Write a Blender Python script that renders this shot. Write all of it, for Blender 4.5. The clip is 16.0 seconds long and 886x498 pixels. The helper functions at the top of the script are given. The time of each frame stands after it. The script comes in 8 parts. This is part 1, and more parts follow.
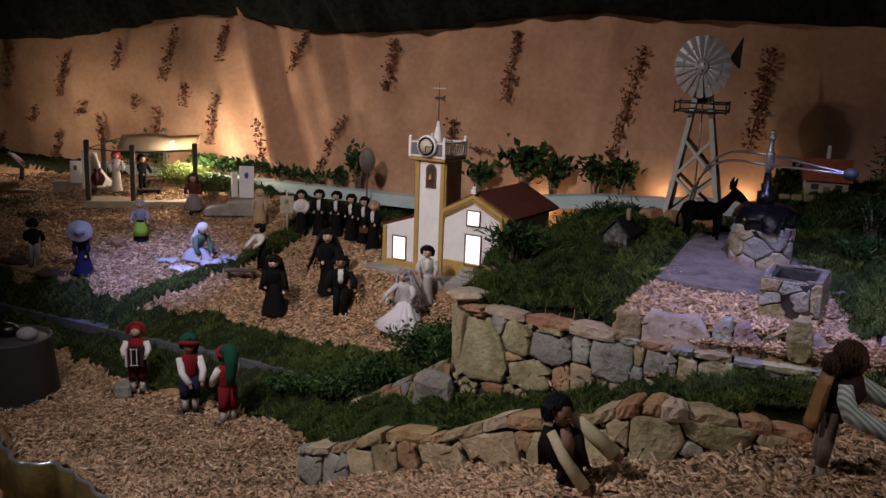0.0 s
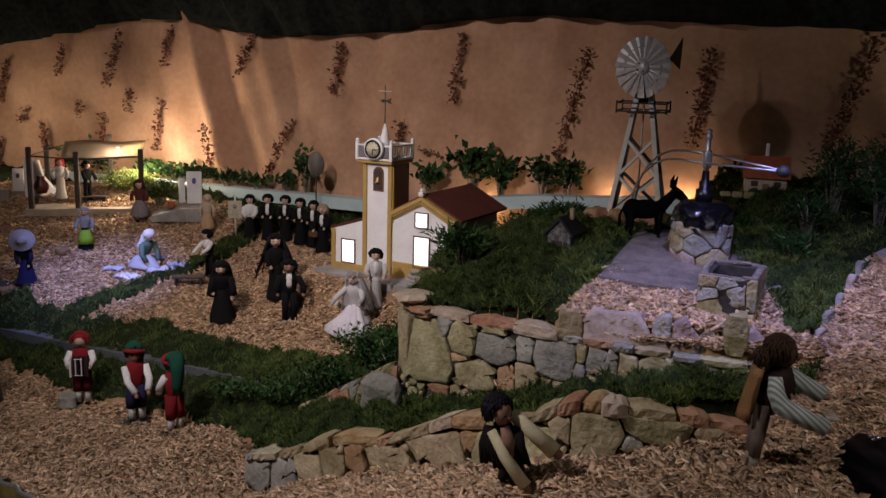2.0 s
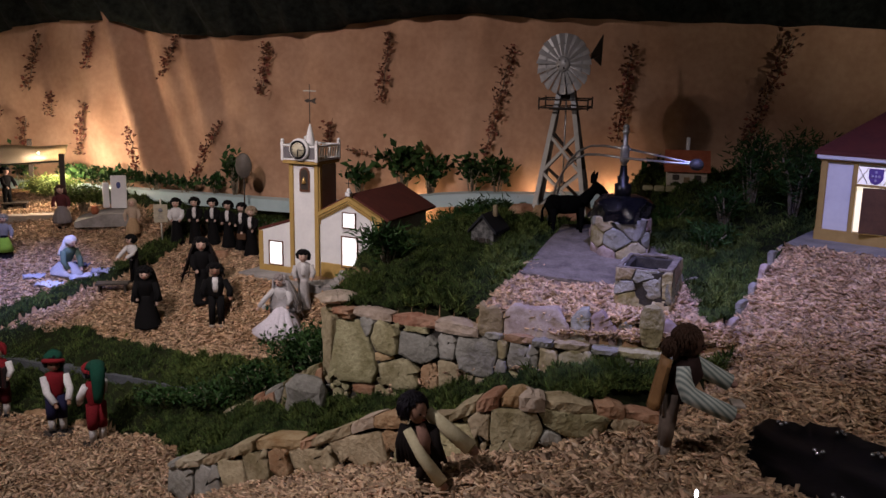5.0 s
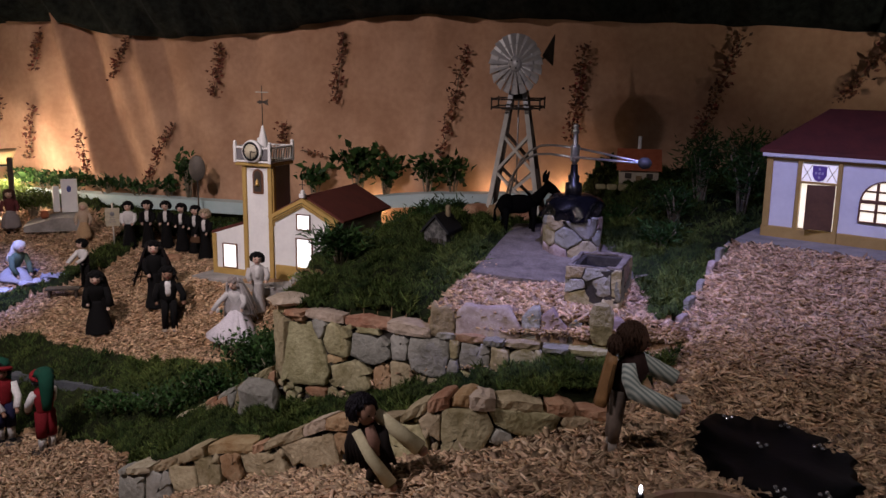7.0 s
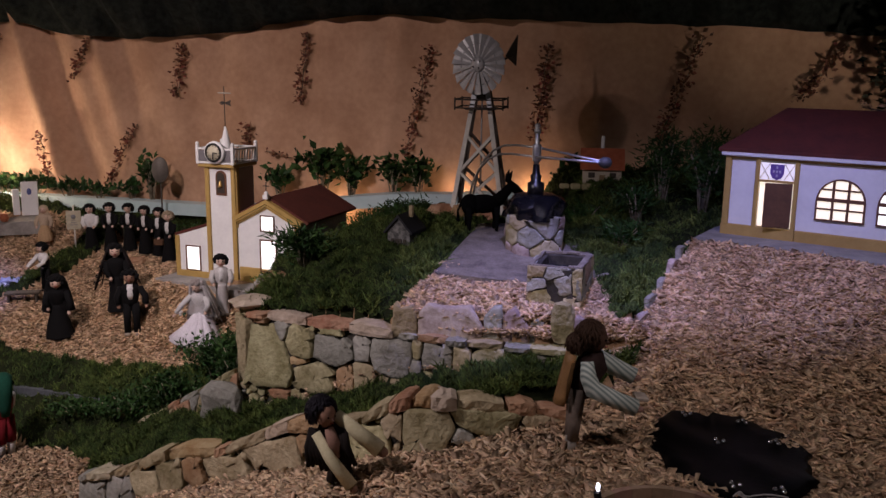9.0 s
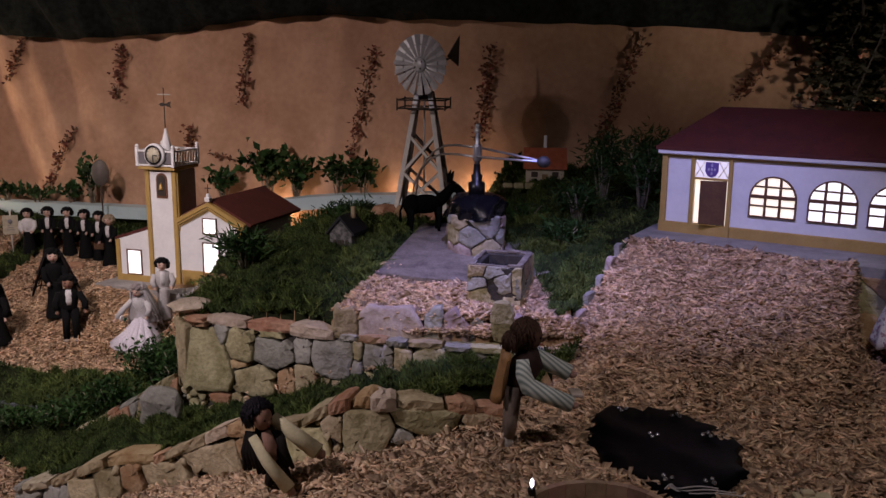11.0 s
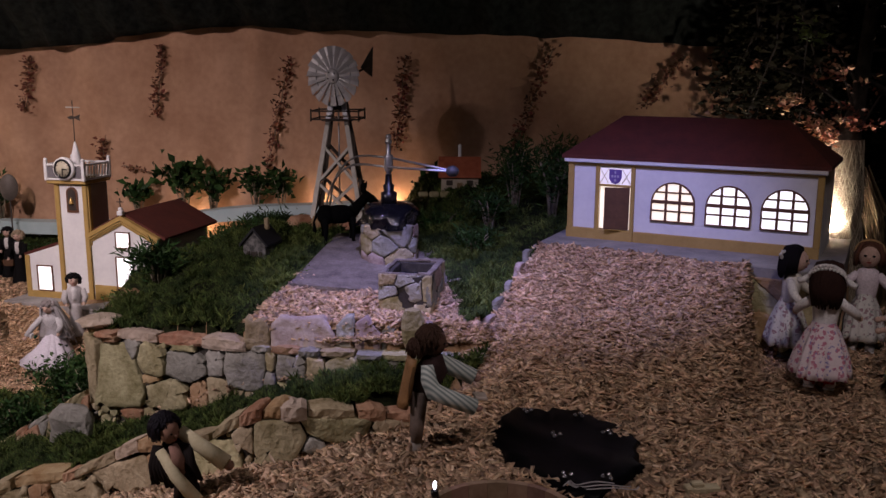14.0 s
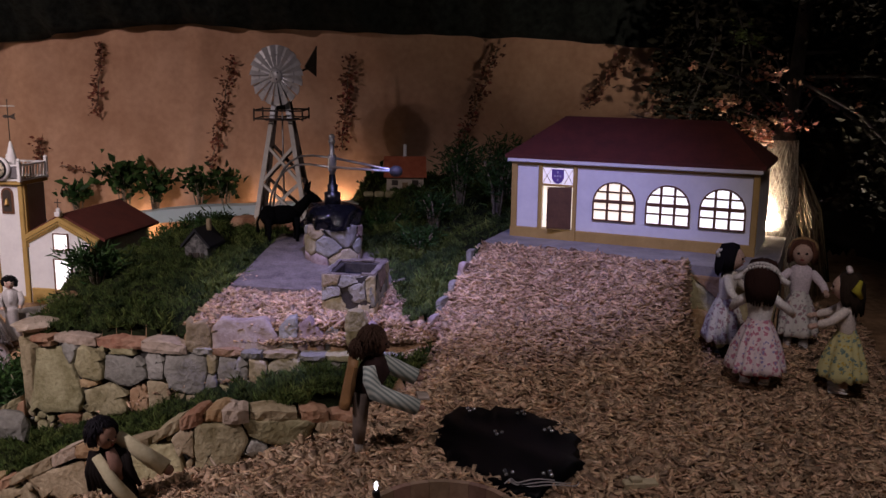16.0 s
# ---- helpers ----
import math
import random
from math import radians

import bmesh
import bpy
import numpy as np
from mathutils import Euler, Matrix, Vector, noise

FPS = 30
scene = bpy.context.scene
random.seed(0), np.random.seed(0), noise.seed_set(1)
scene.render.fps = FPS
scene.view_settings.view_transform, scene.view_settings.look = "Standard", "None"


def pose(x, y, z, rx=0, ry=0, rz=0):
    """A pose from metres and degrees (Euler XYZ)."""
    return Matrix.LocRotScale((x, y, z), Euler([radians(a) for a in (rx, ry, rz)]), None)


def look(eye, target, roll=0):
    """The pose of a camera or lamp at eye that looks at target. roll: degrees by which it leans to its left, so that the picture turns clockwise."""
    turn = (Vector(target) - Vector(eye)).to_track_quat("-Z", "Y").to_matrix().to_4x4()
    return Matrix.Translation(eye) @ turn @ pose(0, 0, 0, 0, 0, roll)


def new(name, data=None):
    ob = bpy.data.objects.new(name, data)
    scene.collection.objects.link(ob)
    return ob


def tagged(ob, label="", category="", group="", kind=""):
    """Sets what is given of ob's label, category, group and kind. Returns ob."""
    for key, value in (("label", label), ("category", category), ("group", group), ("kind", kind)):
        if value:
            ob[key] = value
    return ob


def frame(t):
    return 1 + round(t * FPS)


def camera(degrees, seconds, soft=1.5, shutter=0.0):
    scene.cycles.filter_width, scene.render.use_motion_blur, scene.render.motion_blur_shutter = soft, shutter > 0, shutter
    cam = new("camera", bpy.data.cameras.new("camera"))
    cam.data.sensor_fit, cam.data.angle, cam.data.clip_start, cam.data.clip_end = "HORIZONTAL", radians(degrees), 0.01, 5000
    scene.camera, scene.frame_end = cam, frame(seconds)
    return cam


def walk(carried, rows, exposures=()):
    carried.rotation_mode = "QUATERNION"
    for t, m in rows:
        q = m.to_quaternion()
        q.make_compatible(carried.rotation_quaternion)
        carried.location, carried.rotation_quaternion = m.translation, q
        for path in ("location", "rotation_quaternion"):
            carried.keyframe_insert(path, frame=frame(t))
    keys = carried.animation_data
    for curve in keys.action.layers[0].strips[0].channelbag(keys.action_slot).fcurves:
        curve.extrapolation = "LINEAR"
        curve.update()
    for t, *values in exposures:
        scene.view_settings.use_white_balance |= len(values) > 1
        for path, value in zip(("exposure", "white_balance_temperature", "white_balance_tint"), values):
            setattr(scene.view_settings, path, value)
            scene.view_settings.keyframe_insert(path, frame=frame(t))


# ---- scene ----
cam = camera(52.8, 16.0, soft=1.5)
PATH = [
    (0, (0.267, -0.152, 1.082), (0.114, 1.797, 0.663), 2.1),
    (0.5, (0.279, -0.158, 1.085), (0.147, 1.793, 0.665), 1.9),
    (1, (0.299, -0.167, 1.087), (0.192, 1.787, 0.672), 1.7),
    (1.5, (0.31, -0.162, 1.086), (0.225, 1.793, 0.674), 1.7),
    (2, (0.322, -0.161, 1.087), (0.261, 1.795, 0.675), 1.6),
    (2.5, (0.336, -0.163, 1.087), (0.297, 1.794, 0.676), 1.5),
    (3, (0.346, -0.157, 1.086), (0.334, 1.801, 0.675), 1.5),
    (3.5, (0.361, -0.155, 1.085), (0.367, 1.803, 0.674), 1.4),
    (4, (0.381, -0.154, 1.085), (0.406, 1.803, 0.674), 1.2),
    (6.5, (0.438, -0.157, 1.087), (0.562, 1.797, 0.677), 0.9),
    (7, (0.451, -0.157, 1.087), (0.596, 1.795, 0.678), 0.8),
    (7.5, (0.456, -0.159, 1.087), (0.614, 1.792, 0.679), 0.8),
    (8, (0.466, -0.16, 1.085), (0.639, 1.791, 0.679), 0.7),
    (8.5, (0.479, -0.159, 1.087), (0.67, 1.789, 0.68), 0.6),
    (9, (0.484, -0.159, 1.088), (0.693, 1.788, 0.68), 0.7),
    (11.5, (0.545, -0.183, 1.09), (0.885, 1.746, 0.686), 0.5),
    (12, (0.558, -0.2, 1.095), (0.924, 1.725, 0.695), 0.4),
    (12.5, (0.576, -0.22, 1.099), (0.959, 1.703, 0.705), 0.1),
    (13, (0.585, -0.235, 1.103), (0.991, 1.684, 0.714), 0.1),
    (13.5, (0.586, -0.237, 1.104), (1.02, 1.677, 0.717), 0.2),
    (14, (0.591, -0.236, 1.104), (1.055, 1.671, 0.716), 0.3),
    (14.5, (0.592, -0.236, 1.105), (1.084, 1.663, 0.716), 0.5),
    (15, (0.59, -0.235, 1.105), (1.108, 1.657, 0.716), 0.7),
    (15.5, (0.6, -0.239, 1.106), (1.147, 1.645, 0.717), 0.7),
    (16, (0.612, -0.246, 1.108), (1.184, 1.631, 0.719), 0.6),
]
walk(cam, [(t, look(eye, target, roll)) for t, eye, target, roll in PATH], [(0.0, -0.03, 5560, 17), (16.0, 0.03, 5700, 29)])


# ---- world and lamps ----
world = bpy.data.worlds.new("dim_hall")
scene.world = world
world.use_nodes = True
world.node_tree.nodes["Background"].inputs[0].default_value = (1.0, 0.86, 0.72, 1)
world.node_tree.nodes["Background"].inputs[1].default_value = 0.005


def lamp(name, kind, at, aim, watts, colour, size=0.05, angle=100, blend=0.6):
    data = bpy.data.lights.new(name, kind)
    data.energy, data.color = watts, colour
    if kind == "AREA":
        data.size = size
    else:
        data.shadow_soft_size = size
    if kind == "SPOT":
        data.spot_size, data.spot_blend = radians(angle), blend
    ob = new(name, data)
    ob.matrix_world = look(at, aim)
    return ob


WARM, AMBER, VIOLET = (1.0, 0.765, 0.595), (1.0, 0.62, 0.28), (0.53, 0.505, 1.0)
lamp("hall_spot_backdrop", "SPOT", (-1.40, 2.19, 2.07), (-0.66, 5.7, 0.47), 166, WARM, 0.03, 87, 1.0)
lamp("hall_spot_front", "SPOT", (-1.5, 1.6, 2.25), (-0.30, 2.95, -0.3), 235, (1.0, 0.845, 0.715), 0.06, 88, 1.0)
# Added fill without a known source, to brighten the front right.
lamp("added_fill_right", "SPOT", (1.7, 0.75, 2.2), (1.95, 2.15, 0.1), 51, (1.0, 0.83, 0.66), 0.10, 88, 1.0)
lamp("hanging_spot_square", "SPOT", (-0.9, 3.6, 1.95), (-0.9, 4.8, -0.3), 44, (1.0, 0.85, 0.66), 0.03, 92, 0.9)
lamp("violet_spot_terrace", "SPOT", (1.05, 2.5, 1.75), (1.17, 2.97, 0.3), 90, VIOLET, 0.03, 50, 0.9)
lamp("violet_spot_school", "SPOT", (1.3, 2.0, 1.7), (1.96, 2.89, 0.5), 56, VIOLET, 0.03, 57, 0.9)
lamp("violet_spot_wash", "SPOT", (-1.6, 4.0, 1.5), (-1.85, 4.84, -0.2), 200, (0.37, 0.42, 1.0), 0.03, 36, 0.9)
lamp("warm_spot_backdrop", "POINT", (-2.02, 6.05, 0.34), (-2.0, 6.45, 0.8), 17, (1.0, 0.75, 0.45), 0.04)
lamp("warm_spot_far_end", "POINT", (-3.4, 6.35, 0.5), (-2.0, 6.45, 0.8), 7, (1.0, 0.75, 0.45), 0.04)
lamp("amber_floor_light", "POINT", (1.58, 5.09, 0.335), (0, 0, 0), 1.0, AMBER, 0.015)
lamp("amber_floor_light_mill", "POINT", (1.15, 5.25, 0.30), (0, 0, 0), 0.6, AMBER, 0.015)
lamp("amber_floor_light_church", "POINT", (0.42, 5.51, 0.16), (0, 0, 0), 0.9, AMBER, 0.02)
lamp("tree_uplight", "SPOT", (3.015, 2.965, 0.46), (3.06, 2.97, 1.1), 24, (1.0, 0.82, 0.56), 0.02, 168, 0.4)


# ---- materials ----
def mat(name, c1, c2, scale=30.0, rough=0.85, bump=0.3, metal=0.0, rnd="", fine=6.0, spread=0.35, hue=0.02, dist=0.004, mix2=0.5):
    """Two colours mixed by noise at two scales; rnd varies by 'island' or 'object'."""
    m = bpy.data.materials.new(name)
    m.use_nodes = True
    t, n = m.node_tree, m.node_tree.nodes
    b = n["Principled BSDF"]
    co = n.new("ShaderNodeTexCoord")

    def noise_at(sc, detail):
        x = n.new("ShaderNodeTexNoise")
        x.inputs["Scale"].default_value, x.inputs["Detail"].default_value = sc, detail
        t.links.new(co.outputs["Object"], x.inputs["Vector"])
        return x.outputs["Fac"]

    a, f = noise_at(scale, 3), noise_at(scale * fine, 4)
    add = n.new("ShaderNodeMath")
    add.operation = "MULTIPLY_ADD"
    t.links.new(f, add.inputs[0])
    add.inputs[1].default_value = mix2
    t.links.new(a, add.inputs[2])
    mr = n.new("ShaderNodeMapRange")
    mr.inputs[1].default_value, mr.inputs[2].default_value = 0.35 + mix2 * 0.35, 0.65 + mix2 * 0.65
    t.links.new(add.outputs[0], mr.inputs[0])
    mix = n.new("ShaderNodeMix")
    mix.data_type = "RGBA"
    mix.inputs[6].default_value, mix.inputs[7].default_value = (*c1, 1), (*c2, 1)
    t.links.new(mr.outputs[0], mix.inputs[0])
    out = mix.outputs[2]
    if rnd:
        src = n.new("ShaderNodeNewGeometry").outputs["Random Per Island"] if rnd == "island" else n.new("ShaderNodeObjectInfo").outputs["Random"]
        v = n.new("ShaderNodeMapRange")
        v.inputs[3].default_value, v.inputs[4].default_value = 1 - spread, 1 + spread
        t.links.new(src, v.inputs[0])
        h = n.new("ShaderNodeHueSaturation")
        t.links.new(v.outputs[0], h.inputs["Value"])
        w = n.new("ShaderNodeMath")
        w.operation = "MULTIPLY"
        w.inputs[1].default_value = 7.31
        t.links.new(src, w.inputs[0])
        fr = n.new("ShaderNodeMath")
        fr.operation = "FRACT"
        t.links.new(w.outputs[0], fr.inputs[0])
        hr = n.new("ShaderNodeMapRange")
        hr.inputs[3].default_value, hr.inputs[4].default_value = 0.5 - hue, 0.5 + hue
        t.links.new(fr.outputs[0], hr.inputs[0])
        t.links.new(hr.outputs[0], h.inputs["Hue"])
        t.links.new(out, h.inputs["Color"])
        out = h.outputs[0]
    t.links.new(out, b.inputs["Base Color"])
    b.inputs["Roughness"].default_value, b.inputs["Metallic"].default_value = rough, metal
    if bump:
        bp = n.new("ShaderNodeBump")
        bp.inputs["Strength"].default_value, bp.inputs["Distance"].default_value = bump, dist
        t.links.new(f, bp.inputs["Height"])
        t.links.new(bp.outputs[0], b.inputs["Normal"])
    return m


def glow(name, colour, power):
    m = bpy.data.materials.new(name)
    m.use_nodes = True
    b = m.node_tree.nodes["Principled BSDF"]
    b.inputs["Base Color"].default_value = (*colour, 1)
    b.inputs["Emission Color"].default_value = (*colour, 1)
    b.inputs["Emission Strength"].default_value = power
    return m


def flat(name, c, rough=0.7, metal=0.0, var=0.12):
    return mat(name, tuple(v * (1 - var) for v in c), tuple(min(1, v * (1 + var)) for v in c), 40, rough, 0.15, metal, dist=0.001)


M_SOIL = mat("chip_bed", (0.20, 0.12, 0.06), (0.38, 0.245, 0.135), 25, 0.95, 0.8)
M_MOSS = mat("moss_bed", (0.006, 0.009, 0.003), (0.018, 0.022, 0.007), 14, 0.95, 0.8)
M_CHIP = mat("wood_chip", (0.34, 0.215, 0.12), (0.70, 0.515, 0.335), 30, 0.8, 0.3, rnd="island", spread=0.50, hue=0.010)
M_SHRED = mat("pale_wood_shred", (0.46, 0.32, 0.20), (0.80, 0.64, 0.45), 30, 0.85, 0.2, rnd="island", spread=0.4, hue=0.008)
M_GRASS = mat("moss_blade", (0.010, 0.021, 0.005), (0.058, 0.080, 0.019), 9, 0.9, 0, rnd="island", spread=0.75)
M_LEAF = mat("shrub_leaf", (0.018, 0.045, 0.012), (0.05, 0.10, 0.025), 8, 0.5, 0, rnd="island", spread=0.5)
M_TUFT = mat("light_moss", (0.030, 0.052, 0.010), (0.122, 0.155, 0.038), 7, 0.9, 0, rnd="island", spread=0.6)
M_LEAF_DARK = mat("dark_evergreen_leaf", (0.012, 0.011, 0.006), (0.026, 0.024, 0.012), 8, 0.7, 0, rnd="island", spread=0.5)
M_CHANNEL = mat("blue_grey_channel", (0.06, 0.066, 0.08), (0.12, 0.128, 0.145), 10, 0.6, 0.3)
M_LEAF_DRY = mat("autumn_leaf", (0.30, 0.06, 0.035), (0.46, 0.32, 0.16), 9, 0.6, 0, rnd="island", spread=0.6)
M_YELLOWLEAF = mat("yellow_leaf", (0.07, 0.11, 0.015), (0.17, 0.22, 0.04), 20, 0.7, 0, rnd="island", spread=0.4)
M_VINE = mat("vine_leaf", (0.26, 0.055, 0.034), (0.15, 0.075, 0.036), 5, 0.7, 0, rnd="island", spread=0.6)
M_SLAB = mat("dark_concrete", (0.12, 0.10, 0.082), (0.25, 0.215, 0.18), 16, 0.95, 1.0, dist=0.008)
M_CONCRETE = mat("concrete", (0.20, 0.19, 0.18), (0.33, 0.31, 0.29), 12, 0.9, 0.5)
M_STONE = mat("schist_stone", (0.24, 0.20, 0.10), (0.50, 0.435, 0.265), 11, 0.9, 1.0, rnd="object", spread=0.16, dist=0.009)
M_STONE_GREY = mat("grey_stone", (0.18, 0.172, 0.14), (0.38, 0.37, 0.32), 10, 0.9, 1.0, rnd="object", spread=0.16, dist=0.009)
M_STONE_WARM = mat("rusty_stone", (0.30, 0.16, 0.08), (0.46, 0.32, 0.19), 11, 0.9, 1.0, rnd="object", spread=0.18, dist=0.009)
M_STONE_PALE = mat("pale_stone", (0.38, 0.31, 0.21), (0.62, 0.53, 0.40), 10, 0.9, 1.0, rnd="object", spread=0.12, dist=0.009)
M_STONE_PINK = mat("pink_stone", (0.22, 0.15, 0.125), (0.46, 0.37, 0.33), 14, 0.9, 0.6, rnd="object", spread=0.25, dist=0.005)
M_CORE = mat("wall_mortar", (0.02, 0.018, 0.014), (0.06, 0.05, 0.04), 30, 0.95, 0.6)
M_CLOTH = mat("backdrop_cloth", (0.46, 0.272, 0.163), (0.64, 0.41, 0.262), 3.2, 0.95, 0.35, fine=9, dist=0.006)
M_NET = mat("shade_net", (0.004, 0.0055, 0.0045), (0.020, 0.024, 0.020), 25, 0.9, 0.6)
M_DARK = mat("dark_hall_wall", (0.02, 0.018, 0.016), (0.035, 0.03, 0.026), 3, 0.9, 0.2)
M_WATER = mat("painted_river", (0.42, 0.56, 0.58), (0.54, 0.66, 0.68), 4, 0.45, 0.1)
M_WHITE = mat("white_render", (0.70, 0.70, 0.70), (0.80, 0.80, 0.79), 9, 0.75, 0.2, dist=0.001)
M_OCHRE = mat("ochre_paint", (0.36, 0.235, 0.06), (0.45, 0.30, 0.085), 15, 0.7, 0.2, dist=0.001)
M_ROOF = mat("red_brown_roof", (0.062, 0.011, 0.006), (0.095, 0.017, 0.009), 14, 0.8, 0.3, dist=0.002)
M_ROOF_RED = mat("terracotta_roof", (0.32, 0.075, 0.03), (0.45, 0.13, 0.055), 30, 0.8, 0.4)
# Grey for church sides with painted-in shade; also the planter's own colour.
M_GREY_SHADE = mat("grey_and_painted_shade", (0.30, 0.26, 0.23), (0.36, 0.32, 0.29), 10, 0.85, 0.2)
M_PANEL = flat("grey_panel", (0.16, 0.15, 0.16), 0.6)
M_FRAME = flat("brown_window_frame", (0.13, 0.055, 0.025), 0.6)
M_DOORWOOD = mat("brown_door_wood", (0.085, 0.038, 0.018), (0.14, 0.065, 0.03), 14, 0.55, 0.3)
M_FANLIGHT = glow("fanlight_glass", (1.0, 0.93, 0.85), 0.45)
M_GLOW = glow("lit_window", (1.0, 0.97, 0.86), 1.15)
M_GLOW_WARM = glow("lit_window_warm", (1.0, 0.86, 0.58), 0.9)
M_PALE_GLASS = flat("pale_violet_glass", (0.50, 0.46, 0.62), 0.4)
M_STEEL = mat("galvanised_steel", (0.42, 0.43, 0.45), (0.60, 0.61, 0.62), 25, 0.38, 0.1, 0.85, dist=0.001)
M_BLADE = mat("tin_blade", (0.55, 0.55, 0.55), (0.74, 0.74, 0.73), 25, 0.42, 0.1, 0.25, dist=0.001)
M_MILLWOOD = mat("grey_painted_timber", (0.52, 0.50, 0.44), (0.70, 0.67, 0.59), 25, 0.7, 0.2)
M_BLACK = flat("black_paint", (0.006, 0.006, 0.007), 0.3)
M_OIL = mat("black_film", (0.0015, 0.0015, 0.002), (0.003, 0.003, 0.0035), 30, 0.4, 0.3, dist=0.003)
M_OIL.node_tree.nodes["Principled BSDF"].inputs["Specular IOR Level"].default_value = 0.04
M_WRAP = mat("black_plastic_wrap", (0.004, 0.004, 0.005), (0.006, 0.006, 0.008), 14, 0.10, 0.6, fine=3.0, dist=0.010)
M_IRON = flat("dark_iron", (0.045, 0.045, 0.05), 0.6, 0.4)
M_WOOD = mat("weathered_wood", (0.15, 0.095, 0.045), (0.27, 0.18, 0.09), 14, 0.75, 0.4)
M_DARKWOOD = mat("dark_wood", (0.030, 0.022, 0.016), (0.06, 0.045, 0.033), 18, 0.7, 0.4)
M_STRAW = mat("pale_netting", (0.40, 0.35, 0.24), (0.60, 0.54, 0.40), 20, 0.9, 0.2)
M_STRAW_DARK = mat("dry_straw", (0.10, 0.07, 0.035), (0.26, 0.19, 0.10), 20, 0.9, 0.2, rnd="island", spread=0.5)
M_BARK = mat("tree_bark", (0.14, 0.11, 0.075), (0.40, 0.35, 0.25), 18, 0.9, 0.9, dist=0.01)

for m_ in (M_SHRED, M_SOIL, M_MOSS, M_CHIP, M_GRASS, M_TUFT, M_LEAF, M_LEAF_DARK, M_STONE, M_STONE_GREY, M_STONE_WARM, M_STONE_PALE, M_CLOTH, M_NET, M_BARK, M_SLAB):
    m_.node_tree.nodes["Principled BSDF"].inputs["Specular IOR Level"].default_value = 0.14

# ---- terrain ----
def sst(a, b, v):
    v = np.clip((np.asarray(v, float) - a) / (b - a), 0, 1)
    return v * v * (3 - 2 * v)


def inside(poly, x, y):
    x, y = np.broadcast_arrays(np.asarray(x, float), np.asarray(y, float))
    hit = np.zeros(x.shape, bool)
    for (x0, y0), (x1, y1) in zip(poly, poly[1:] + poly[:1]):
        if y0 != y1:
            hit ^= ((y0 > y) != (y1 > y)) & (x < (x1 - x0) * (y - y0) / (y1 - y0) + x0)
    return hit


WALL_UP = [(0.05, 3.17), (0.10, 3.10), (0.35, 2.915), (0.80, 2.685), (1.15, 2.555), (1.42, 2.49)]
WALL_LOW = [(-0.52, 3.00), (-0.20, 2.86), (0.10, 2.70), (0.32, 2.53), (0.52, 2.37), (0.74, 2.275), (1.16, 2.27)]
def set_back(line, d):
    """The plan line moved d to its left."""
    out = []
    for i, p in enumerate(line):
        a, b = line[max(i - 1, 0)], line[min(i + 1, len(line) - 1)]
        L = ((b[0] - a[0]) ** 2 + (b[1] - a[1]) ** 2) ** 0.5
        out.append((p[0] - (b[1] - a[1]) / L * d, p[1] + (b[0] - a[0]) / L * d))
    return out


STRIP = set_back(WALL_LOW, 0.055) + WALL_UP[::-1] + [(-0.35, 3.36)]
MOUND = set_back(WALL_UP, 0.045) + [(1.44, 2.67), (1.66, 2.90), (1.80, 3.07), (2.3, 3.6), (3.6, 3.2), (3.6, 5.2), (0.3, 5.9), (0.30, 4.75), (0.20, 4.35)]
TERRACE = [(0.640, 2.80), (0.80, 3.09), (1.06, 3.70), (1.30, 3.78), (1.42, 3.20), (1.40, 2.95), (1.36, 2.60), (1.19, 2.64)]
SLAB = [(0.80, 3.085), (1.06, 3.70), (1.42, 3.72), (1.47, 3.05), (1.33, 2.98), (1.10, 2.97)]
SCHOOL_PAD = [(1.765, 3.07), (2.60, 2.33), (2.76, 2.50), (3.12, 2.93), (2.55, 3.95), (2.0, 3.36)]
RAMP = [(1.16, 2.36), (1.42, 2.62), (1.70, 2.94), (1.765, 3.07), (2.39, 2.52), (2.362, 2.475), (1.9, 1.81), (1.9, 1.3), (1.0, 1.3)]
CHURCH_PAD = [(-0.57, 4.71), (-0.13, 4.42), (0.08, 4.34), (0.26, 4.38), (0.75, 5.35), (0.1, 5.75), (-0.30, 5.1)]


EDGING = [(-1.98, 3.36), (-1.881, 3.259), (-1.76, 3.10), (-1.642, 2.996), (-1.513, 3.019), (-1.38, 2.93), (-1.277, 2.847), (-1.10, 2.70)]
OUTSIDE = [(x + 0.03, y + 0.025) for x, y in EDGING] + [(-1.3, 2.0), (-3.0, 2.0), (-3.0, 3.3)]


def band(x, y):
    return (x + 0.45) * 0.457 + (y - 3.35) * 0.889


def front(x, y):
    right = np.clip(0.43 + 0.40 * ((x - 1.765) * 0.66 + (y - 3.07) * 0.75), 0.095, 0.43)
    low = -0.58 + 0.66 * sst(-0.65, 0.85, x)
    k = sst(0.85, 1.45, x) * (1 - sst(-0.02, 0.03, (x - 2.362) * 0.82 - (y - 2.475) * 0.57))
    flat_right = 0.09 + 0.05 * sst(1.6, 2.3, y)
    low = np.where(x > 1.3, flat_right, low)
    return low + (right - low) * k


def middle(x, y):
    return -0.36 + 0.25 * np.clip(y - 4.3, 0, 1.9)


def mound(x, y):
    k = np.clip((x - 0.1) / 0.7, 0, 1)
    return 0.15 + 0.12 * k + 0.12 * k * np.clip(y - 3.0, -0.5, 1.2) - 0.12 * (1 - k) * sst(3.7, 4.5, y) + 0.05 * sst(1.3, 1.9, x) - 0.24 * sst(4.18, 4.80, y + 0.375 * x) * (1 - sst(1.58, 1.76, x)) * (1 - 0.85 * np.exp(-((x - 1.15) ** 2 + (y - 4.30) ** 2) / 0.030)) - 0.055 * np.exp(-((x - 1.08) ** 2 / 0.05 + (y - 3.98) ** 2 / 0.02))


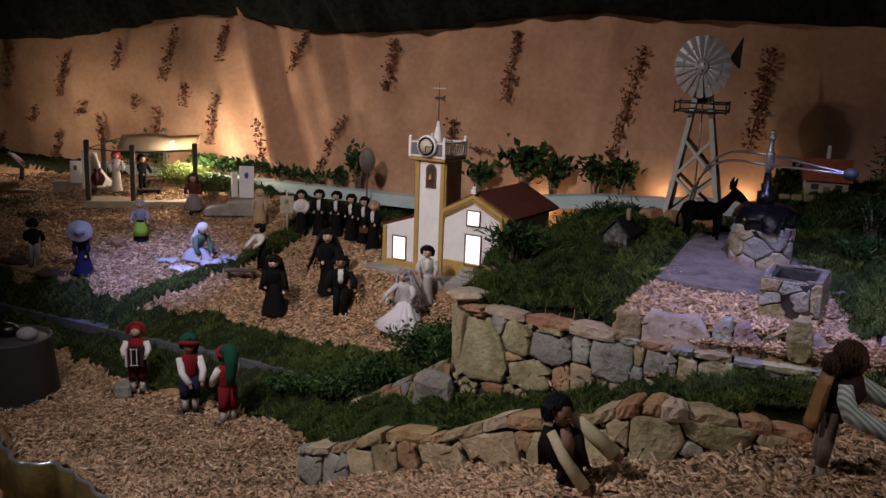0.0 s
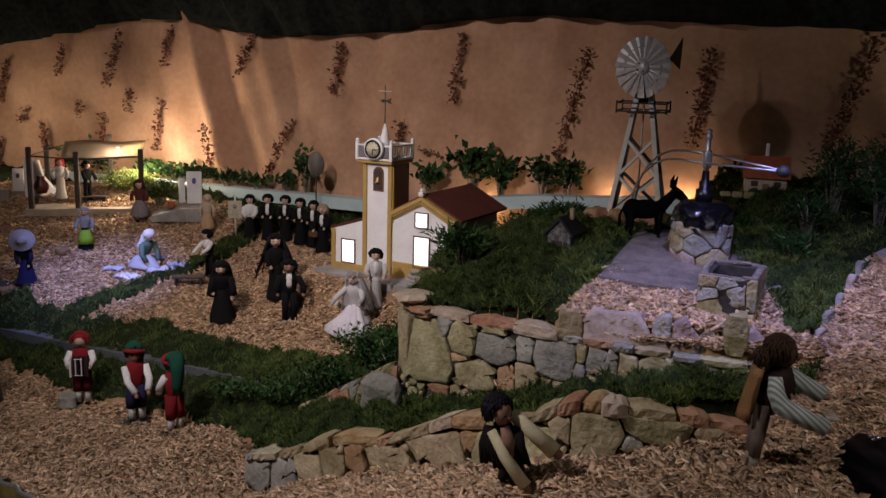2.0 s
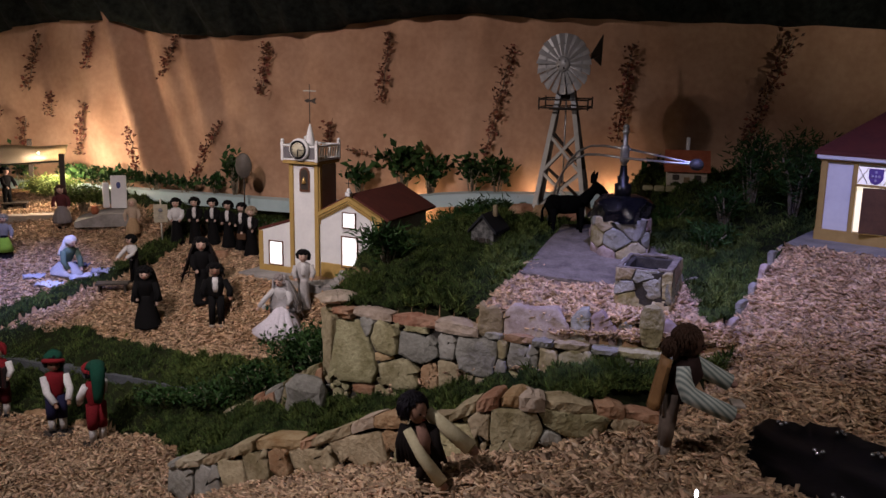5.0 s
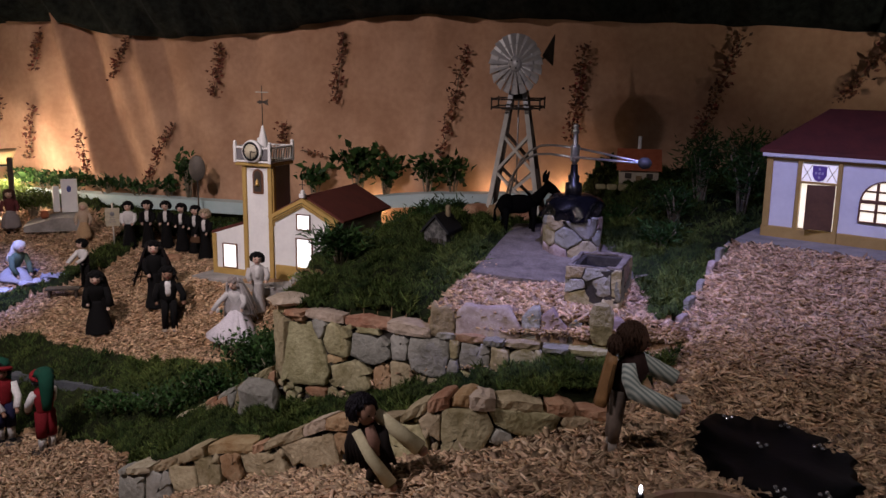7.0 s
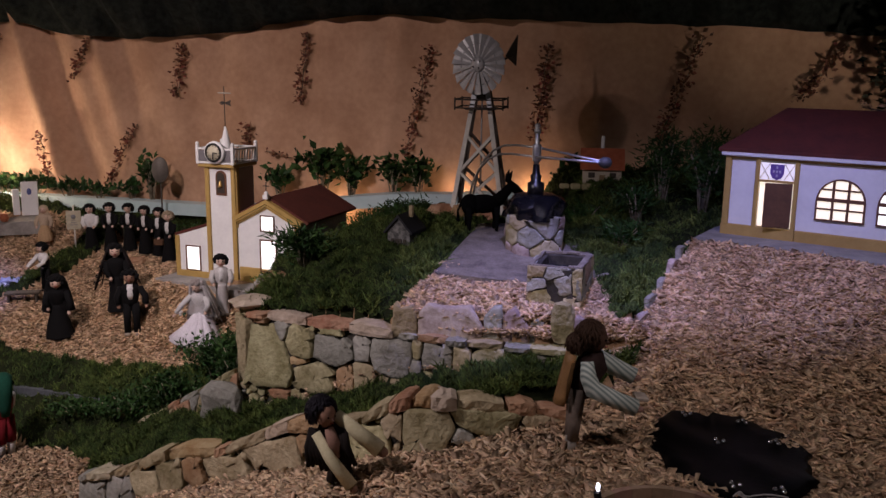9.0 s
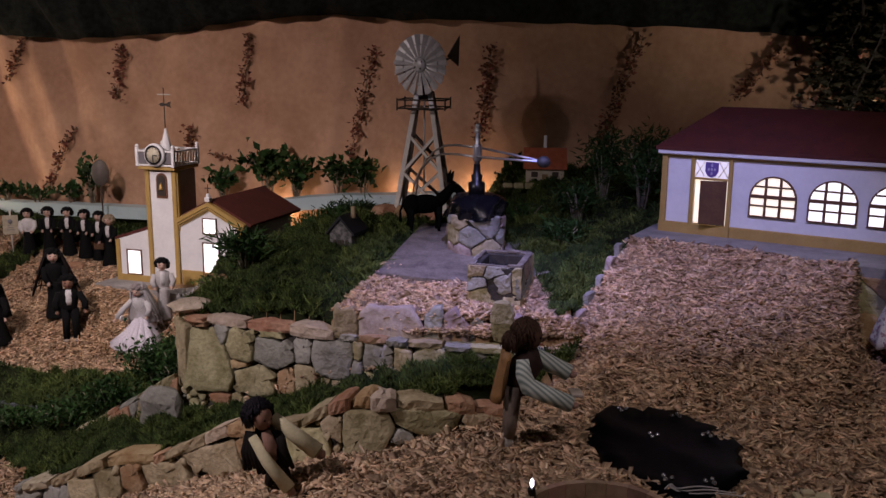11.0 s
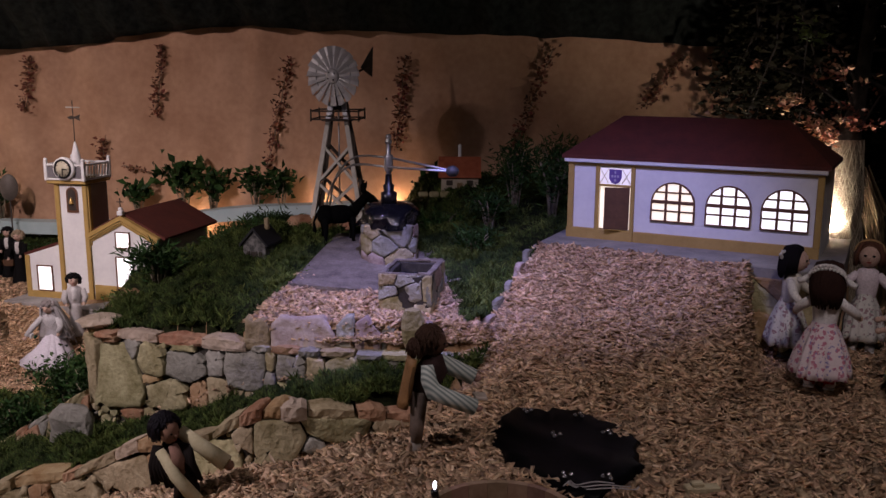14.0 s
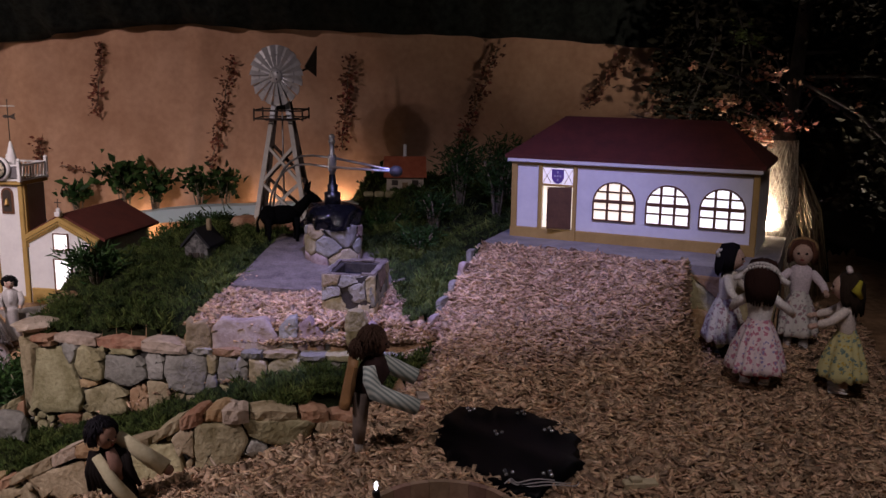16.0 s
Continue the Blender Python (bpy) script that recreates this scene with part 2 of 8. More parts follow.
def terrace(x, y):
    return 0.255 + 0.13 * np.clip(y - 2.75, -0.2, 0.9)


def ground_z(x, y):
    x, y = np.broadcast_arrays(np.asarray(x, float), np.asarray(y, float))
    f, m = front(x, y), middle(x, y)
    z = f + (m - f) * sst(0.0, 0.5, band(x, y)) * (x < 1.2)
    ledge = -0.255 + 0.37 * x
    ledge = ledge + (np.minimum(ledge, front(x, y) + 0.015) - ledge) * sst(0.92, 1.12, x)
    strip = inside(STRIP, x, y)
    apron = -((x + 0.52) * 0.338 + (y - 4.66) * 0.941)
    z = z + np.maximum(-0.10 - z, 0) * (1 - sst(0.0, 0.36, apron)) * sst(-0.95, -0.5, x) * (x < 0.3) * (y > 4.0) * (y < 5.2)
    wall_y = np.interp(x, [p[0] for p in WALL_LOW], [p[1] for p in WALL_LOW])
    sink = np.interp(x, [-0.2, 0.07, 0.25, 0.40, 0.53, 0.78, 0.95, 1.16, 1.3], [0.0, 0.05, 0.075, 0.115, 0.11, 0.11, 0.06, 0.05, 0.0])
    z = z - sink * np.exp(-(np.maximum(wall_y - y, 0) / 0.20) ** 2) * (y < wall_y + 0.1)
    z = np.where(strip, ledge, z)
    z = np.where(inside(MOUND, x, y), mound(x, y), z)
    off = y - np.interp(x, [p[0] for p in WALL_UP], [p[1] for p in WALL_UP]) - 0.03
    run = (x - 0.05) * 1.13
    lip = 0.182 + 0.012 * np.clip(run / 0.5, 0, 1) + 0.5 * off
    z = np.where((off > 0) & (off < 0.22) & (x > 0.55) & (x < 1.42), np.minimum(z, lip), z)
    z = np.where(inside(RAMP, x, y), np.maximum(z, front(x, y)), z)
    z = np.where(inside(TERRACE, x, y), terrace(x, y), z)
    z = np.where(inside(CHURCH_PAD, x, y), -0.085, z)
    z = np.where(inside(SCHOOL_PAD, x, y), 0.40, z)
    z = np.where(inside(OUTSIDE, x, y), z - 0.22, z)
    return z


WASH = [(-1.95, 4.45), (-1.768, 4.564), (-1.52, 4.782), (-1.299, 5.083), (-1.135, 5.40), (-1.10, 5.68)]


def clump(x, y):
    """Uneven moss cushions, 0 to 1."""
    a = np.sin(31 * x + 2.1 * np.sin(17 * y)) * np.sin(29 * y + 2.3 * np.sin(19 * x + 1))
    b = np.sin(57 * x + 3 * np.sin(23 * y) + 1.3) * np.sin(61 * y + 2 * np.sin(37 * x))
    return np.clip(0.5 + 0.4 * a + 0.25 * b, 0, 1)


def is_grass(x, y):
    """True where moss grows; wood chips lie elsewhere."""
    x, y = np.broadcast_arrays(np.asarray(x, float), np.asarray(y, float))
    w = 0.035 * np.sin(7 * x + 3 * y) + 0.025 * np.sin(17 * x - 11 * y)
    b = band(x, y) + w
    g = (b > 0.02) & (b < 0.36 + 0.14 * sst(-1.95, -1.4, x) + 0.10 * sst(-0.9, -0.2, x)) & (x < 0.15)
    strip = inside(STRIP, x, y)
    up = inside(MOUND, x, y) & ~inside(TERRACE, x, y) & ~(inside([(0.62, 2.82), (1.5, 2.62), (1.5, 2.4), (0.62, 2.7)], x, y))
    wash = np.zeros(x.shape, bool)
    for (x0, y0), (x1, y1) in zip(WASH, WASH[1:]):
        q = np.clip(((x - x0) * (x1 - x0) + (y - y0) * (y1 - y0)) / ((x1 - x0) ** 2 + (y1 - y0) ** 2), 0, 1)
        wash |= np.hypot(x - x0 - q * (x1 - x0), y - y0 - q * (y1 - y0)) < 0.075 + 0.7 * w
    back = (y + 0.375 * x > 5.30 + w) & (x > -1.35)
    back |= (y + 0.375 * x > 5.38 + w) & (x <= -1.35) & (x > -1.95)
    back |= (y + 0.375 * x > 5.15 + w) & (x < -2.75)
    side = (b > 0.02) & (x < -2.55 + w) & (y < 4.75)
    slope = (x > -0.42 + w) & (x < 0.24) & (y < 4.05 + 0.9 * (x - 0.05) + w) & (y > 3.0) & (b > 0.02)
    return (g | strip | up | wash | back | side | slope) & ~inside(CHURCH_PAD, x, y) & ~inside(SCHOOL_PAD, x, y) & ~inside([(0.82, 3.98), (1.06, 3.80), (1.36, 3.78), (1.40, 4.45), (0.84, 4.5)], x, y)
# ---- end terrain ----


# ---- building helpers ----
class Geo:
    """Collects faces with materials, to become one mesh."""

    def __init__(self):
        self.v, self.f, self.m, self.s, self.mats = [], [], [], [], []

    def add(self, verts, faces, material, smooth=False, m=None):
        if material not in self.mats:
            self.mats.append(material)
        k, o = self.mats.index(material), len(self.v)
        for p in verts:
            p = Vector(p)
            self.v.append(m @ p if m is not None else p)
        for f in faces:
            self.f.append([i + o for i in f])
            self.m.append(k)
            self.s.append(smooth)
        return self

    def box(self, c, size, material, m=None, bevel=0.003):
        hx, hy, hz = (s / 2 for s in size)
        b = min(bevel, hx * 0.45, hy * 0.45, hz * 0.45)
        verts, idx = [], {}
        for sx in (-1, 1):
            for sy in (-1, 1):
                for sz in (-1, 1):
                    for a in range(3):
                        d = [hx, hy, hz]
                        d = [d[i] - (0 if i == a else b) for i in range(3)]
                        idx[sx, sy, sz, a] = len(verts)
                        verts.append((c[0] + sx * d[0], c[1] + sy * d[1], c[2] + sz * d[2]))
        faces = []
        for a in range(3):
            o1, o2 = (a + 1) % 3, (a + 2) % 3
            for s in (-1, 1):
                ring = []
                for p, q in ((-1, -1), (1, -1), (1, 1), (-1, 1)):
                    k = [0, 0, 0]
                    k[a], k[o1], k[o2] = s, p, q
                    ring.append(idx[(*k, a)])
                faces.append(ring if s > 0 else ring[::-1])
            for p in (-1, 1):
                for q in (-1, 1):
                    e = []
                    for r in (-1, 1):
                        k = [0, 0, 0]
                        k[a], k[o1], k[o2] = r, p, q
                        e.append((idx[(*k, o1)], idx[(*k, o2)]))
                    ring = [e[0][0], e[0][1], e[1][1], e[1][0]]
                    faces.append(ring if p * q < 0 else ring[::-1])
        for sx in (-1, 1):
            for sy in (-1, 1):
                for sz in (-1, 1):
                    t = [idx[sx, sy, sz, a] for a in range(3)]
                    faces.append(t if sx * sy * sz > 0 else t[::-1])
        return self.add(verts, faces, material, False, m)

    def lathe(self, profile, material, m=None, n=14, squash=(1, 1), smooth=True, wave=0.0, waves=7):
        verts, faces = [], []
        for r, z in profile:
            for i in range(n):
                a = 2 * math.pi * i / n
                k = r * (1 + wave * math.sin(a * waves + z * 9))
                verts.append((k * math.cos(a) * squash[0], k * math.sin(a) * squash[1], z))
        for j in range(len(profile) - 1):
            for i in range(n):
                faces.append([j * n + i, j * n + (i + 1) % n, (j + 1) * n + (i + 1) % n, (j + 1) * n + i])
        faces.append(list(range(n))[::-1])
        faces.append([(len(profile) - 1) * n + i for i in range(n)])
        return self.add(verts, faces, material, smooth, m)

    def ball(self, c, r, material, m=None, n=12, k=8, cut=1.0):
        r = (r, r, r) if not isinstance(r, tuple) else r
        prof = [(math.sin(math.pi * cut * j / k), -math.cos(math.pi * cut * j / k)) for j in range(k + 1)]
        mm = Matrix.Translation(c) @ Matrix.Diagonal((*r, 1))
        return self.lathe([(max(a, 0.001), z) for a, z in prof], material, (m if m is not None else Matrix()) @ mm, n)

    def tube(self, pts, radii, material, m=None, n=8, smooth=True):
        pts = [Vector(p) for p in pts]
        radii = [radii] * len(pts) if not isinstance(radii, (list, tuple)) else radii
        verts, faces, side = [], [], None
        for i, p in enumerate(pts):
            d = (pts[min(i + 1, len(pts) - 1)] - pts[max(i - 1, 0)]).normalized()
            if side is None:
                side = d.orthogonal().normalized()
            side = (side - d * side.dot(d)).normalized()
            up = d.cross(side)
            for j in range(n):
                a = 2 * math.pi * j / n
                verts.append(p + (side * math.cos(a) + up * math.sin(a)) * radii[i])
        for i in range(len(pts) - 1):
            for j in range(n):
                faces.append([i * n + j, i * n + (j + 1) % n, (i + 1) * n + (j + 1) % n, (i + 1) * n + j])
        faces.append(list(range(n))[::-1])
        faces.append([(len(pts) - 1) * n + j for j in range(n)])
        return self.add(verts, faces, material, smooth, m)

    def prism(self, poly, depth, material, m=None):
        """A flat outline in local x, z pulled back along y."""
        n = len(poly)
        verts = [(x, 0, z) for x, z in poly] + [(x, depth, z) for x, z in poly]
        faces = [list(range(n)), [n + i for i in range(n)][::-1]]
        faces += [[(i + 1) % n, i, n + i, n + (i + 1) % n] for i in range(n)]
        return self.add(verts, faces, material, False, m)


def part(name, g, parent=None, label="", at=None):
    me = bpy.data.meshes.new(name)
    me.from_pydata([tuple(p) for p in g.v], [], g.f)
    for mt in g.mats:
        me.materials.append(mt)
    me.polygons.foreach_set("material_index", g.m)
    me.polygons.foreach_set("use_smooth", g.s)
    me.update()
    ob = new(name, me)
    if parent is not None:
        ob.parent = parent
    if at is not None:
        ob.matrix_local = at
    return tagged(ob, label)


def thing(name, at, label, category, group="", kind=""):
    ob = new(name)
    ob.empty_display_size = 0.05
    ob.matrix_world = at
    return tagged(ob, label, category, group, kind)


def bulk(name, verts, template, material, label="", category="", kind="stuff", smooth=False):
    """Many alike small pieces in one mesh. verts: (n, k, 3); template: faces on k points."""
    n, k, _ = verts.shape
    loops = np.concatenate([np.concatenate(template)[None, :] + (np.arange(n) * k)[:, None]], axis=0).reshape(-1)
    sizes = np.tile([len(f) for f in template], n)
    starts = np.concatenate([[0], np.cumsum(sizes)[:-1]])
    me = bpy.data.meshes.new(name)
    me.vertices.add(n * k)
    me.vertices.foreach_set("co", verts.reshape(-1).astype(np.float32))
    me.loops.add(len(loops))
    me.loops.foreach_set("vertex_index", loops.astype(np.int32))
    me.polygons.add(len(sizes))
    me.polygons.foreach_set("loop_start", starts.astype(np.int32))
    me.polygons.foreach_set("loop_total", sizes.astype(np.int32))
    me.materials.append(material)
    me.update(calc_edges=True)
    me.validate()
    return tagged(new(name, me), label, category, "", kind)


rng = np.random.default_rng(7)


def unit(a):
    return a / np.maximum(np.linalg.norm(a, axis=-1, keepdims=True), 1e-9)


def leaf_set(points, size, aspect=0.5, lift=0.3, r=rng, facing=None):
    """Folded leaves of four corners at the points."""
    n = len(points)
    d = r.normal(size=(n, 3))
    d[:, 2] = np.abs(d[:, 2]) * 0.6 + lift
    if facing is not None:
        d = d + np.asarray(facing) * 0.3
    d = unit(d)
    w = unit(np.cross(d, r.normal(size=(n, 3))))
    nn = np.cross(d, w)
    L = (size * r.uniform(0.6, 1.3, n))[:, None]
    a = points
    tip = points + d * L
    mid = points + d * L * 0.45
    return np.stack([a, mid + w * L * aspect * 0.5 + nn * L * 0.12, tip - nn * L * 0.08, mid - w * L * aspect * 0.5 + nn * L * 0.12], axis=1)


LEAF = [[0, 1, 2], [0, 2, 3]]

# ---- setting: ground ----
GX, GY = np.arange(-5.2, 4.21, 0.025), np.arange(0.9, 7.41, 0.025)
gx, gy = np.meshgrid(GX, GY)
gz = ground_z(gx, gy) + 0.048 * clump(gx, gy) * is_grass(gx, gy) + 0.008 * np.sin(9 * gx + 4 * np.sin(5 * gy)) + 0.006 * np.sin(21 * gy + 3 * gx)
nx, ny = len(GX), len(GY)
gi = np.arange(nx * ny).reshape(ny, nx)
quads = np.stack([gi[:-1, :-1], gi[:-1, 1:], gi[1:, 1:], gi[1:, :-1]], axis=-1).reshape(-1, 4)
me = bpy.data.meshes.new("ground")
me.from_pydata(np.stack([gx, gy, gz], -1).reshape(-1, 3).tolist(), [], quads.tolist())
cx, cy = gx.reshape(-1)[quads].mean(1), gy.reshape(-1)[quads].mean(1)
grass_mask = is_grass(cx, cy)
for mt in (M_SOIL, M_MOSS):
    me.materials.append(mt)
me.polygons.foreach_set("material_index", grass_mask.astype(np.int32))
me.polygons.foreach_set("use_smooth", np.ones(len(quads), bool))
me.update()
tagged(new("ground", me), "sculpted display bed of brown soil and dark moss", "ground", "", "structure")
g = Geo().box((0, 3.6, -1.0), (12, 12, 0.1), M_DARK)
tagged(part("floor", g), "dark hall floor under the display", "floor", "", "structure")

# ---- setting: backdrop cloth, shade net, dark hall ----
BU, BV = Vector((0.936, -0.351, 0)), Vector((0.351, 0.936, 0))
BO = Vector((0, 5.75, 0))


def back_at(s, off, z):
    return BO + BU * s - BV * off + Vector((0, 0, z))


def cloth_fold(s, z):
    drop = 1.25 - z
    lean = s - 0.28 * drop
    k = 0.115 * math.exp(-((lean + 1.82) / (0.055 + 0.045 * drop)) ** 2) - 0.05 * math.exp(-((lean + 1.64) / (0.08 + 0.05 * drop)) ** 2)
    k += 0.065 * math.exp(-((lean + 1.26) / (0.06 + 0.06 * drop)) ** 2) + 0.035 * math.exp(-((lean + 1.47) / (0.06 + 0.03 * drop)) ** 2)
    k += 0.040 * math.exp(-((lean + 0.92) / 0.13) ** 2) + 0.03 * math.exp(-((lean + 2.2) / 0.16) ** 2) + 0.03 * math.exp(-((lean + 0.3) / 0.12) ** 2)
    k += 0.025 * math.exp(-((s - 0.72 - 0.12 * z) / 0.06) ** 2) + 0.018 * math.exp(-((s - 1.25) / 0.1) ** 2)
    return k + 0.014 * math.sin(3.1 * s + 1.2 * z) + 0.008 * math.sin(9 * s + 2 * z) + 0.004 * math.sin(23 * s + 5 * z) + 0.005 * math.sin(13 * s + 9 * z + 2 * math.sin(4 * s)) + 0.004 * math.sin(7 * s - 14 * z)


def sheet(name, fn, n, k, material, label, category):
    verts = [fn(i / n, j / k) for j in range(k + 1) for i in range(n + 1)]
    faces = [[j * (n + 1) + i, j * (n + 1) + i + 1, (j + 1) * (n + 1) + i + 1, (j + 1) * (n + 1) + i] for j in range(k) for i in range(n)]
    ob = part(name, Geo().add(verts, faces, material, True))
    so = ob.modifiers.new("thick", "SOLIDIFY")
    so.thickness, so.offset = 0.004, 0
    return tagged(ob, label, category, "", "structure")


def cloth(a, b):
    s, z = -5.2 + 9.4 * a, -0.5 + 2.1 * b
    return back_at(s, cloth_fold(s, z), z)


sheet("backdrop", cloth, 300, 40, M_CLOTH, "tan cloth backdrop hanging in loose folds", "backdrop")


HEM_S = [-4.4, -3.5, -2.66, -2.3, -1.72, -1.45, -1.0, -0.57, -0.28, 0.37, 0.75, 1.26, 1.8, 2.3, 2.75, 3.36, 4.2]
HEM_Z = [1.10, 1.13, 1.26, 1.325, 1.32, 1.245, 1.222, 1.237, 1.256, 1.345, 1.372, 1.345, 1.333, 1.315, 1.308, 1.27, 1.2]


def hem(s):
    return float(np.interp(s, HEM_S, HEM_Z)) + 0.004 * math.sin(9 * s) + 0.003 * math.sin(23 * s + 1)


def net_drop(a, b):
    s = -5.2 + 9.4 * a
    z0 = hem(s)
    z = z0 + (2.1 - z0) * b
    off = 0.10 + 0.5 * b + 0.05 * math.sin(14 * s + 6 * b) * (1 - b) + 0.03 * math.sin(31 * s)
    return back_at(s, off, z - 0.05 * math.sin(b * 3.1) * (1 + math.sin(5 * s)))


sheet("shade_net", net_drop, 200, 12, M_NET, "black-green shade net draped above the backdrop", "shade net")


def net_roof(a, b):
    x, y = -6 + 12 * a, -3.4 + 10.4 * b
    return Vector((x, y, 2.35 + 0.05 * math.sin(2 * x) * math.sin(1.7 * y)))


sheet("ceiling", net_roof, 40, 40, M_NET, "dark net ceiling over the display", "ceiling")
for nm, c, sz in (("wall_west", (-5.3, 2, 0.7), (0.1, 11, 3.4)), ("wall_east", (4.3, 2, 0.7), (0.1, 11, 3.4)), ("wall_south", (0, -3.2, 0.7), (11, 0.1, 3.4)), ("wall_north", (0, 7.9, 0.7), (11, 0.1, 3.4))):
    tagged(part(nm, Geo().box(c, sz, M_DARK)), "dark wall of the hall", "wall", "", "structure")


# ---- dry stone walls ----
def clip_poly(poly, a, b, c):
    """Keeps a*x + b*y <= c."""
    out = []
    for p, q in zip(poly, poly[1:] + poly[:1]):
        dp, dq = a * p[0] + b * p[1] - c, a * q[0] + b * q[1] - c
        if dp <= 0:
            out.append(p)
        if dp * dq < 0:
            t = dp / (dp - dq)
            out.append((p[0] + (q[0] - p[0]) * t, p[1] + (q[1] - p[1]) * t))
    return out


def round_off(poly, k=0.09):
    out = []
    for p, q in zip(poly, poly[1:] + poly[:1]):
        out.append((p[0] + (q[0] - p[0]) * k, p[1] + (q[1] - p[1]) * k))
        out.append((q[0] - (q[0] - p[0]) * k, q[1] - (q[1] - p[1]) * k))
    return out


def course_stones(L, H, r, rows, lo, hi, gap=0.002):
    """Rough courses of uneven blocks with slanting joints; some blocks are broken in two."""
    total = sum(rows)
    level = [sum(rows[:k]) / total * H for k in range(len(rows) + 1)]

    def y_at(k, x):
        if k in (0, len(rows)):
            return level[k]
        return level[k] + H * (0.055 * math.sin(13 * x + 2.1 * k) + 0.04 * math.sin(37 * x + 5.3 * k) + 0.025 * math.sin(71 * x + k))

    out = []
    for k in range(len(rows)):
        x, lean0 = -0.02 * k, 0.0
        while x < L:
            w = r.uniform(lo, hi) * r.choice((0.5, 1.0, 1.0, 1.25))
            lean1 = r.uniform(-0.018, 0.018)
            x0, x1 = x + gap, min(x + w, L + 0.02) - gap
            p = [(x0 - lean0, y_at(k, x0 - lean0) + gap), ((x0 + x1) / 2, y_at(k, (x0 + x1) / 2) + gap), (x1 - lean1, y_at(k, x1 - lean1) + gap), (x1 + lean1, y_at(k + 1, x1 + lean1) - gap), ((x0 + x1) / 2, y_at(k + 1, (x0 + x1) / 2) - gap), (x0 + lean0, y_at(k + 1, x0 + lean0) - gap)]
            p = clip_poly(clip_poly(p, 1, 0, L), -1, 0, 0)
            if len(p) > 2:
                q = r.random()
                cx0, cy0 = sum(v[0] for v in p) / len(p), sum(v[1] for v in p) / len(p)
                if q < 0.34:
                    a = r.uniform(0, math.pi)
                    a, b = math.cos(a), math.sin(a)
                    c = a * cx0 + b * cy0 + r.uniform(0.1, 0.3) * w * 0.5
                    for s in (clip_poly(p, a, b, c - gap * 0.8), clip_poly(p, -a, -b, -c - gap * 0.8)):
                        if len(s) > 2:
                            out.append(s)
                else:
                    out.append(p)
            x, lean0 = x + w, lean1
    return out


def rubble_cells(cells, lo_s, hi_s, gap=0.005, reach=1.22):
    """Outlines of fitted rubble: each cell (s, h, half length, half height) is trimmed against its neighbours."""
    out = []
    for i, (s, h, a, b) in enumerate(cells):
        wob = [0.5 + 0.28 * math.sin(7.3 * k + 91 * s + 57 * h) for k in range(4)]
        p = []
        for k, (sx, sz) in enumerate(((1, -1), (1, 1), (-1, 1), (-1, -1))):
            e, f = (a * reach, b * reach * wob[k]) if k % 2 == 0 else (a * reach * wob[k], b * reach)
            e2, f2 = (a * reach * wob[k], b * reach) if k % 2 == 0 else (a * reach, b * reach * wob[k])
            p += [(s + sx * e, h + sz * f), (s + sx * e2, h + sz * f2)] if k % 2 else [(s + sx * e2, h + sz * f2), (s + sx * e, h + sz * f)]
        p = clip_poly(clip_poly(p, 1, 0, hi_s), -1, 0, -lo_s)
        for j, (s2, h2, a2, b2) in enumerate(cells):
            dx, dz = s2 - s, h2 - h
            L = math.hypot(dx, dz)
            if j == i or L > 2 * (a + b + a2 + b2) or not p:
                continue
            r1 = 1 / math.hypot(dx / L / a, dz / L / b)
            r2 = 1 / math.hypot(dx / L / a2, dz / L / b2)
            nx_, nz_ = dx * (1 / a ** 2 + 1 / a2 ** 2), dz * (1 / b ** 2 + 1 / b2 ** 2)
            N = math.hypot(nx_, nz_)
            nx_, nz_ = nx_ / N, nz_ / N
            k = r1 / (r1 + r2)
            p = clip_poly(p, nx_, nz_, nx_ * (s + dx * k) + nz_ * (h + dz * k) - gap / 2)
        if len(p) > 2:
            out.append(p)
    return out


def poly_gap(polys, x, y):
    """How far the point lies from the nearest outline; negative inside one."""
    best = 9.0
    for p in polys:
        d, hit = 9.0, False
        for (x0, y0), (x1, y1) in zip(p, p[1:] + p[:1]):
            q = min(1, max(0, ((x - x0) * (x1 - x0) + (y - y0) * (y1 - y0)) / ((x1 - x0) ** 2 + (y1 - y0) ** 2 + 1e-9)))
            d = min(d, math.hypot(x - x0 - q * (x1 - x0), y - y0 - q * (y1 - y0)))
            if (y0 > y) != (y1 > y) and x < (x1 - x0) * (y - y0) / (y1 - y0) + x0:
                hit = not hit
        best = min(best, -d if hit else d)
    return best


def chinking(polys, s0, s1, low, high, r, tries=500, least=0.008, most=0.03):
    """Small stones wedged into the gaps between the large ones."""
    out = []
    for _ in range(tries):
        s = r.uniform(s0, s1)
        h = r.uniform(low(s), high(s))
        d = min(poly_gap(polys + out, s, h), high(s) - h + 0.006) - 0.0025
        if d > least:
            d = min(d, most)
            n = r.choice((5, 6, 7))
            a0 = r.uniform(0, 6)
            out.append([(s + d * r.uniform(0.8, 1.15) * math.cos(a0 + 2 * math.pi * k / n), h + d * r.uniform(0.75, 1.05) * math.sin(a0 + 2 * math.pi * k / n)) for k in range(n)])
    return out


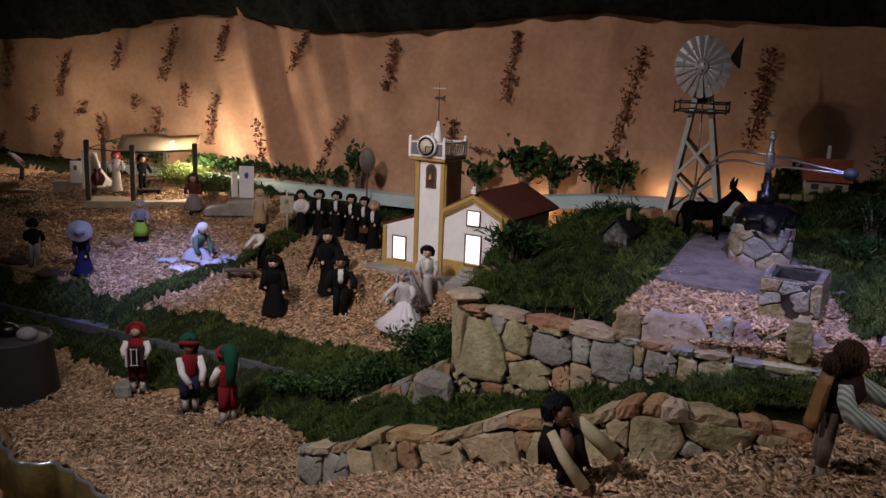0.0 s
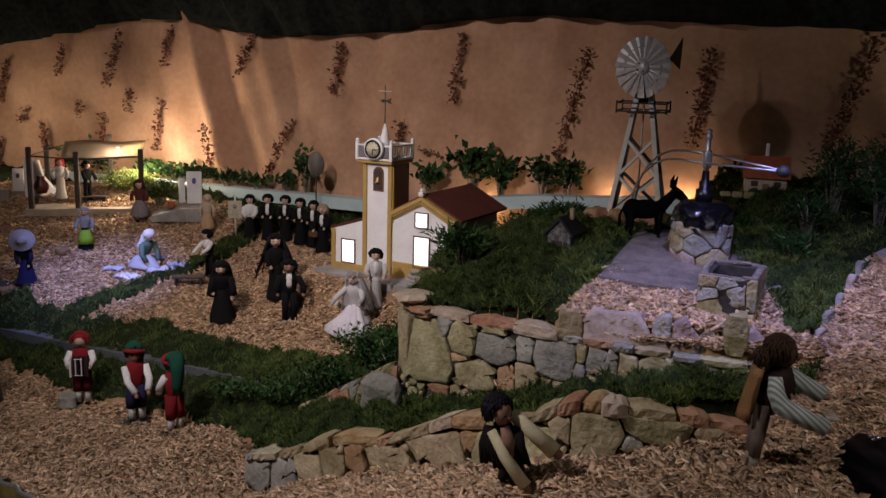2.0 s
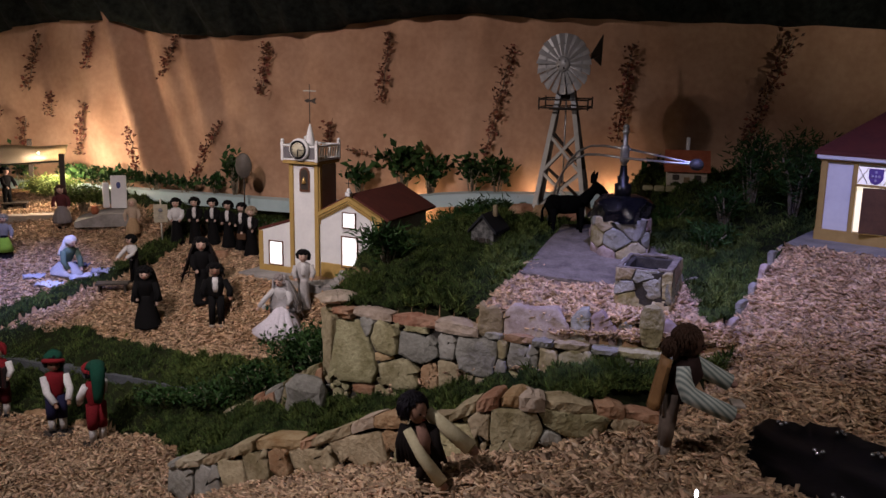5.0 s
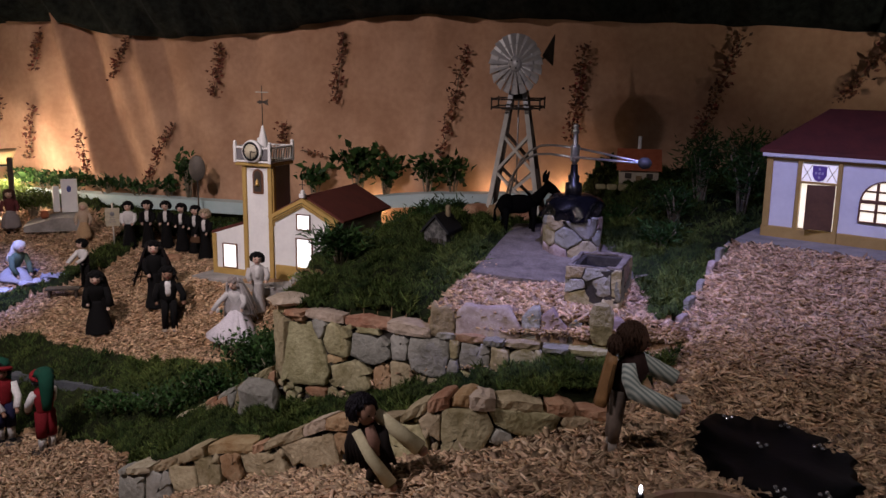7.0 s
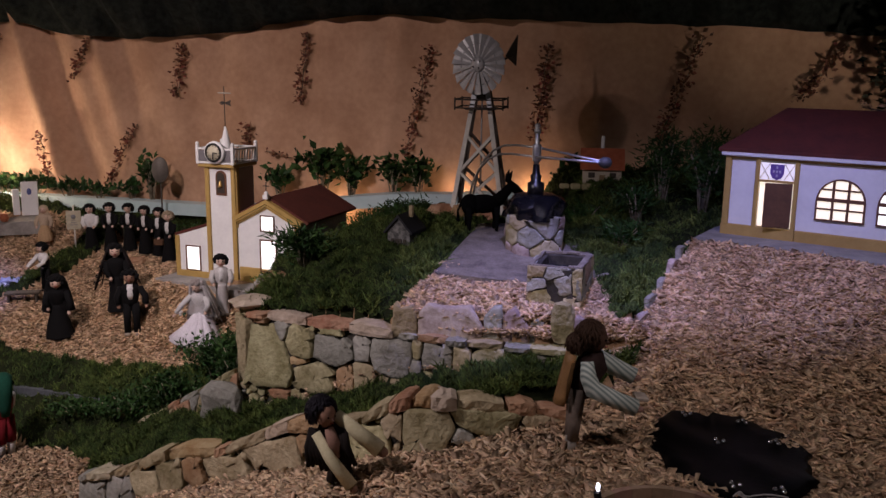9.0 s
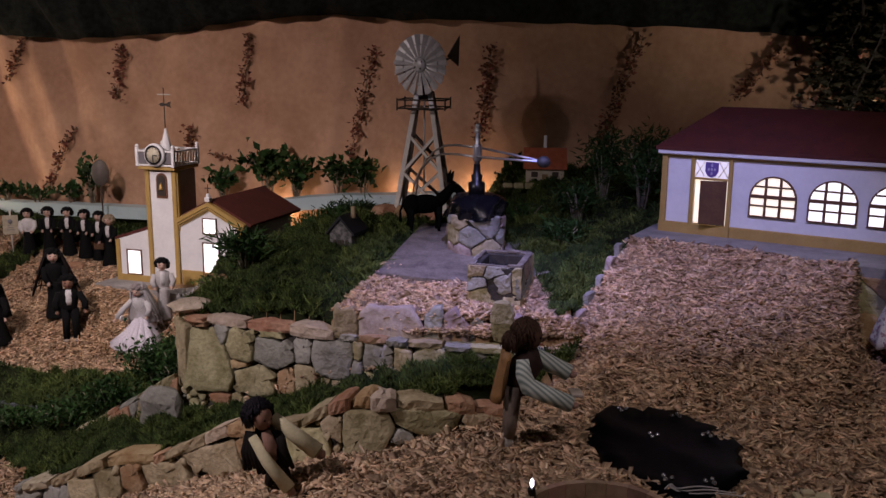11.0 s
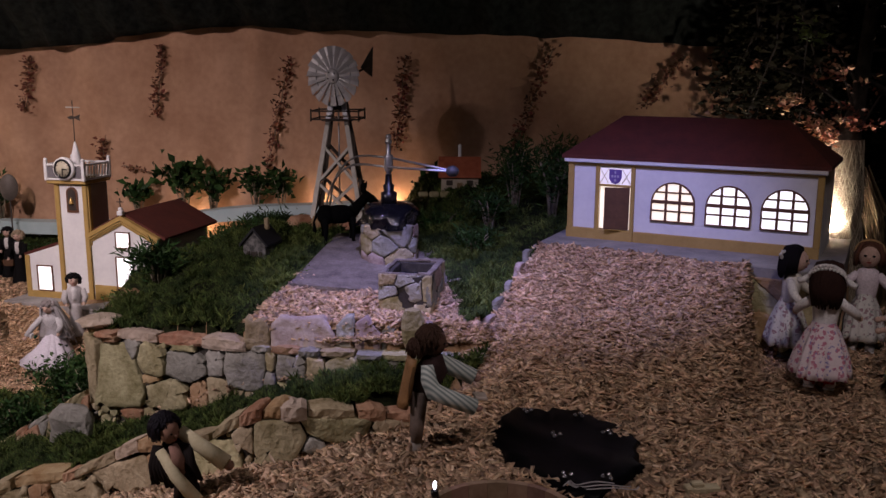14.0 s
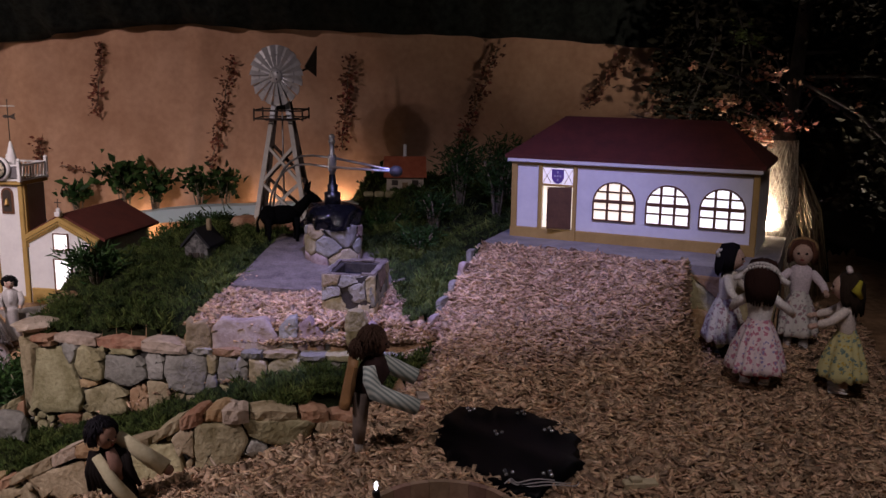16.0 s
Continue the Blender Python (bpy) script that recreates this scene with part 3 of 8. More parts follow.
def scatter_cells(L, H, r, count, size, wrap=False):
    """Random rubble cells of uneven size over a face L long and H high."""
    cells = []
    for _ in range(count * 40):
        a = size * r.uniform(0.55, 1.25)
        b = a * r.uniform(0.65, 1.2)
        s, h = r.uniform(0, L), r.uniform(0, H)
        if all(((min(abs(s - c[0]), L - abs(s - c[0])) if wrap else s - c[0]) / (a + c[2])) ** 2 + ((h - c[1]) / (b + c[3])) ** 2 > 0.72 for c in cells):
            cells.append((s, h, a, b))
        if len(cells) >= count:
            break
    if wrap:
        cells += [(s + k * L, h, a, b) for s, h, a, b in cells for k in (-1, 1)]
    return cells


def stone_geo(poly, place, depth, material, r, bulge=0.012, dome=0.0035):
    """One rough stone from an outline (s, h); place(s, h, out) gives the world point. Its face is slightly domed, tilted and uneven."""
    poly = round_off(poly, 0.045)
    c = (sum(p[0] for p in poly) / len(poly), sum(p[1] for p in poly) / len(poly))
    fine = []
    for p, q in zip(poly, poly[1:] + poly[:1]):
        k = max(1, int(math.hypot(q[0] - p[0], q[1] - p[1]) / 0.016))
        for i in range(k):
            u = i / k
            j = 0.0016 if i else 0.0
            fine.append((p[0] + (q[0] - p[0]) * u + r.uniform(-j, j), p[1] + (q[1] - p[1]) * u + r.uniform(-j, j)))
    n = len(fine)
    out = r.uniform(0.0, bulge)
    tilt = r.uniform(-0.10, 0.10), r.uniform(-0.12, 0.08)
    seed = Vector((r.uniform(0, 50), r.uniform(0, 50), 0))

    def ring(k, d):
        pts = []
        for p in fine:
            x, y = c[0] + (p[0] - c[0]) * k, c[1] + (p[1] - c[1]) * k
            w = noise.noise(Vector((x * 22, y * 22, 0)) + seed) * 0.006 + noise.noise(Vector((x * 60, y * 60, 3)) + seed) * 0.0025
            pts.append(place(x, y, d + (out + (p[0] - c[0]) * k * tilt[0] + (p[1] - c[1]) * k * tilt[1] + w if d > -0.02 else 0)))
        return pts

    rings = [(0.97, -depth), (1.0, -0.009), (0.995, -0.002), (0.972, 0.0012), (0.80, dome * 0.5), (0.45, dome)]
    g = Geo()
    verts = [v for k, d in rings for v in ring(k, d)]
    w = noise.noise(Vector((c[0] * 22, c[1] * 22, 0)) + seed) * 0.006
    verts.append(place(c[0], c[1], dome * 1.05 + out + w))
    faces = [[k * n + i, k * n + (i + 1) % n, (k + 1) * n + (i + 1) % n, (k + 1) * n + i] for k in range(len(rings) - 1) for i in range(n)]
    faces += [[(len(rings) - 1) * n + i, (len(rings) - 1) * n + (i + 1) % n, len(rings) * n] for i in range(n)]
    return g.add(verts, faces, material, True)


def along(line):
    seg, total = [], 0.0
    for p, q in zip(line, line[1:]):
        L = math.hypot(q[0] - p[0], q[1] - p[1])
        seg.append((total, L, p, q))
        total += L

    def at(s):
        for s0, L, p, q in seg:
            if s <= s0 + L or s0 == seg[-1][0]:
                k = (s - s0) / L
                d = ((q[0] - p[0]) / L, (q[1] - p[1]) / L)
                return p[0] + (q[0] - p[0]) * k, p[1] + (q[1] - p[1]) * k, d

    return at, total


def stone_wall(name, line, low, high, label, r, mats, cells=None, caps=(), step=0.09, cap_w=0.11, lean=0.06, bulge=0.014, rows=(0.6, 0.4)):
    """A dry stone wall along a plan line, facing its right-hand side; low and high give z by length."""
    at, total = along(line)
    wall = thing(name, Matrix(), label, "stone wall")

    def place(s, h, out):
        x, y, d = at(s)
        out = out - lean * (h - low(s))
        return Vector((x + d[1] * out, y - d[0] * out, h))

    n = int(total / 0.04)
    core = Geo()
    ring = []
    for i in range(n + 1):
        s = total * i / n
        top = high(s) - 0.012
        ring += [place(s, low(s) - 0.15, -0.022), place(s, top, -0.022), place(s, top, -0.10), place(s, low(s) - 0.15, -0.10)]
    faces = [[4 * i + k, 4 * i + 4 + k, 4 * i + 4 + (k + 1) % 4, 4 * i + (k + 1) % 4] for i in range(n) for k in range(4)]
    core.add(ring, faces + [[0, 1, 2, 3], [4 * n + 3, 4 * n + 2, 4 * n + 1, 4 * n]], M_CORE)
    part("core", core, wall, "dark packed earth behind the stones")
    if cells is not None:
        polys = rubble_cells([c[:4] for c in cells], 0.0, total)
        polys = [[(min(max(p[0], 0), total), min(p[1], high(min(max(p[0], 0), total)) + 0.003)) for p in poly] for poly in polys]
        for poly, c in zip(polys, cells):
            part("stone", stone_geo(poly, place, 0.05, c[4], r, bulge), wall)
        for poly in chinking(polys, 0.28 if cells is LOWER else 0.0, total, lambda s: low(s) - 0.02, high, r, 900):
            part("stone", stone_geo(poly, place, 0.03, r.choice(mats), r, 0.002, 0.003), wall)
    else:
        mean = sum(high(total * i / 20) - low(total * i / 20) for i in range(21)) / 21 + 0.05
        for poly in course_stones(total, mean, r, rows, step * 0.7, step * 1.35):
            poly = [(p[0], low(min(p[0], total)) - 0.05 + p[1] / mean * (high(min(p[0], total)) - low(min(p[0], total)) + 0.05)) for p in poly]
            part("stone", stone_geo(poly, place, 0.05, r.choice(mats), r, bulge), wall)
    s = 0.0
    for L, t, tip, material in caps:
        L = min(L, total - s)
        if L < 0.02:
            break
        w0, w1 = -cap_w * r.uniform(0.75, 1.0), r.uniform(0.004, 0.026)
        g = Geo()
        nseg = 6
        verts = []
        skew = r.uniform(-0.012, 0.012)
        for i in range(nseg + 1):
            u = i / nseg
            arch = t * (0.80 + 0.26 * math.sin(math.pi * (0.06 + 0.88 * u)) + r.uniform(-0.07, 0.07))
            j = [r.uniform(-0.004, 0.004) for _ in range(5)]
            pull = 0.012 * (abs(2 * u - 1) ** 3)
            for o, h in ((w1 - 0.003 - pull, 0), (w1 + j[0] - pull, arch * 0.30), (w1 - 0.001 + j[1] - pull, arch * 0.93), (w1 - 0.008 + j[4], arch), ((w0 + w1) / 2 + j[4], arch * 1.03), (w0 + 0.015 + j[2], arch * 0.95), (w0 + j[3], arch * 0.4), (w0 + 0.004, 0)):
                b = min(max(s + 0.002 + (L - 0.004) * u + skew * (o - w0) / cap_w * (1 if 0 < i < nseg else 0.6), 1e-4), total - 1e-4)
                x, y, d = at(b)
                o2 = o - lean * (high(b) - low(b))
                verts.append((x + d[1] * o2, y - d[0] * o2, high(b) - 0.002 + h + (tip * (u - 0.5) if h > 0 else 0)))
        faces = [[i * 8 + q, i * 8 + 8 + q, i * 8 + 8 + (q + 1) % 8, i * 8 + (q + 1) % 8] for i in range(nseg) for q in range(8)]
        faces += [list(range(8)), [nseg * 8 + q for q in range(8)][::-1]]
        part("capstone", g.add(verts, faces, material), wall)
        s += L
    return wall


rs = random.Random(11)
TAN, GRY, RST, PAL = M_STONE, M_STONE_GREY, M_STONE_WARM, M_STONE_PALE
STONES = [TAN, TAN, GRY, TAN, RST]
UPPER = [(0.165, 0.015, 0.112, 0.128, TAN), (0.045, 0.03, 0.04, 0.13, TAN), (0.125, 0.155, 0.037, 0.026, RST), (0.245, 0.128, 0.027, 0.034, GRY), (0.328, 0.090, 0.062, 0.061, TAN), (0.323, 0.022, 0.034, 0.015, RST), (0.397, -0.020, 0.082, 0.055, TAN), (0.474, 0.088, 0.082, 0.048, GRY), (0.461, 0.150, 0.042, 0.013, TAN), (0.593, 0.110, 0.036, 0.053, GRY), (0.530, -0.009, 0.036, 0.043, RST), (0.600, 0.010, 0.045, 0.056, TAN), (0.703, 0.093, 0.079, 0.066, GRY), (0.800, 0.132, 0.017, 0.031, TAN), (0.797, 0.058, 0.020, 0.034, GRY), (0.874, 0.114, 0.057, 0.047, GRY), (0.962, 0.110, 0.033, 0.045, TAN), (0.704, 0.000, 0.045, 0.022, TAN), (0.854, 0.036, 0.038, 0.024, TAN), (1.06, 0.125, 0.060, 0.035, TAN), (1.19, 0.130, 0.062, 0.034, GRY), (1.32, 0.130, 0.06, 0.034, TAN), (1.43, 0.13, 0.05, 0.034, GRY), (0.245, -0.118, 0.050, 0.020, RST), (0.330, -0.118, 0.05, 0.024, TAN), (0.44, -0.105, 0.05, 0.025, TAN)]
LOWER = [(0.06, -0.465, 0.07, 0.066, GRY), (0.185, -0.455, 0.065, 0.075, GRY), (0.300, -0.385, 0.060, 0.052, TAN), (0.405, -0.345, 0.060, 0.064, TAN), (0.500, -0.305, 0.045, 0.055, RST), (0.640, -0.265, 0.096, 0.062, TAN), (0.860, -0.160, 0.125, 0.070, TAN), (0.985, -0.110, 0.035, 0.036, RST), (1.060, -0.130, 0.065, 0.060, TAN), (1.215, -0.040, 0.090, 0.066, TAN), (1.320, 0.030, 0.034, 0.036, TAN), (1.427, 0.035, 0.084, 0.074, TAN), (1.610, 0.060, 0.100, 0.042, TAN), (1.534, 0.010, 0.033, 0.020, GRY), (1.765, 0.052, 0.06, 0.020, TAN)]
UPPER_CAPS = [(0.075, 0.03, 0.0, TAN), (0.09, 0.022, 0.0, RST), (0.185, 0.036, 0.004, PAL), (0.19, 0.036, 0.004, RST), (0.17, 0.040, -0.006, PAL), (0.085, 0.024, 0.0, GRY), (0.11, 0.026, 0.0, RST), (0.07, 0.022, 0.0, GRY), (0.12, 0.022, 0.004, TAN), (0.09, 0.018, 0.0, GRY), (0.15, 0.020, 0.0, TAN), (0.12, 0.018, 0.0, GRY), (0.2, 0.02, 0.0, TAN)]
LOWER_CAPS = [(0.045, 0.02, 0.0, GRY), (0.11, 0.030, 0.0, PAL), (0.11, 0.030, 0.01, TAN), (0.12, 0.040, 0.012, TAN), (0.20, 0.040, 0.0, RST), (0.055, 0.030, 0.0, RST), (0.175, 0.036, 0.01, TAN), (0.10, 0.042, 0.008, PAL), (0.14, 0.046, 0.0, RST), (0.15, 0.030, 0.0, TAN), (0.095, 0.036, 0.01, TAN), (0.07, 0.042, 0.006, RST), (0.068, 0.038, 0.006, RST), (0.085, 0.044, 0.0, PAL), (0.14, 0.034, -0.004, TAN), (0.085, 0.040, 0.0, RST), (0.12, 0.030, 0.0, RST)]


def lower_top(s):
    return float(np.interp(s, [0.0, 0.05, 0.2, 0.3, 0.45, 0.6, 0.75, 0.9, 1.05, 1.2, 1.3, 1.4, 1.5, 1.65, 1.9], [-0.43, -0.42, -0.385, -0.33, -0.27, -0.242, -0.165, -0.085, -0.045, 0.01, 0.065, 0.10, 0.095, 0.083, 0.05]))


stone_wall("upper_stone_wall", WALL_UP, lambda s: max(-0.24, -0.26 + 0.40 * min(s, 0.9)), lambda s: 0.150 + 0.014 * min(1, s / 0.5), "dry stone retaining wall of tan and grey slabs", rs, STONES, UPPER, UPPER_CAPS)
stone_wall("low_stone_wall", WALL_LOW, lambda s: lower_top(s) - 0.12, lower_top, "low stepped stone wall beside the wood chips", rs, STONES, LOWER, LOWER_CAPS, lean=0.1)
WEDGE = [(-0.40, 3.40), (-0.15, 3.27), (0.05, 3.16)]
stone_wall("rubble_wall", WEDGE, lambda s: -0.50 + 0.55 * s, lambda s: -0.40 + 0.62 * s, "rubble stone footing under the shrubs", rs, STONES, None, [(0.07, 0.026, 0.0, PAL), (0.09, 0.02, 0.0, TAN), (0.06, 0.024, 0.0, RST), (0.1, 0.022, 0.0, GRY), (0.07, 0.02, 0.0, TAN), (0.1, 0.024, 0.0, TAN)], 0.075, 0.06)


def terrace_kerb():
    """Single upright stones of uneven height along the terrace edge."""
    line = [(0.625, 2.775), (0.80, 2.735), (1.0, 2.675), (1.20, 2.615), (1.34, 2.57)]
    at, total = along(line)
    t = thing("terrace_kerb", Matrix(), "row of uneven upright stones edging the chip terrace", "kerb", "", "structure")
    r = random.Random(23)

    def place(s, h, out):
        x, y, d = at(min(max(s, 0.001), total - 0.001))
        o = out - 0.12 * (h - 0.21)
        return Vector((x + d[1] * o, y - d[0] * o, h))

    outlines = (([(0.0, 0.17), (0.088, 0.17), (0.089, 0.246), (0.070, 0.274), (0.030, 0.268), (0.006, 0.282)], TAN),
                ([(0.091, 0.17), (0.312, 0.17), (0.311, 0.226), (0.286, 0.262), (0.268, 0.283), (0.190, 0.274), (0.118, 0.282), (0.093, 0.258)], M_STONE_PINK),
                ([(0.314, 0.17), (0.376, 0.17), (0.379, 0.262), (0.372, 0.290), (0.346, 0.286), (0.316, 0.256)], GRY),
                ([(0.379, 0.17), (0.468, 0.17), (0.469, 0.232), (0.446, 0.256), (0.416, 0.287), (0.382, 0.262)], M_STONE_PINK),
                ([(0.471, 0.17), (0.518, 0.17), (0.516, 0.246), (0.494, 0.258), (0.473, 0.240)], GRY),
                ([(0.594, 0.17), (0.706, 0.17), (0.694, 0.222), (0.652, 0.262), (0.634, 0.272), (0.598, 0.262)], M_STONE_PINK))
    for poly, material in outlines:
        part("stone", stone_geo(poly, place, 0.045, material, r, 0.006, 0.003), t)
    return t


terrace_kerb()
SCHOOL_FOOT = [(2.37, 2.515), (2.61, 2.30)]
stone_wall("school_retaining_wall", SCHOOL_FOOT, lambda s: 0.10, lambda s: 0.40, "rough brown stone wall below the school platform", rs, [M_STONE_WARM, M_STONE], step=0.13, lean=0.05)


# ---- church ----
def frame_at(o, u, z):
    """A local frame with x along the plan direction u and y to the back."""
    a = math.degrees(math.atan2(u[1], u[0]))
    return pose(o[0], o[1], z, 0, 0, a)


def pane_window(parent, x0, x1, z0, z1, y=-0.004, bars=(1, 2), frame_mat=None, pane_mat=None, border=0.008):
    """A lit window: border frame, pane behind, thin bars."""
    win = part("window", Geo().box(((x0 + x1) / 2, y + 0.003, (z0 + z1) / 2), (x1 - x0, 0.004, z1 - z0), pane_mat, bevel=0.001), parent, "lit window glowing pale yellow")
    fr = Geo()
    for a, b, c, d in ((x0 - border, x1 + border, z1, z1 + border), (x0 - border, x1 + border, z0 - border, z0), (x0 - border, x0, z0, z1), (x1, x1 + border, z0, z1)):
        fr.box(((a + b) / 2, y, (c + d) / 2), (b - a, 0.012, d - c), frame_mat, bevel=0.001)
    part("frame", fr, win)
    for i in range(1, bars[0]):
        part("bar", Geo().box((x0 + (x1 - x0) * i / bars[0], y - 0.001, (z0 + z1) / 2), (0.004, 0.006, z1 - z0), frame_mat, bevel=0.001), win)
    return win


def church():
    t = thing("church", frame_at((-0.092, 4.600), (0.891, -0.454), -0.085), "white model church with ochre corners and clock tower", "church")
    # wing
    g = Geo().prism([(-0.415, 0), (-0.178, 0), (-0.178, 0.305), (-0.415, 0.228)], 0.42, M_WHITE)
    wing = part("wing", g, t)
    part("corner_band", Geo().box((-0.405, -0.003, 0.115), (0.026, 0.012, 0.23), M_OCHRE), wing, "ochre corner strip")
    part("base_band", Geo().box((-0.296, -0.0035, 0.02), (0.236, 0.012, 0.04), M_OCHRE), wing, "ochre base strip")
    part("wing_roof", Geo().prism([(-0.43, 0.226), (-0.178, 0.308), (-0.178, 0.322), (-0.43, 0.240)], 0.44, M_ROOF, pose(0, 0.006, 0)), wing, "dark red sloping roof")
    pane_window(t, -0.345, -0.262, 0.048, 0.175, frame_mat=M_FRAME, pane_mat=M_GLOW, border=0.006)
    # tower
    g = Geo().box((-0.1125, 0.085, 0.31), (0.181, 0.17, 0.62), M_WHITE)
    tower = part("tower", g, t)
    # Thin grey plate paints the shade onto the tower's right face.
    tower_side = Geo().box((-0.0195, 0.095, 0.48), (0.006, 0.150, 0.27), M_GREY_SHADE)
    part("tower_side", tower_side, tower, "side face with its shade painted in grey-brown")
    for x in (-0.193, -0.031):
        part("corner_band", Geo().box((x, -0.004, 0.31), (0.026, 0.014, 0.62), M_OCHRE), tower, "ochre corner strip")
    part("corner_band", Geo().box((-0.019, 0.012, 0.46), (0.014, 0.026, 0.32), M_OCHRE), tower, "ochre corner strip")
    part("base_band", Geo().box((-0.112, -0.005, 0.022), (0.136, 0.013, 0.044), M_OCHRE), tower, "ochre base strip")
    part("cornice", Geo().box((-0.122, 0.085, 0.628), (0.225, 0.225, 0.018), M_OCHRE), tower, "ochre cornice under the balcony")
    niche = Geo().prism([(-0.140, 0.47), (-0.074, 0.47), (-0.074, 0.57)] + [(-0.107 + 0.033 * math.cos(a), 0.57 + 0.033 * math.sin(a)) for a in (0.5, 1.05, 1.57, 2.1, 2.64)] + [(-0.140, 0.57)], 0.008, M_FRAME, pose(0, -0.006, 0))
    nb = part("bell_niche", niche, tower, "arched brown bell niche")
    part("opening", Geo().prism([(-0.130, 0.482), (-0.084, 0.482), (-0.084, 0.57)] + [(-0.107 + 0.023 * math.cos(a), 0.57 + 0.023 * math.sin(a)) for a in (0.5, 1.05, 1.57, 2.1, 2.64)] + [(-0.130, 0.57)], 0.004, M_DARKWOOD, pose(0, -0.009, 0)), nb)
    part("bell", Geo().lathe([(0.013, 0), (0.011, 0.008), (0.007, 0.026), (0.002, 0.034)], flat("brass", (0.55, 0.36, 0.12), 0.35, 0.8), pose(-0.107, -0.012, 0.515), 10), nb, "small brass bell")
    # balcony
    for i, (x0, y0, x1, y1) in enumerate(((-0.232, -0.025, -0.015, -0.025), (-0.015, -0.025, -0.015, 0.195), (-0.232, -0.025, -0.232, 0.195), (-0.232, 0.195, -0.015, 0.195))):
        r = Geo()
        L = math.hypot(x1 - x0, y1 - y0)
        fr = pose(x0, y0, 0.637, 0, 0, math.degrees(math.atan2(y1 - y0, x1 - x0)))
        r.box((L / 2, 0, 0.080), (L, 0.014, 0.010), M_WHITE, fr)
        r.box((L / 2, 0, 0.006), (L, 0.014, 0.010), M_WHITE, fr)
        if i == 0:
            for x in (0.035, L - 0.035):
                r.box((x, 0.002, 0.043), (0.052, 0.006, 0.056), M_PANEL, fr, 0.001)
            r.box((L / 2, 0, 0.043), (0.012, 0.014, 0.07), M_WHITE, fr)
        for k in range(0 if i == 0 else 9):
            x = L * (k + 0.5) / 9
            r.tube([(x - 0.006, 0, 0.008), (x + 0.007, 0, 0.078)], 0.0035, M_WHITE, fr, 6)
        part("balustrade", r, t, "white balcony railing")
    for x, y in ((-0.232, -0.025), (-0.015, -0.025), (-0.015, 0.195), (-0.232, 0.195)):
        part("corner_post", Geo().box((x, y, 0.685), (0.018, 0.018, 0.10), M_WHITE).ball((x, y, 0.742), 0.010, M_WHITE), t)
    rot = pose(-0.114, -0.040, 0.700, 90)
    clock = part("clock", Geo().lathe([(0.058, -0.012), (0.060, 0.0), (0.058, 0.010), (0.048, 0.012)], M_WHITE, rot, 28), t, "round white clock with dark rim")
    part("rim", Geo().lathe([(0.050, 0.010), (0.050, 0.016), (0.040, 0.016), (0.040, 0.012)], M_BLACK, rot, 28), clock, "black inner rim")
    part("dial", Geo().lathe([(0.041, 0.010), (0.041, 0.014)], mat("clock_dial", (0.50, 0.46, 0.33), (0.60, 0.55, 0.40), 40, 0.5, 0), rot, 24), clock, "cream clock face")
    for a, L in ((-98, 0.028), (178, 0.034)):
        part("clock_pointer", Geo().box((0, L / 2, 0.017), (0.005, L, 0.002), M_BLACK, rot @ pose(0, 0, 0, 0, 0, a), 0.0005), clock)
    marks = Geo()
    for k in range(12):
        marks.box((0, 0.035, 0.0155), (0.003, 0.007, 0.002), M_BLACK, rot @ pose(0, 0, 0, 0, 0, k * 30), 0.0004)
    part("hour_marks", marks, clock)
    part("spire", Geo().lathe([(0.040, 0.638), (0.036, 0.70), (0.022, 0.76), (0.004, 0.832)], M_WHITE, pose(-0.105, 0.05, 0), 16), t, "white cone spire")
    vane = part("weathervane", Geo().tube([(-0.105, 0.05, 0.825), (-0.105, 0.05, 1.04)], 0.0025, M_DARKWOOD), t, "thin dark weathervane")
    part("crossbar", Geo().tube([(-0.143, 0.05, 1.005), (-0.065, 0.05, 1.005)], 0.003, M_MILLWOOD), vane)
    part("vane_arrow", Geo().prism([(-0.115, 0.968), (-0.095, 0.978), (-0.075, 0.972), (-0.040, 0.985), (-0.046, 0.968), (-0.040, 0.952), (-0.075, 0.964), (-0.095, 0.958)], 0.003, M_DARKWOOD, pose(-0.025, 0.05, -0.015)), vane)
    # nave
    pts = [(-0.018, 0), (0.352, 0), (0.352, 0.352), (0.166, 0.448), (-0.018, 0.352)]
    # White front only; the grey body has the side walls' shade painted in.
    nave = part("nave", Geo().prism(pts, 0.012, M_WHITE, pose(0, 0.006, 0)).prism(pts, 0.53, M_GREY_SHADE, pose(0, 0.0185, 0)), t)
    part("base_band", Geo().box((0.168, 0.003, 0.045), (0.36, 0.012, 0.09), M_OCHRE), nave, "ochre base strip")
    part("corner_band", Geo().box((0.340, 0.003, 0.222), (0.024, 0.012, 0.262), M_OCHRE), nave, "ochre corner strip")
    for sgn in (-1, 1):
        poly = [(0.166, 0.442), (0.166, 0.464), (0.166 + sgn * 0.21, 0.356), (0.166 + sgn * 0.205, 0.335)]
        poly = poly if sgn > 0 else poly[::-1]
        part("gable_trim", Geo().prism(poly[::-1], 0.03, M_OCHRE, pose(0, -0.012, 0)), nave, "ochre stepped gable moulding")
        for dz, w in ((-0.013, 0.022), (-0.025, 0.014)):
            lower = [(0.166, 0.442 + dz), (0.166, 0.450 + dz), (0.166 + sgn * 0.200, 0.346 + dz), (0.166 + sgn * 0.196, 0.339 + dz)]
            part("gable_trim", Geo().prism((lower if sgn > 0 else lower[::-1])[::-1], w, M_OCHRE, pose(0, 0.006 - w + 0.006, 0)), nave, "narrow ochre moulding")
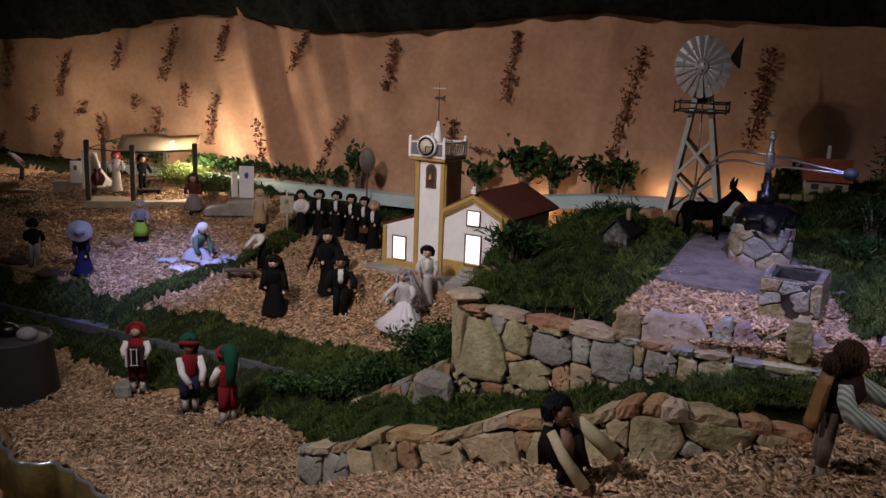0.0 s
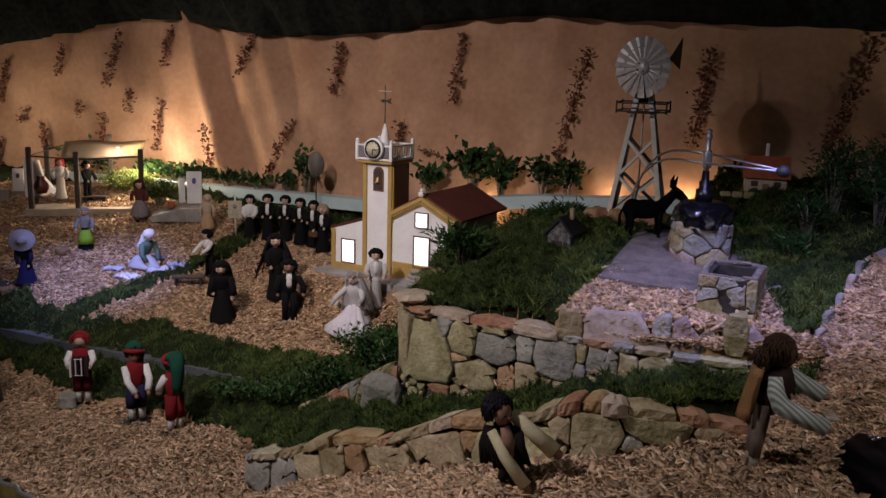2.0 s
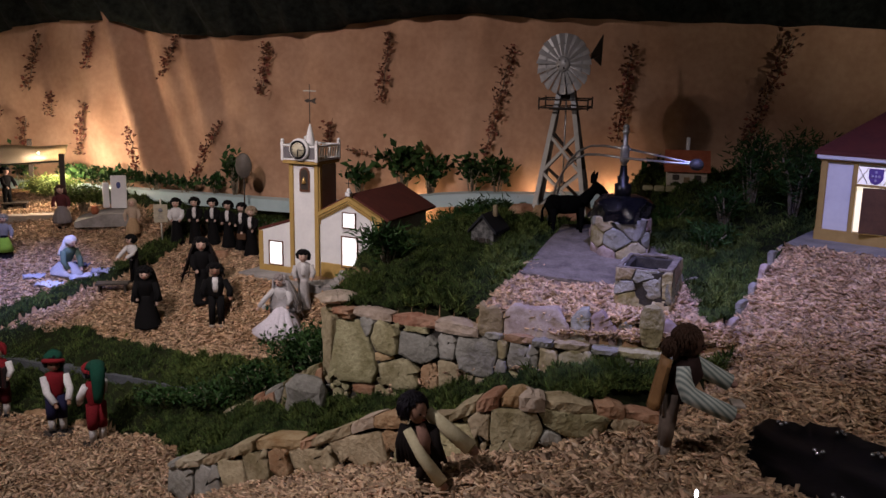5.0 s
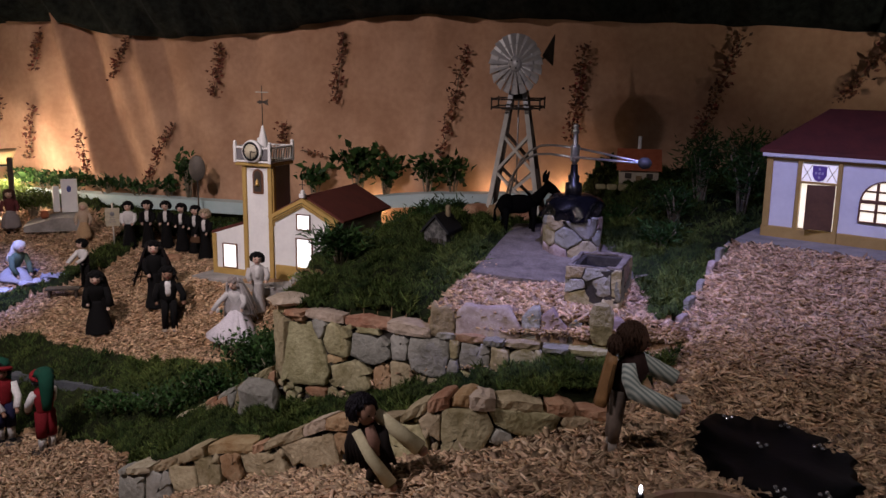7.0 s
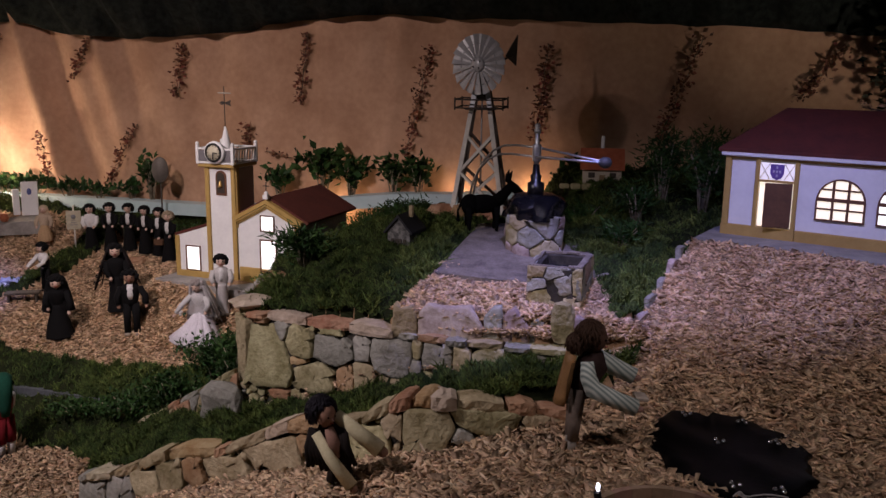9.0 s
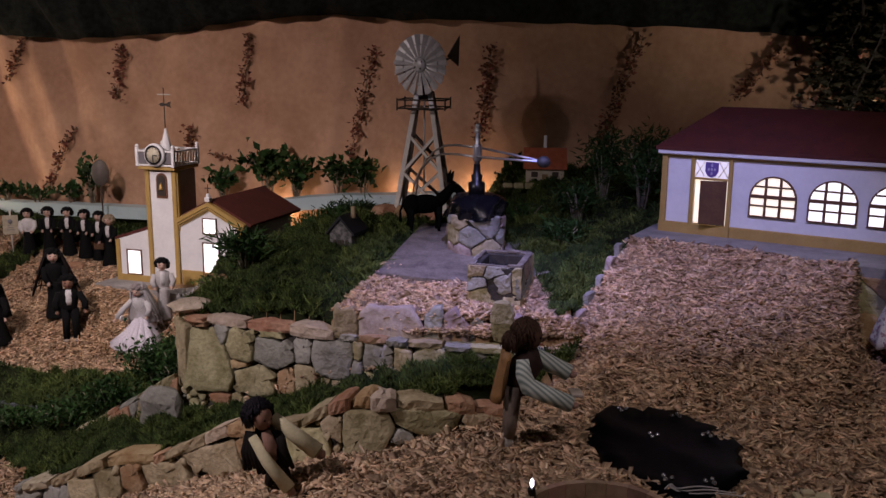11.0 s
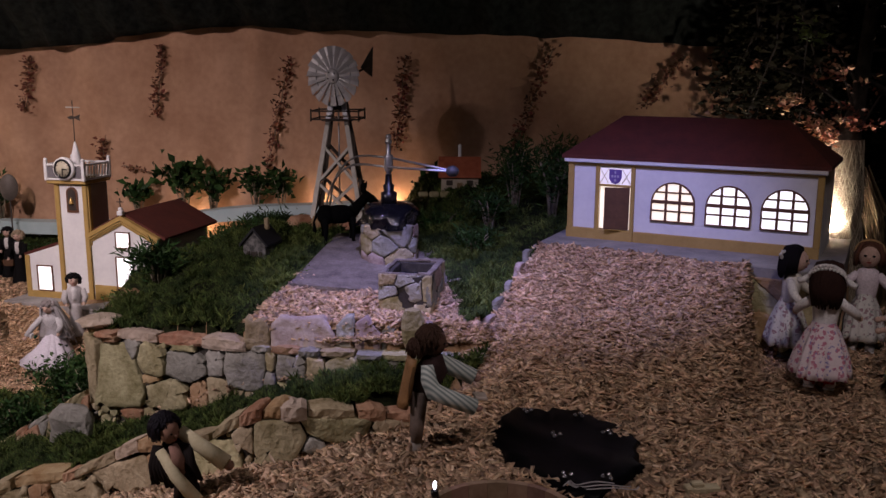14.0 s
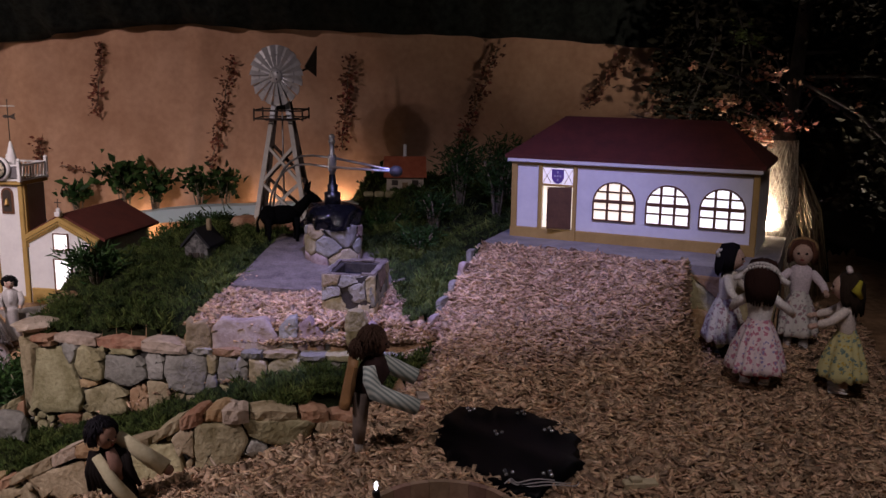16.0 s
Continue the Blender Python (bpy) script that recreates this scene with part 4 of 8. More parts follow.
        roof = [(0.166, 0.462), (0.166, 0.476), (0.166 + sgn * 0.235, 0.355), (0.166 + sgn * 0.23, 0.342)]
        part("roof_slope", Geo().prism((roof if sgn < 0 else roof[::-1]), 0.56, M_ROOF, pose(0, 0.018, 0)), nave, "dark red-brown roof slope")
    pane_window(t, 0.130, 0.204, 0.297, 0.373, y=0.0, frame_mat=M_FRAME, pane_mat=M_GLOW, border=0.005)
    door = pane_window(t, 0.126, 0.216, 0.080, 0.243, y=-0.001, frame_mat=M_FRAME, pane_mat=M_GLOW, border=0.006)
    door.name = "door"
    tagged(door, "brightly lit church doorway")
    cross = part("gable_cross", Geo().box((0.166, 0.0, 0.478), (0.03, 0.03, 0.024), M_WHITE).tube([(0.166, 0, 0.485), (0.166, 0, 0.555)], 0.0025, M_DARKWOOD).tube([(0.148, 0, 0.535), (0.184, 0, 0.535)], 0.0025, M_DARKWOOD).ball((0.166, 0, 0.497), 0.012, M_WHITE), t, "small iron cross on a white block")
    for k in range(3):
        r = 0.085 - 0.016 * k
        part("step", Geo().lathe([(r, 0), (r, 0.018), (r - 0.004, 0.021)], M_CONCRETE, pose(0.168, -0.005, 0.021 * k), 24, (1, 0.8)), t, "half-round concrete step")
    return t


church()
pad = Geo()
n = len(CHURCH_PAD)
pad.add([(x, y, -0.12) for x, y in CHURCH_PAD] + [(x, y, -0.078) for x, y in CHURCH_PAD], [list(range(n))[::-1], [n + i for i in range(n)]] + [[i, (i + 1) % n, n + (i + 1) % n, n + i] for i in range(n)], M_CONCRETE)
tagged(part("church_pavement", pad), "grey concrete forecourt round the church", "pavement", "", "structure")


# ---- school house ----
def arch_window(parent, x0, x1, z0, z1, pane_mat):
    w, cxm = x1 - x0, (x0 + x1) / 2
    spring = z1 - w / 2
    arc = [(cxm + w / 2 * math.cos(a), spring + w / 2 * math.sin(a)) for a in [math.pi * k / 14 for k in range(15)]]
    outer = [(cxm + (w / 2 + 0.006) * math.cos(a), spring + (w / 2 + 0.006) * math.sin(a)) for a in [math.pi * k / 14 for k in range(15)]]
    win = part("window", Geo().prism([(x0, z0), (x1, z0)] + arc, 0.003, pane_mat, pose(0, -0.004, 0)), parent, "arched window lit from inside")
    fr = Geo()
    o = [(x0 - 0.006, z0 - 0.006), (x1 + 0.006, z0 - 0.006)] + outer
    i = [(x0, z0), (x1, z0)] + arc
    k = len(o)
    verts = [(x, -0.010, z) for x, z in o] + [(x, -0.010, z) for x, z in i] + [(x, 0.0, z) for x, z in o] + [(x, -0.003, z) for x, z in i]
    faces = []
    for j in range(k):
        q = (j + 1) % k
        faces += [[j, q, k + q, k + j], [q, j, 2 * k + j, 2 * k + q], [k + j, k + q, 3 * k + q, 3 * k + j]]
    part("frame", fr.add(verts, faces, M_FRAME), win, "thin brown arched frame")
    for q in (1 / 3, 2 / 3):
        x = x0 + w * q
        h = spring + math.sqrt(max(0, (w / 2) ** 2 - (x - cxm) ** 2))
        part("bar", Geo().box((x, -0.006, (z0 + h) / 2), (0.010, 0.006, h - z0), M_FRAME, bevel=0.001), win)
    for q, th in ((0.26, 0.007), (0.50, 0.014), (0.76, 0.007)):
        z = z0 + (z1 - z0) * q
        half = w / 2 if z < spring else math.sqrt(max(0, (w / 2) ** 2 - (z - spring) ** 2))
        part("bar", Geo().box((cxm, -0.0065, z), (half * 2, 0.007, th), M_FRAME, bevel=0.001), win)
    return win


def school():
    t = thing("school_house", frame_at((1.977, 3.238), (0.743, -0.669), 0.425), "white model school with ochre trim, arched lit windows", "house")
    D = 0.40
    for p, q in (((0.065, 0.012, 0.16), (0.13, 0.024, 0.32)), ((0.63, 0.012, 0.16), (0.704, 0.024, 0.32)), ((0.204, 0.012, 0.316), (0.146, 0.024, 0.008)), ((0.01, D / 2, 0.16), (0.02, D - 0.05, 0.32)), ((0.972, D / 2, 0.16), (0.02, D - 0.05, 0.32)), ((0.49, D, 0.16), (0.98, 0.02, 0.32))):
        part("wall", Geo().box(p, q, M_WHITE, bevel=0.001), t)
    part("base_band", Geo().box((0.065, -0.004, 0.025), (0.142, 0.012, 0.05), M_OCHRE), t, "ochre base strip")
    part("base_band", Geo().box((0.632, -0.004, 0.025), (0.702, 0.012, 0.05), M_OCHRE), t, "ochre base strip")
    part("door_sill", Geo().box((0.2, -0.004, 0.025), (0.16, 0.014, 0.05), M_OCHRE), t, "ochre door sill")
    for x, w in ((0.010, 0.024), (0.124, 0.016), (0.272, 0.016), (0.972, 0.024)):
        part("pilaster", Geo().box((x, -0.005, 0.18), (w, 0.014, 0.27), M_OCHRE), t, "ochre vertical strip")
    part("top_band", Geo().box((0.49, -0.005, 0.316), (0.985, 0.014, 0.012), M_OCHRE), t, "ochre strip under the cornice")
    part("cornice", Geo().box((0.49, -0.010, 0.336), (1.01, 0.040, 0.028), M_WHITE), t, "white cornice")
    door = part("doorway", Geo().box((0.198, 0.020, 0.140), (0.134, 0.006, 0.18), M_GLOW_WARM), t, "warmly lit door opening")
    leaf = part("door_leaf", Geo().box((0.05, 0, 0.09), (0.10, 0.008, 0.172), M_DOORWOOD), door, "brown wooden door standing ajar", pose(0.262, -0.012, 0.052, 0, 0, 180 + 18))
    tr = part("fanlight", Geo().box((0.198, 0.0, 0.268), (0.132, 0.006, 0.068), M_FANLIGHT), t, "lit fanlight with a violet shield")
    part("transom", Geo().box((0.198, -0.006, 0.232), (0.140, 0.012, 0.009), M_OCHRE), tr)
    shield = part("shield", Geo().prism([(0.172, 0.298), (0.172, 0.262), (0.182, 0.244), (0.198, 0.238), (0.214, 0.244), (0.224, 0.262), (0.224, 0.298)], 0.003, flat("violet_glass", (0.16, 0.10, 0.34), 0.4), pose(0, -0.007, 0)), tr, "violet shield with small pale squares")
    for x, z in ((0.198, 0.286), (0.198, 0.270), (0.198, 0.254), (0.186, 0.270), (0.210, 0.270)):
        part("square", Geo().box((x, -0.0085, z), (0.007, 0.003, 0.009), M_PALE_GLASS, bevel=0.0005), shield)
    for x0, z0, x1, z1 in ((0.134, 0.300, 0.17, 0.240), (0.134, 0.240, 0.17, 0.300), (0.262, 0.300, 0.226, 0.240), (0.262, 0.240, 0.226, 0.300)):
        part("lattice_bar", Geo().tube([(x0, -0.005, z0), (x1, -0.005, z1)], 0.002, M_MILLWOOD, n=5), tr)
    for x0, x1, mt in ((0.354, 0.516, M_GLOW_WARM), (0.568, 0.728, M_GLOW), (0.774, 0.935, M_GLOW)):
        arch_window(t, x0, x1, 0.106, 0.254, mt)
    e, z0, z1 = 0.024, 0.352, 0.505
    x0, x1, y0, y1 = -e, 0.98 + e, -0.032, D + e
    ym = (y0 + y1) / 2
    rx = 0.185
    verts = [(x0, y0, z0), (x1, y0, z0), (x1, y1, z0), (x0, y1, z0), (x0 + rx, ym, z1), (x1 - rx, ym, z1), (x0, y0, z0 - 0.014), (x1, y0, z0 - 0.014), (x1, y1, z0 - 0.014), (x0, y1, z0 - 0.014)]
    faces = [[0, 1, 5, 4], [1, 2, 5], [2, 3, 4, 5], [3, 0, 4], [6, 7, 1, 0], [7, 8, 2, 1], [8, 9, 3, 2], [9, 6, 0, 3], [9, 8, 7, 6]]
    part("roof", Geo().add(verts, faces, M_ROOF), t, "dark red hipped roof")
    return t


school()
pad = Geo()
n = len(SCHOOL_PAD)
pad.add([(x, y, 0.20) for x, y in SCHOOL_PAD] + [(x, y, 0.432) for x, y in SCHOOL_PAD], [list(range(n))[::-1], [n + i for i in range(n)]] + [[i, (i + 1) % n, n + (i + 1) % n, n + i] for i in range(n)], M_CONCRETE)
tagged(part("school_pavement", pad), "grey concrete platform under the school", "pavement", "", "structure")
slab = Geo()
n = len(SLAB)
slab.add([(x, y, terrace(x, y) - 0.05) for x, y in SLAB] + [(x, y, float(terrace(x, y)) + 0.022) for x, y in SLAB], [list(range(n)), [n + i for i in range(n)][::-1]] + [[i, n + i, n + (i + 1) % n, (i + 1) % n] for i in range(n)], M_SLAB)
tagged(part("well_pavement", slab), "grey concrete slab round the well", "pavement", "", "structure")


# ---- windmill ----
def windmill():
    t = thing("wind_pump", pose(1.150, 4.305, 0.36, 0, 0, -16), "grey timber farm windmill with a tin wheel", "windmill")
    hb, ht, top = 0.126, 0.036, 0.565

    def leg_at(sx, sy, z):
        k = z / top
        return Vector((sx * (hb + (ht - hb) * k), sy * (hb + (ht - hb) * k), z))

    for sx, sy in ((-1, -1), (1, -1), (1, 1), (-1, 1)):
        p, q = leg_at(sx, sy, -0.16), leg_at(sx, sy, top + 0.02)
        part("leg", Geo().tube([p, q], 0.015, M_MILLWOOD if sy < 0 else M_DARKWOOD, n=4, smooth=False), t)
        part("leg_cap", Geo().tube([leg_at(sx, sy, top - 0.06), leg_at(sx, sy, top + 0.03)], 0.0165, M_STEEL if sy < 0 else M_DARKWOOD, n=4, smooth=False), t, "steel plate at the leg top")
    for side in range(4):
        c = [(-1, -1), (1, -1), (1, 1), (-1, 1)]
        a, b = c[side], c[(side + 1) % 4]
        for z0, z1 in ((0.0, 0.20), (0.20, 0.38)):
            for u, v in ((a, b), (b, a)):
                part("brace", Geo().tube([leg_at(*u, z0), leg_at(*v, z1)], 0.0095, M_MILLWOOD if side == 0 else M_DARKWOOD, n=4, smooth=False), t)
        for z in (0.515, 0.555):
            p, q = Vector((a[0] * 0.118, a[1] * 0.118, z)), Vector((b[0] * 0.118, b[1] * 0.118, z))
            part("platform_rail", Geo().tube([p, q], 0.0042, M_DARKWOOD, n=5), t)
        part("rail_post", Geo().tube([(a[0] * 0.118, a[1] * 0.118, 0.505), (a[0] * 0.118, a[1] * 0.118, 0.565)], 0.0045, M_DARKWOOD, n=5), t)
    part("platform", Geo().box((0, 0, 0.508), (0.15, 0.15, 0.008), M_DARKWOOD), t, "dark timber platform")
    part("pump_rod", Geo().tube([(0, 0, 0), (0, 0, 0.72)], 0.004, M_STEEL), t)
    part("head_post", Geo().box((0, 0, 0.635), (0.05, 0.05, 0.16), M_DARKWOOD), t, "dark post under the wheel head")
    head = pose(0.026, 0, 0.724, 0, 0, -22) @ Matrix.Scale(1.09, 4)
    part("gearbox", Geo().box((0, 0.0, 0), (0.035, 0.09, 0.035), M_DARKWOOD, head).tube([(0, -0.10, 0), (0, 0.05, 0)], 0.008, M_STEEL, head), t, "dark gearbox with steel shaft")
    wheel = part("wheel", Geo().tube([(0.090 * math.cos(a), -0.088, 0.090 * math.sin(a)) for a in [2 * math.pi * k / 36 for k in range(37)]], 0.0022, M_STEEL, head, 5), t, "tin multi-blade wheel")
    part("hub", Geo().lathe([(0.032, -0.004), (0.033, 0.0), (0.030, 0.006), (0.010, 0.012)], M_BLADE, head @ pose(0, -0.095, 0, 90), 18), wheel, "round tin hub plate with bolts")
    for k in range(4):
        a = k * math.pi / 2 + 0.6
        part("bolt", Geo().ball((0.02 * math.cos(a), -0.106, 0.02 * math.sin(a)), 0.004, M_BLACK, head, 6, 4), wheel)
    for k in range(18):
        a = 360 * k / 18
        m = head @ pose(0, -0.09, 0, 0, a, 0)
        verts = []
        for y, dz in ((-0.0015, 0), (0.0015, 0)):
            for z, w in ((0.028, 0.006), (0.083, 0.0155), (0.131, 0.0230)):
                for q in (-1, 0, 1):
                    verts.append((q * w, y + q * w * 0.42 + (0 if q else 0.004), z + (0.003 if q == 0 and z > 0.12 else 0)))
        faces = []
        for r in range(2):
            for q in range(2):
                i = r * 3 + q
                faces += [[i, i + 1, i + 4, i + 3], [9 + i, 9 + i + 3, 9 + i + 4, 9 + i + 1]]
        ring = [0, 1, 2, 5, 8, 7, 6, 3]
        faces += [[ring[i], 9 + ring[i], 9 + ring[(i + 1) % 8], ring[(i + 1) % 8]] for i in range(8)]
        part("blade", Geo().add(verts, faces, M_BLADE, False, m), wheel)
    part("tail_arm", Geo().tube([(0, 0.04, 0), (0, 0.25, 0.045)], 0.005, M_DARKWOOD, head), t)
    vane = [(0.165, 0.040), (0.275, -0.005), (0.285, 0.140)]
    part("tail_vane", Geo().add([(x, y, z) for x in (-0.002, 0.002) for y, z in vane], [[0, 1, 2], [5, 4, 3], [0, 3, 4, 1], [1, 4, 5, 2], [2, 5, 3, 0]], M_DARKWOOD, False, head), t, "dark tin tail vane")
    for sx, sy in ((-1, -1), (1, -1)):
        p = leg_at(sx, sy, -0.07)
        part("foot_block", Geo().box((p.x, p.y, -0.085), (0.045, 0.045, 0.05), M_CONCRETE), t)
    return t


windmill()


# ---- well, pump beam, donkey, trough ----
def well():
    t = thing("stone_well", pose(1.235, 3.36, 0.325), "round stone well faced with pinkish-grey rubble", "well")
    R, Hh = 0.126, 0.165
    part("shaft", Geo().lathe([(R - 0.02, -0.03), (R - 0.02, Hh - 0.006), (R - 0.05, Hh - 0.006), (R - 0.05, 0.05)], M_CORE, n=28), t, "dark mortar ring")

    def place(s, h, out):
        a = s / R
        return Vector(((R + out - 0.012) * math.cos(a), (R + out - 0.012) * math.sin(a), h))

    r = random.Random(5)
    C = 2 * math.pi * R
    polys = rubble_cells(scatter_cells(C, Hh, r, 24, 0.062, True), -1, C + 1, 0.003, 1.5)
    top = [[(p[0], min(max(p[1], -0.02), Hh + 0.008 * math.sin(31 * p[0]))) for p in poly] for poly in polys if 0 < sum(p[0] for p in poly) / len(poly) < C]
    top += chinking(top, 0, C, lambda s: 0.0, lambda s: Hh, r, 500, 0.006)
    for poly in top:
        part("stone", stone_geo(poly, place, 0.02, r.choice([M_STONE_PINK, M_STONE_GREY, M_STONE_PINK, M_STONE]), r, 0.006, 0.002), t)
    return t


well()


def pump():
    t = thing("water_pump", pose(1.235, 3.36, 0.485), "black cast pump with steel turning beam on the well", "water pump")
    cov = Geo()
    n, kk, verts, faces = 32, 10, [], []
    for j in range(kk + 1):
        b = j / kk
        r0, z0 = 0.120 * math.cos(b * 1.45) ** 0.55, 0.098 * math.sin(b * 1.57) ** 0.9
        for i in range(n):
            a = 2 * math.pi * i / n
            q = 1 + 0.09 * math.sin(3 * a + 5 * b) + 0.06 * math.sin(7 * a - 9 * b) + 0.05 * math.sin(13 * a + 14 * b)
            verts.append((r0 * q * math.cos(a), r0 * q * math.sin(a), z0 * (1 + 0.10 * math.sin(4 * a + 2) * (1 - b)) - 0.004))
    for j in range(kk):
        faces += [[j * n + i, j * n + (i + 1) % n, j * n + n + (i + 1) % n, j * n + n + i] for i in range(n)]
    faces.append([kk * n + i for i in range(n)])
    part("cover", cov.add(verts, faces, M_WRAP, True), t, "lumpy black wrapped cover")
    part("mast_base", Geo().lathe([(0.034, 0.085), (0.034, 0.135), (0.02, 0.14), (0.024, 0.165), (0.016, 0.17), (0.013, 0.21)], M_BLACK, n=16), t)
    mast = part("mast", Geo().tube([(0, 0, 0.20), (0, 0, 0.35)], 0.0095, M_STEEL, n=12).lathe([(0.013, 0.335), (0.014, 0.342), (0.013, 0.35), (0.008, 0.352), (0.012, 0.358), (0.011, 0.368), (0.004, 0.373)], M_STEEL, n=12), t, "shiny steel mast")
    part("collar", Geo().lathe([(0.016, 0.222), (0.018, 0.229), (0.018, 0.282), (0.016, 0.289)], M_STEEL, n=14), mast)
    d, q = Vector((-0.50, 0.866, 0)), Vector((0.866, 0.50, 0))
    for z, sgn in ((0.275, 1), (0.24, -1)):
        pts = [d * -0.02 + Vector((0, 0, z)), d * 0.14 + Vector((0, 0, z)), d * 0.22 + Vector((0, 0, z - 0.008)), d * 0.29 + Vector((0, 0, z - 0.035)), d * 0.355 + Vector((0, 0, z - 0.085)), d * 0.40 + Vector((0, 0, z - 0.15)), d * 0.46 + Vector((0, 0, -0.105))]
        pts = [p + q * (0.012 * sgn) for p in pts]
        part("beam", Geo().tube(pts, 0.0045, M_STEEL, n=8), t, "bent steel beam")
        part("counter_beam", Geo().tube([q * (0.012 * sgn) + Vector((0, 0, z)), d * -0.365 + q * (0.012 * sgn) + Vector((0, 0, 0.252))], 0.0045, M_STEEL, n=8), t)
    part("counterweight", Geo().ball(tuple(d * -0.375 + Vector((0, 0, 0.252))), (0.026, 0.026, 0.022), M_IRON), t, "round iron counterweight")
    part("swingletree", Geo().tube([d * 0.46 + q * -0.05 + Vector((0, 0, -0.105)), d * 0.46 + q * 0.06 + Vector((0, 0, -0.105))], 0.006, M_STEEL), t)
    return t


pump()


def tr(p):
    return Matrix.Translation(p)


def donkey():
    g = Geo()
    B = mat("black_donkey_coat", (0.0025, 0.0025, 0.0025), (0.005, 0.005, 0.005), 60, 1.0, 0.3)
    B.node_tree.nodes["Principled BSDF"].inputs["Specular IOR Level"].default_value = 0.05
    g.ball((0, 0, 0.125), (0.088, 0.036, 0.042), B)
    g.ball((-0.055, 0, 0.125), (0.042, 0.037, 0.045), B)
    for x, y in ((0.06, 0.02), (0.06, -0.02), (-0.065, 0.022), (-0.065, -0.022)):
        g.tube([(x, y, 0.115), (x + 0.004, y, 0.06), (x, y, 0.012), (x + 0.006, y, 0.0)], [0.016, 0.010, 0.007, 0.010], B)
    g.tube([(0.065, 0, 0.135), (0.105, 0, 0.175), (0.125, 0, 0.195)], [0.030, 0.022, 0.02], B)
    g.tube([(0.115, 0, 0.205), (0.150, 0, 0.185), (0.175, 0, 0.165)], [0.024, 0.02, 0.014], B)
    for y in (0.012, -0.012):
        g.tube([(0.112, y, 0.215), (0.116, y * 1.5, 0.245), (0.125, y * 1.7, 0.268)], [0.007, 0.009, 0.002], B, n=6)
    g.tube([(-0.092, 0, 0.135), (-0.108, 0, 0.10), (-0.106, 0, 0.055)], [0.006, 0.005, 0.008], B)
    g.tube([(0.06, 0.036, 0.15), (0.02, 0.042, 0.12), (-0.08, 0.042, 0.10)], 0.003, M_STEEL)
    ob = part("donkey_figure", g, None, "", pose(1.055, 3.60, 0.372, 0, 0, 8) @ Matrix.Scale(1.0, 4))
    return tagged(ob, "black donkey figure harnessed beside the well", "donkey figure")


donkey()


def trough():
    t = thing("stone_trough", pose(1.234, 2.88, 0.262, 0, 0, -23.5), "stone-clad water trough with grey concrete rim", "trough")
    W, D, Hh = 0.196, 0.267, 0.15
    core = Geo()
    for c, s in (((0, -D / 2 + 0.02, 0.06), (W - 0.02, 0.03, 0.16)), ((0, D / 2 - 0.02, 0.06), (W - 0.02, 0.03, 0.16)), ((-W / 2 + 0.02, 0, 0.06), (0.03, D - 0.02, 0.16)), ((W / 2 - 0.02, 0, 0.06), (0.03, D - 0.02, 0.16)), ((0, 0, 0.04), (W - 0.04, D - 0.04, 0.11))):
        core.box(c, s, M_CORE)
    part("core", core, t)
    part("water", Geo().box((0, 0, 0.100), (W - 0.06, D - 0.06, 0.01), mat("trough_water", (0.02, 0.022, 0.03), (0.03, 0.035, 0.045), 8, 0.08, 0)), t, "dark still water")
    r = random.Random(9)
    rim = Geo()
    for x, y, w, d in ((0, -D / 2 + 0.014, W - 0.014, 0.014), (0, D / 2 - 0.012, W - 0.01, 0.018), (-W / 2 + 0.014, 0, 0.014, D - 0.04), (W / 2 - 0.014, 0, 0.022, D - 0.04)):
        for k in range(4):
            u = (k + 0.5) / 4 - 0.5
            lx, ly = (w / 4, d) if w > d else (w, d / 4)
            rim.box((x + (u * w if w > d else 0), y + (u * d if d >= w else 0), Hh - 0.005 + r.uniform(-0.003, 0.004)), (lx * 1.04, ly * 1.04, 0.012), M_SLAB, pose(0, 0, 0, 0, 0, 0), 0.005)
    part("rim", rim, t, "worn grey concrete rim")
    for o, du, L in (((-W / 2, -D / 2), (1, 0), W), ((W / 2, -D / 2), (0, 1), D), ((-W / 2, D / 2), (0, -1), D), ((W / 2, D / 2), (-1, 0), W)):

        def place(s, h, out, o=o, du=du):
            return Vector((o[0] + du[0] * s + du[1] * (out - 0.006), o[1] + du[1] * s - du[0] * (out - 0.006), h))

        polys = rubble_cells(scatter_cells(L, Hh, r, 8, 0.056), 0.002, L - 0.002, 0.0035, 1.6)
        polys = [[(p[0], min(max(p[1], -0.03), Hh - 0.004)) for p in poly] for poly in polys]
        polys += chinking(polys, 0.006, L - 0.006, lambda s: 0.0, lambda s: Hh - 0.01, r, 300, 0.006)
        for poly in polys:
            part("stone", stone_geo(poly, place, 0.016, r.choice([M_STONE, M_STONE_PINK, M_STONE, M_STONE_GREY]), r, 0.005, 0.002), t)
    return t


trough()


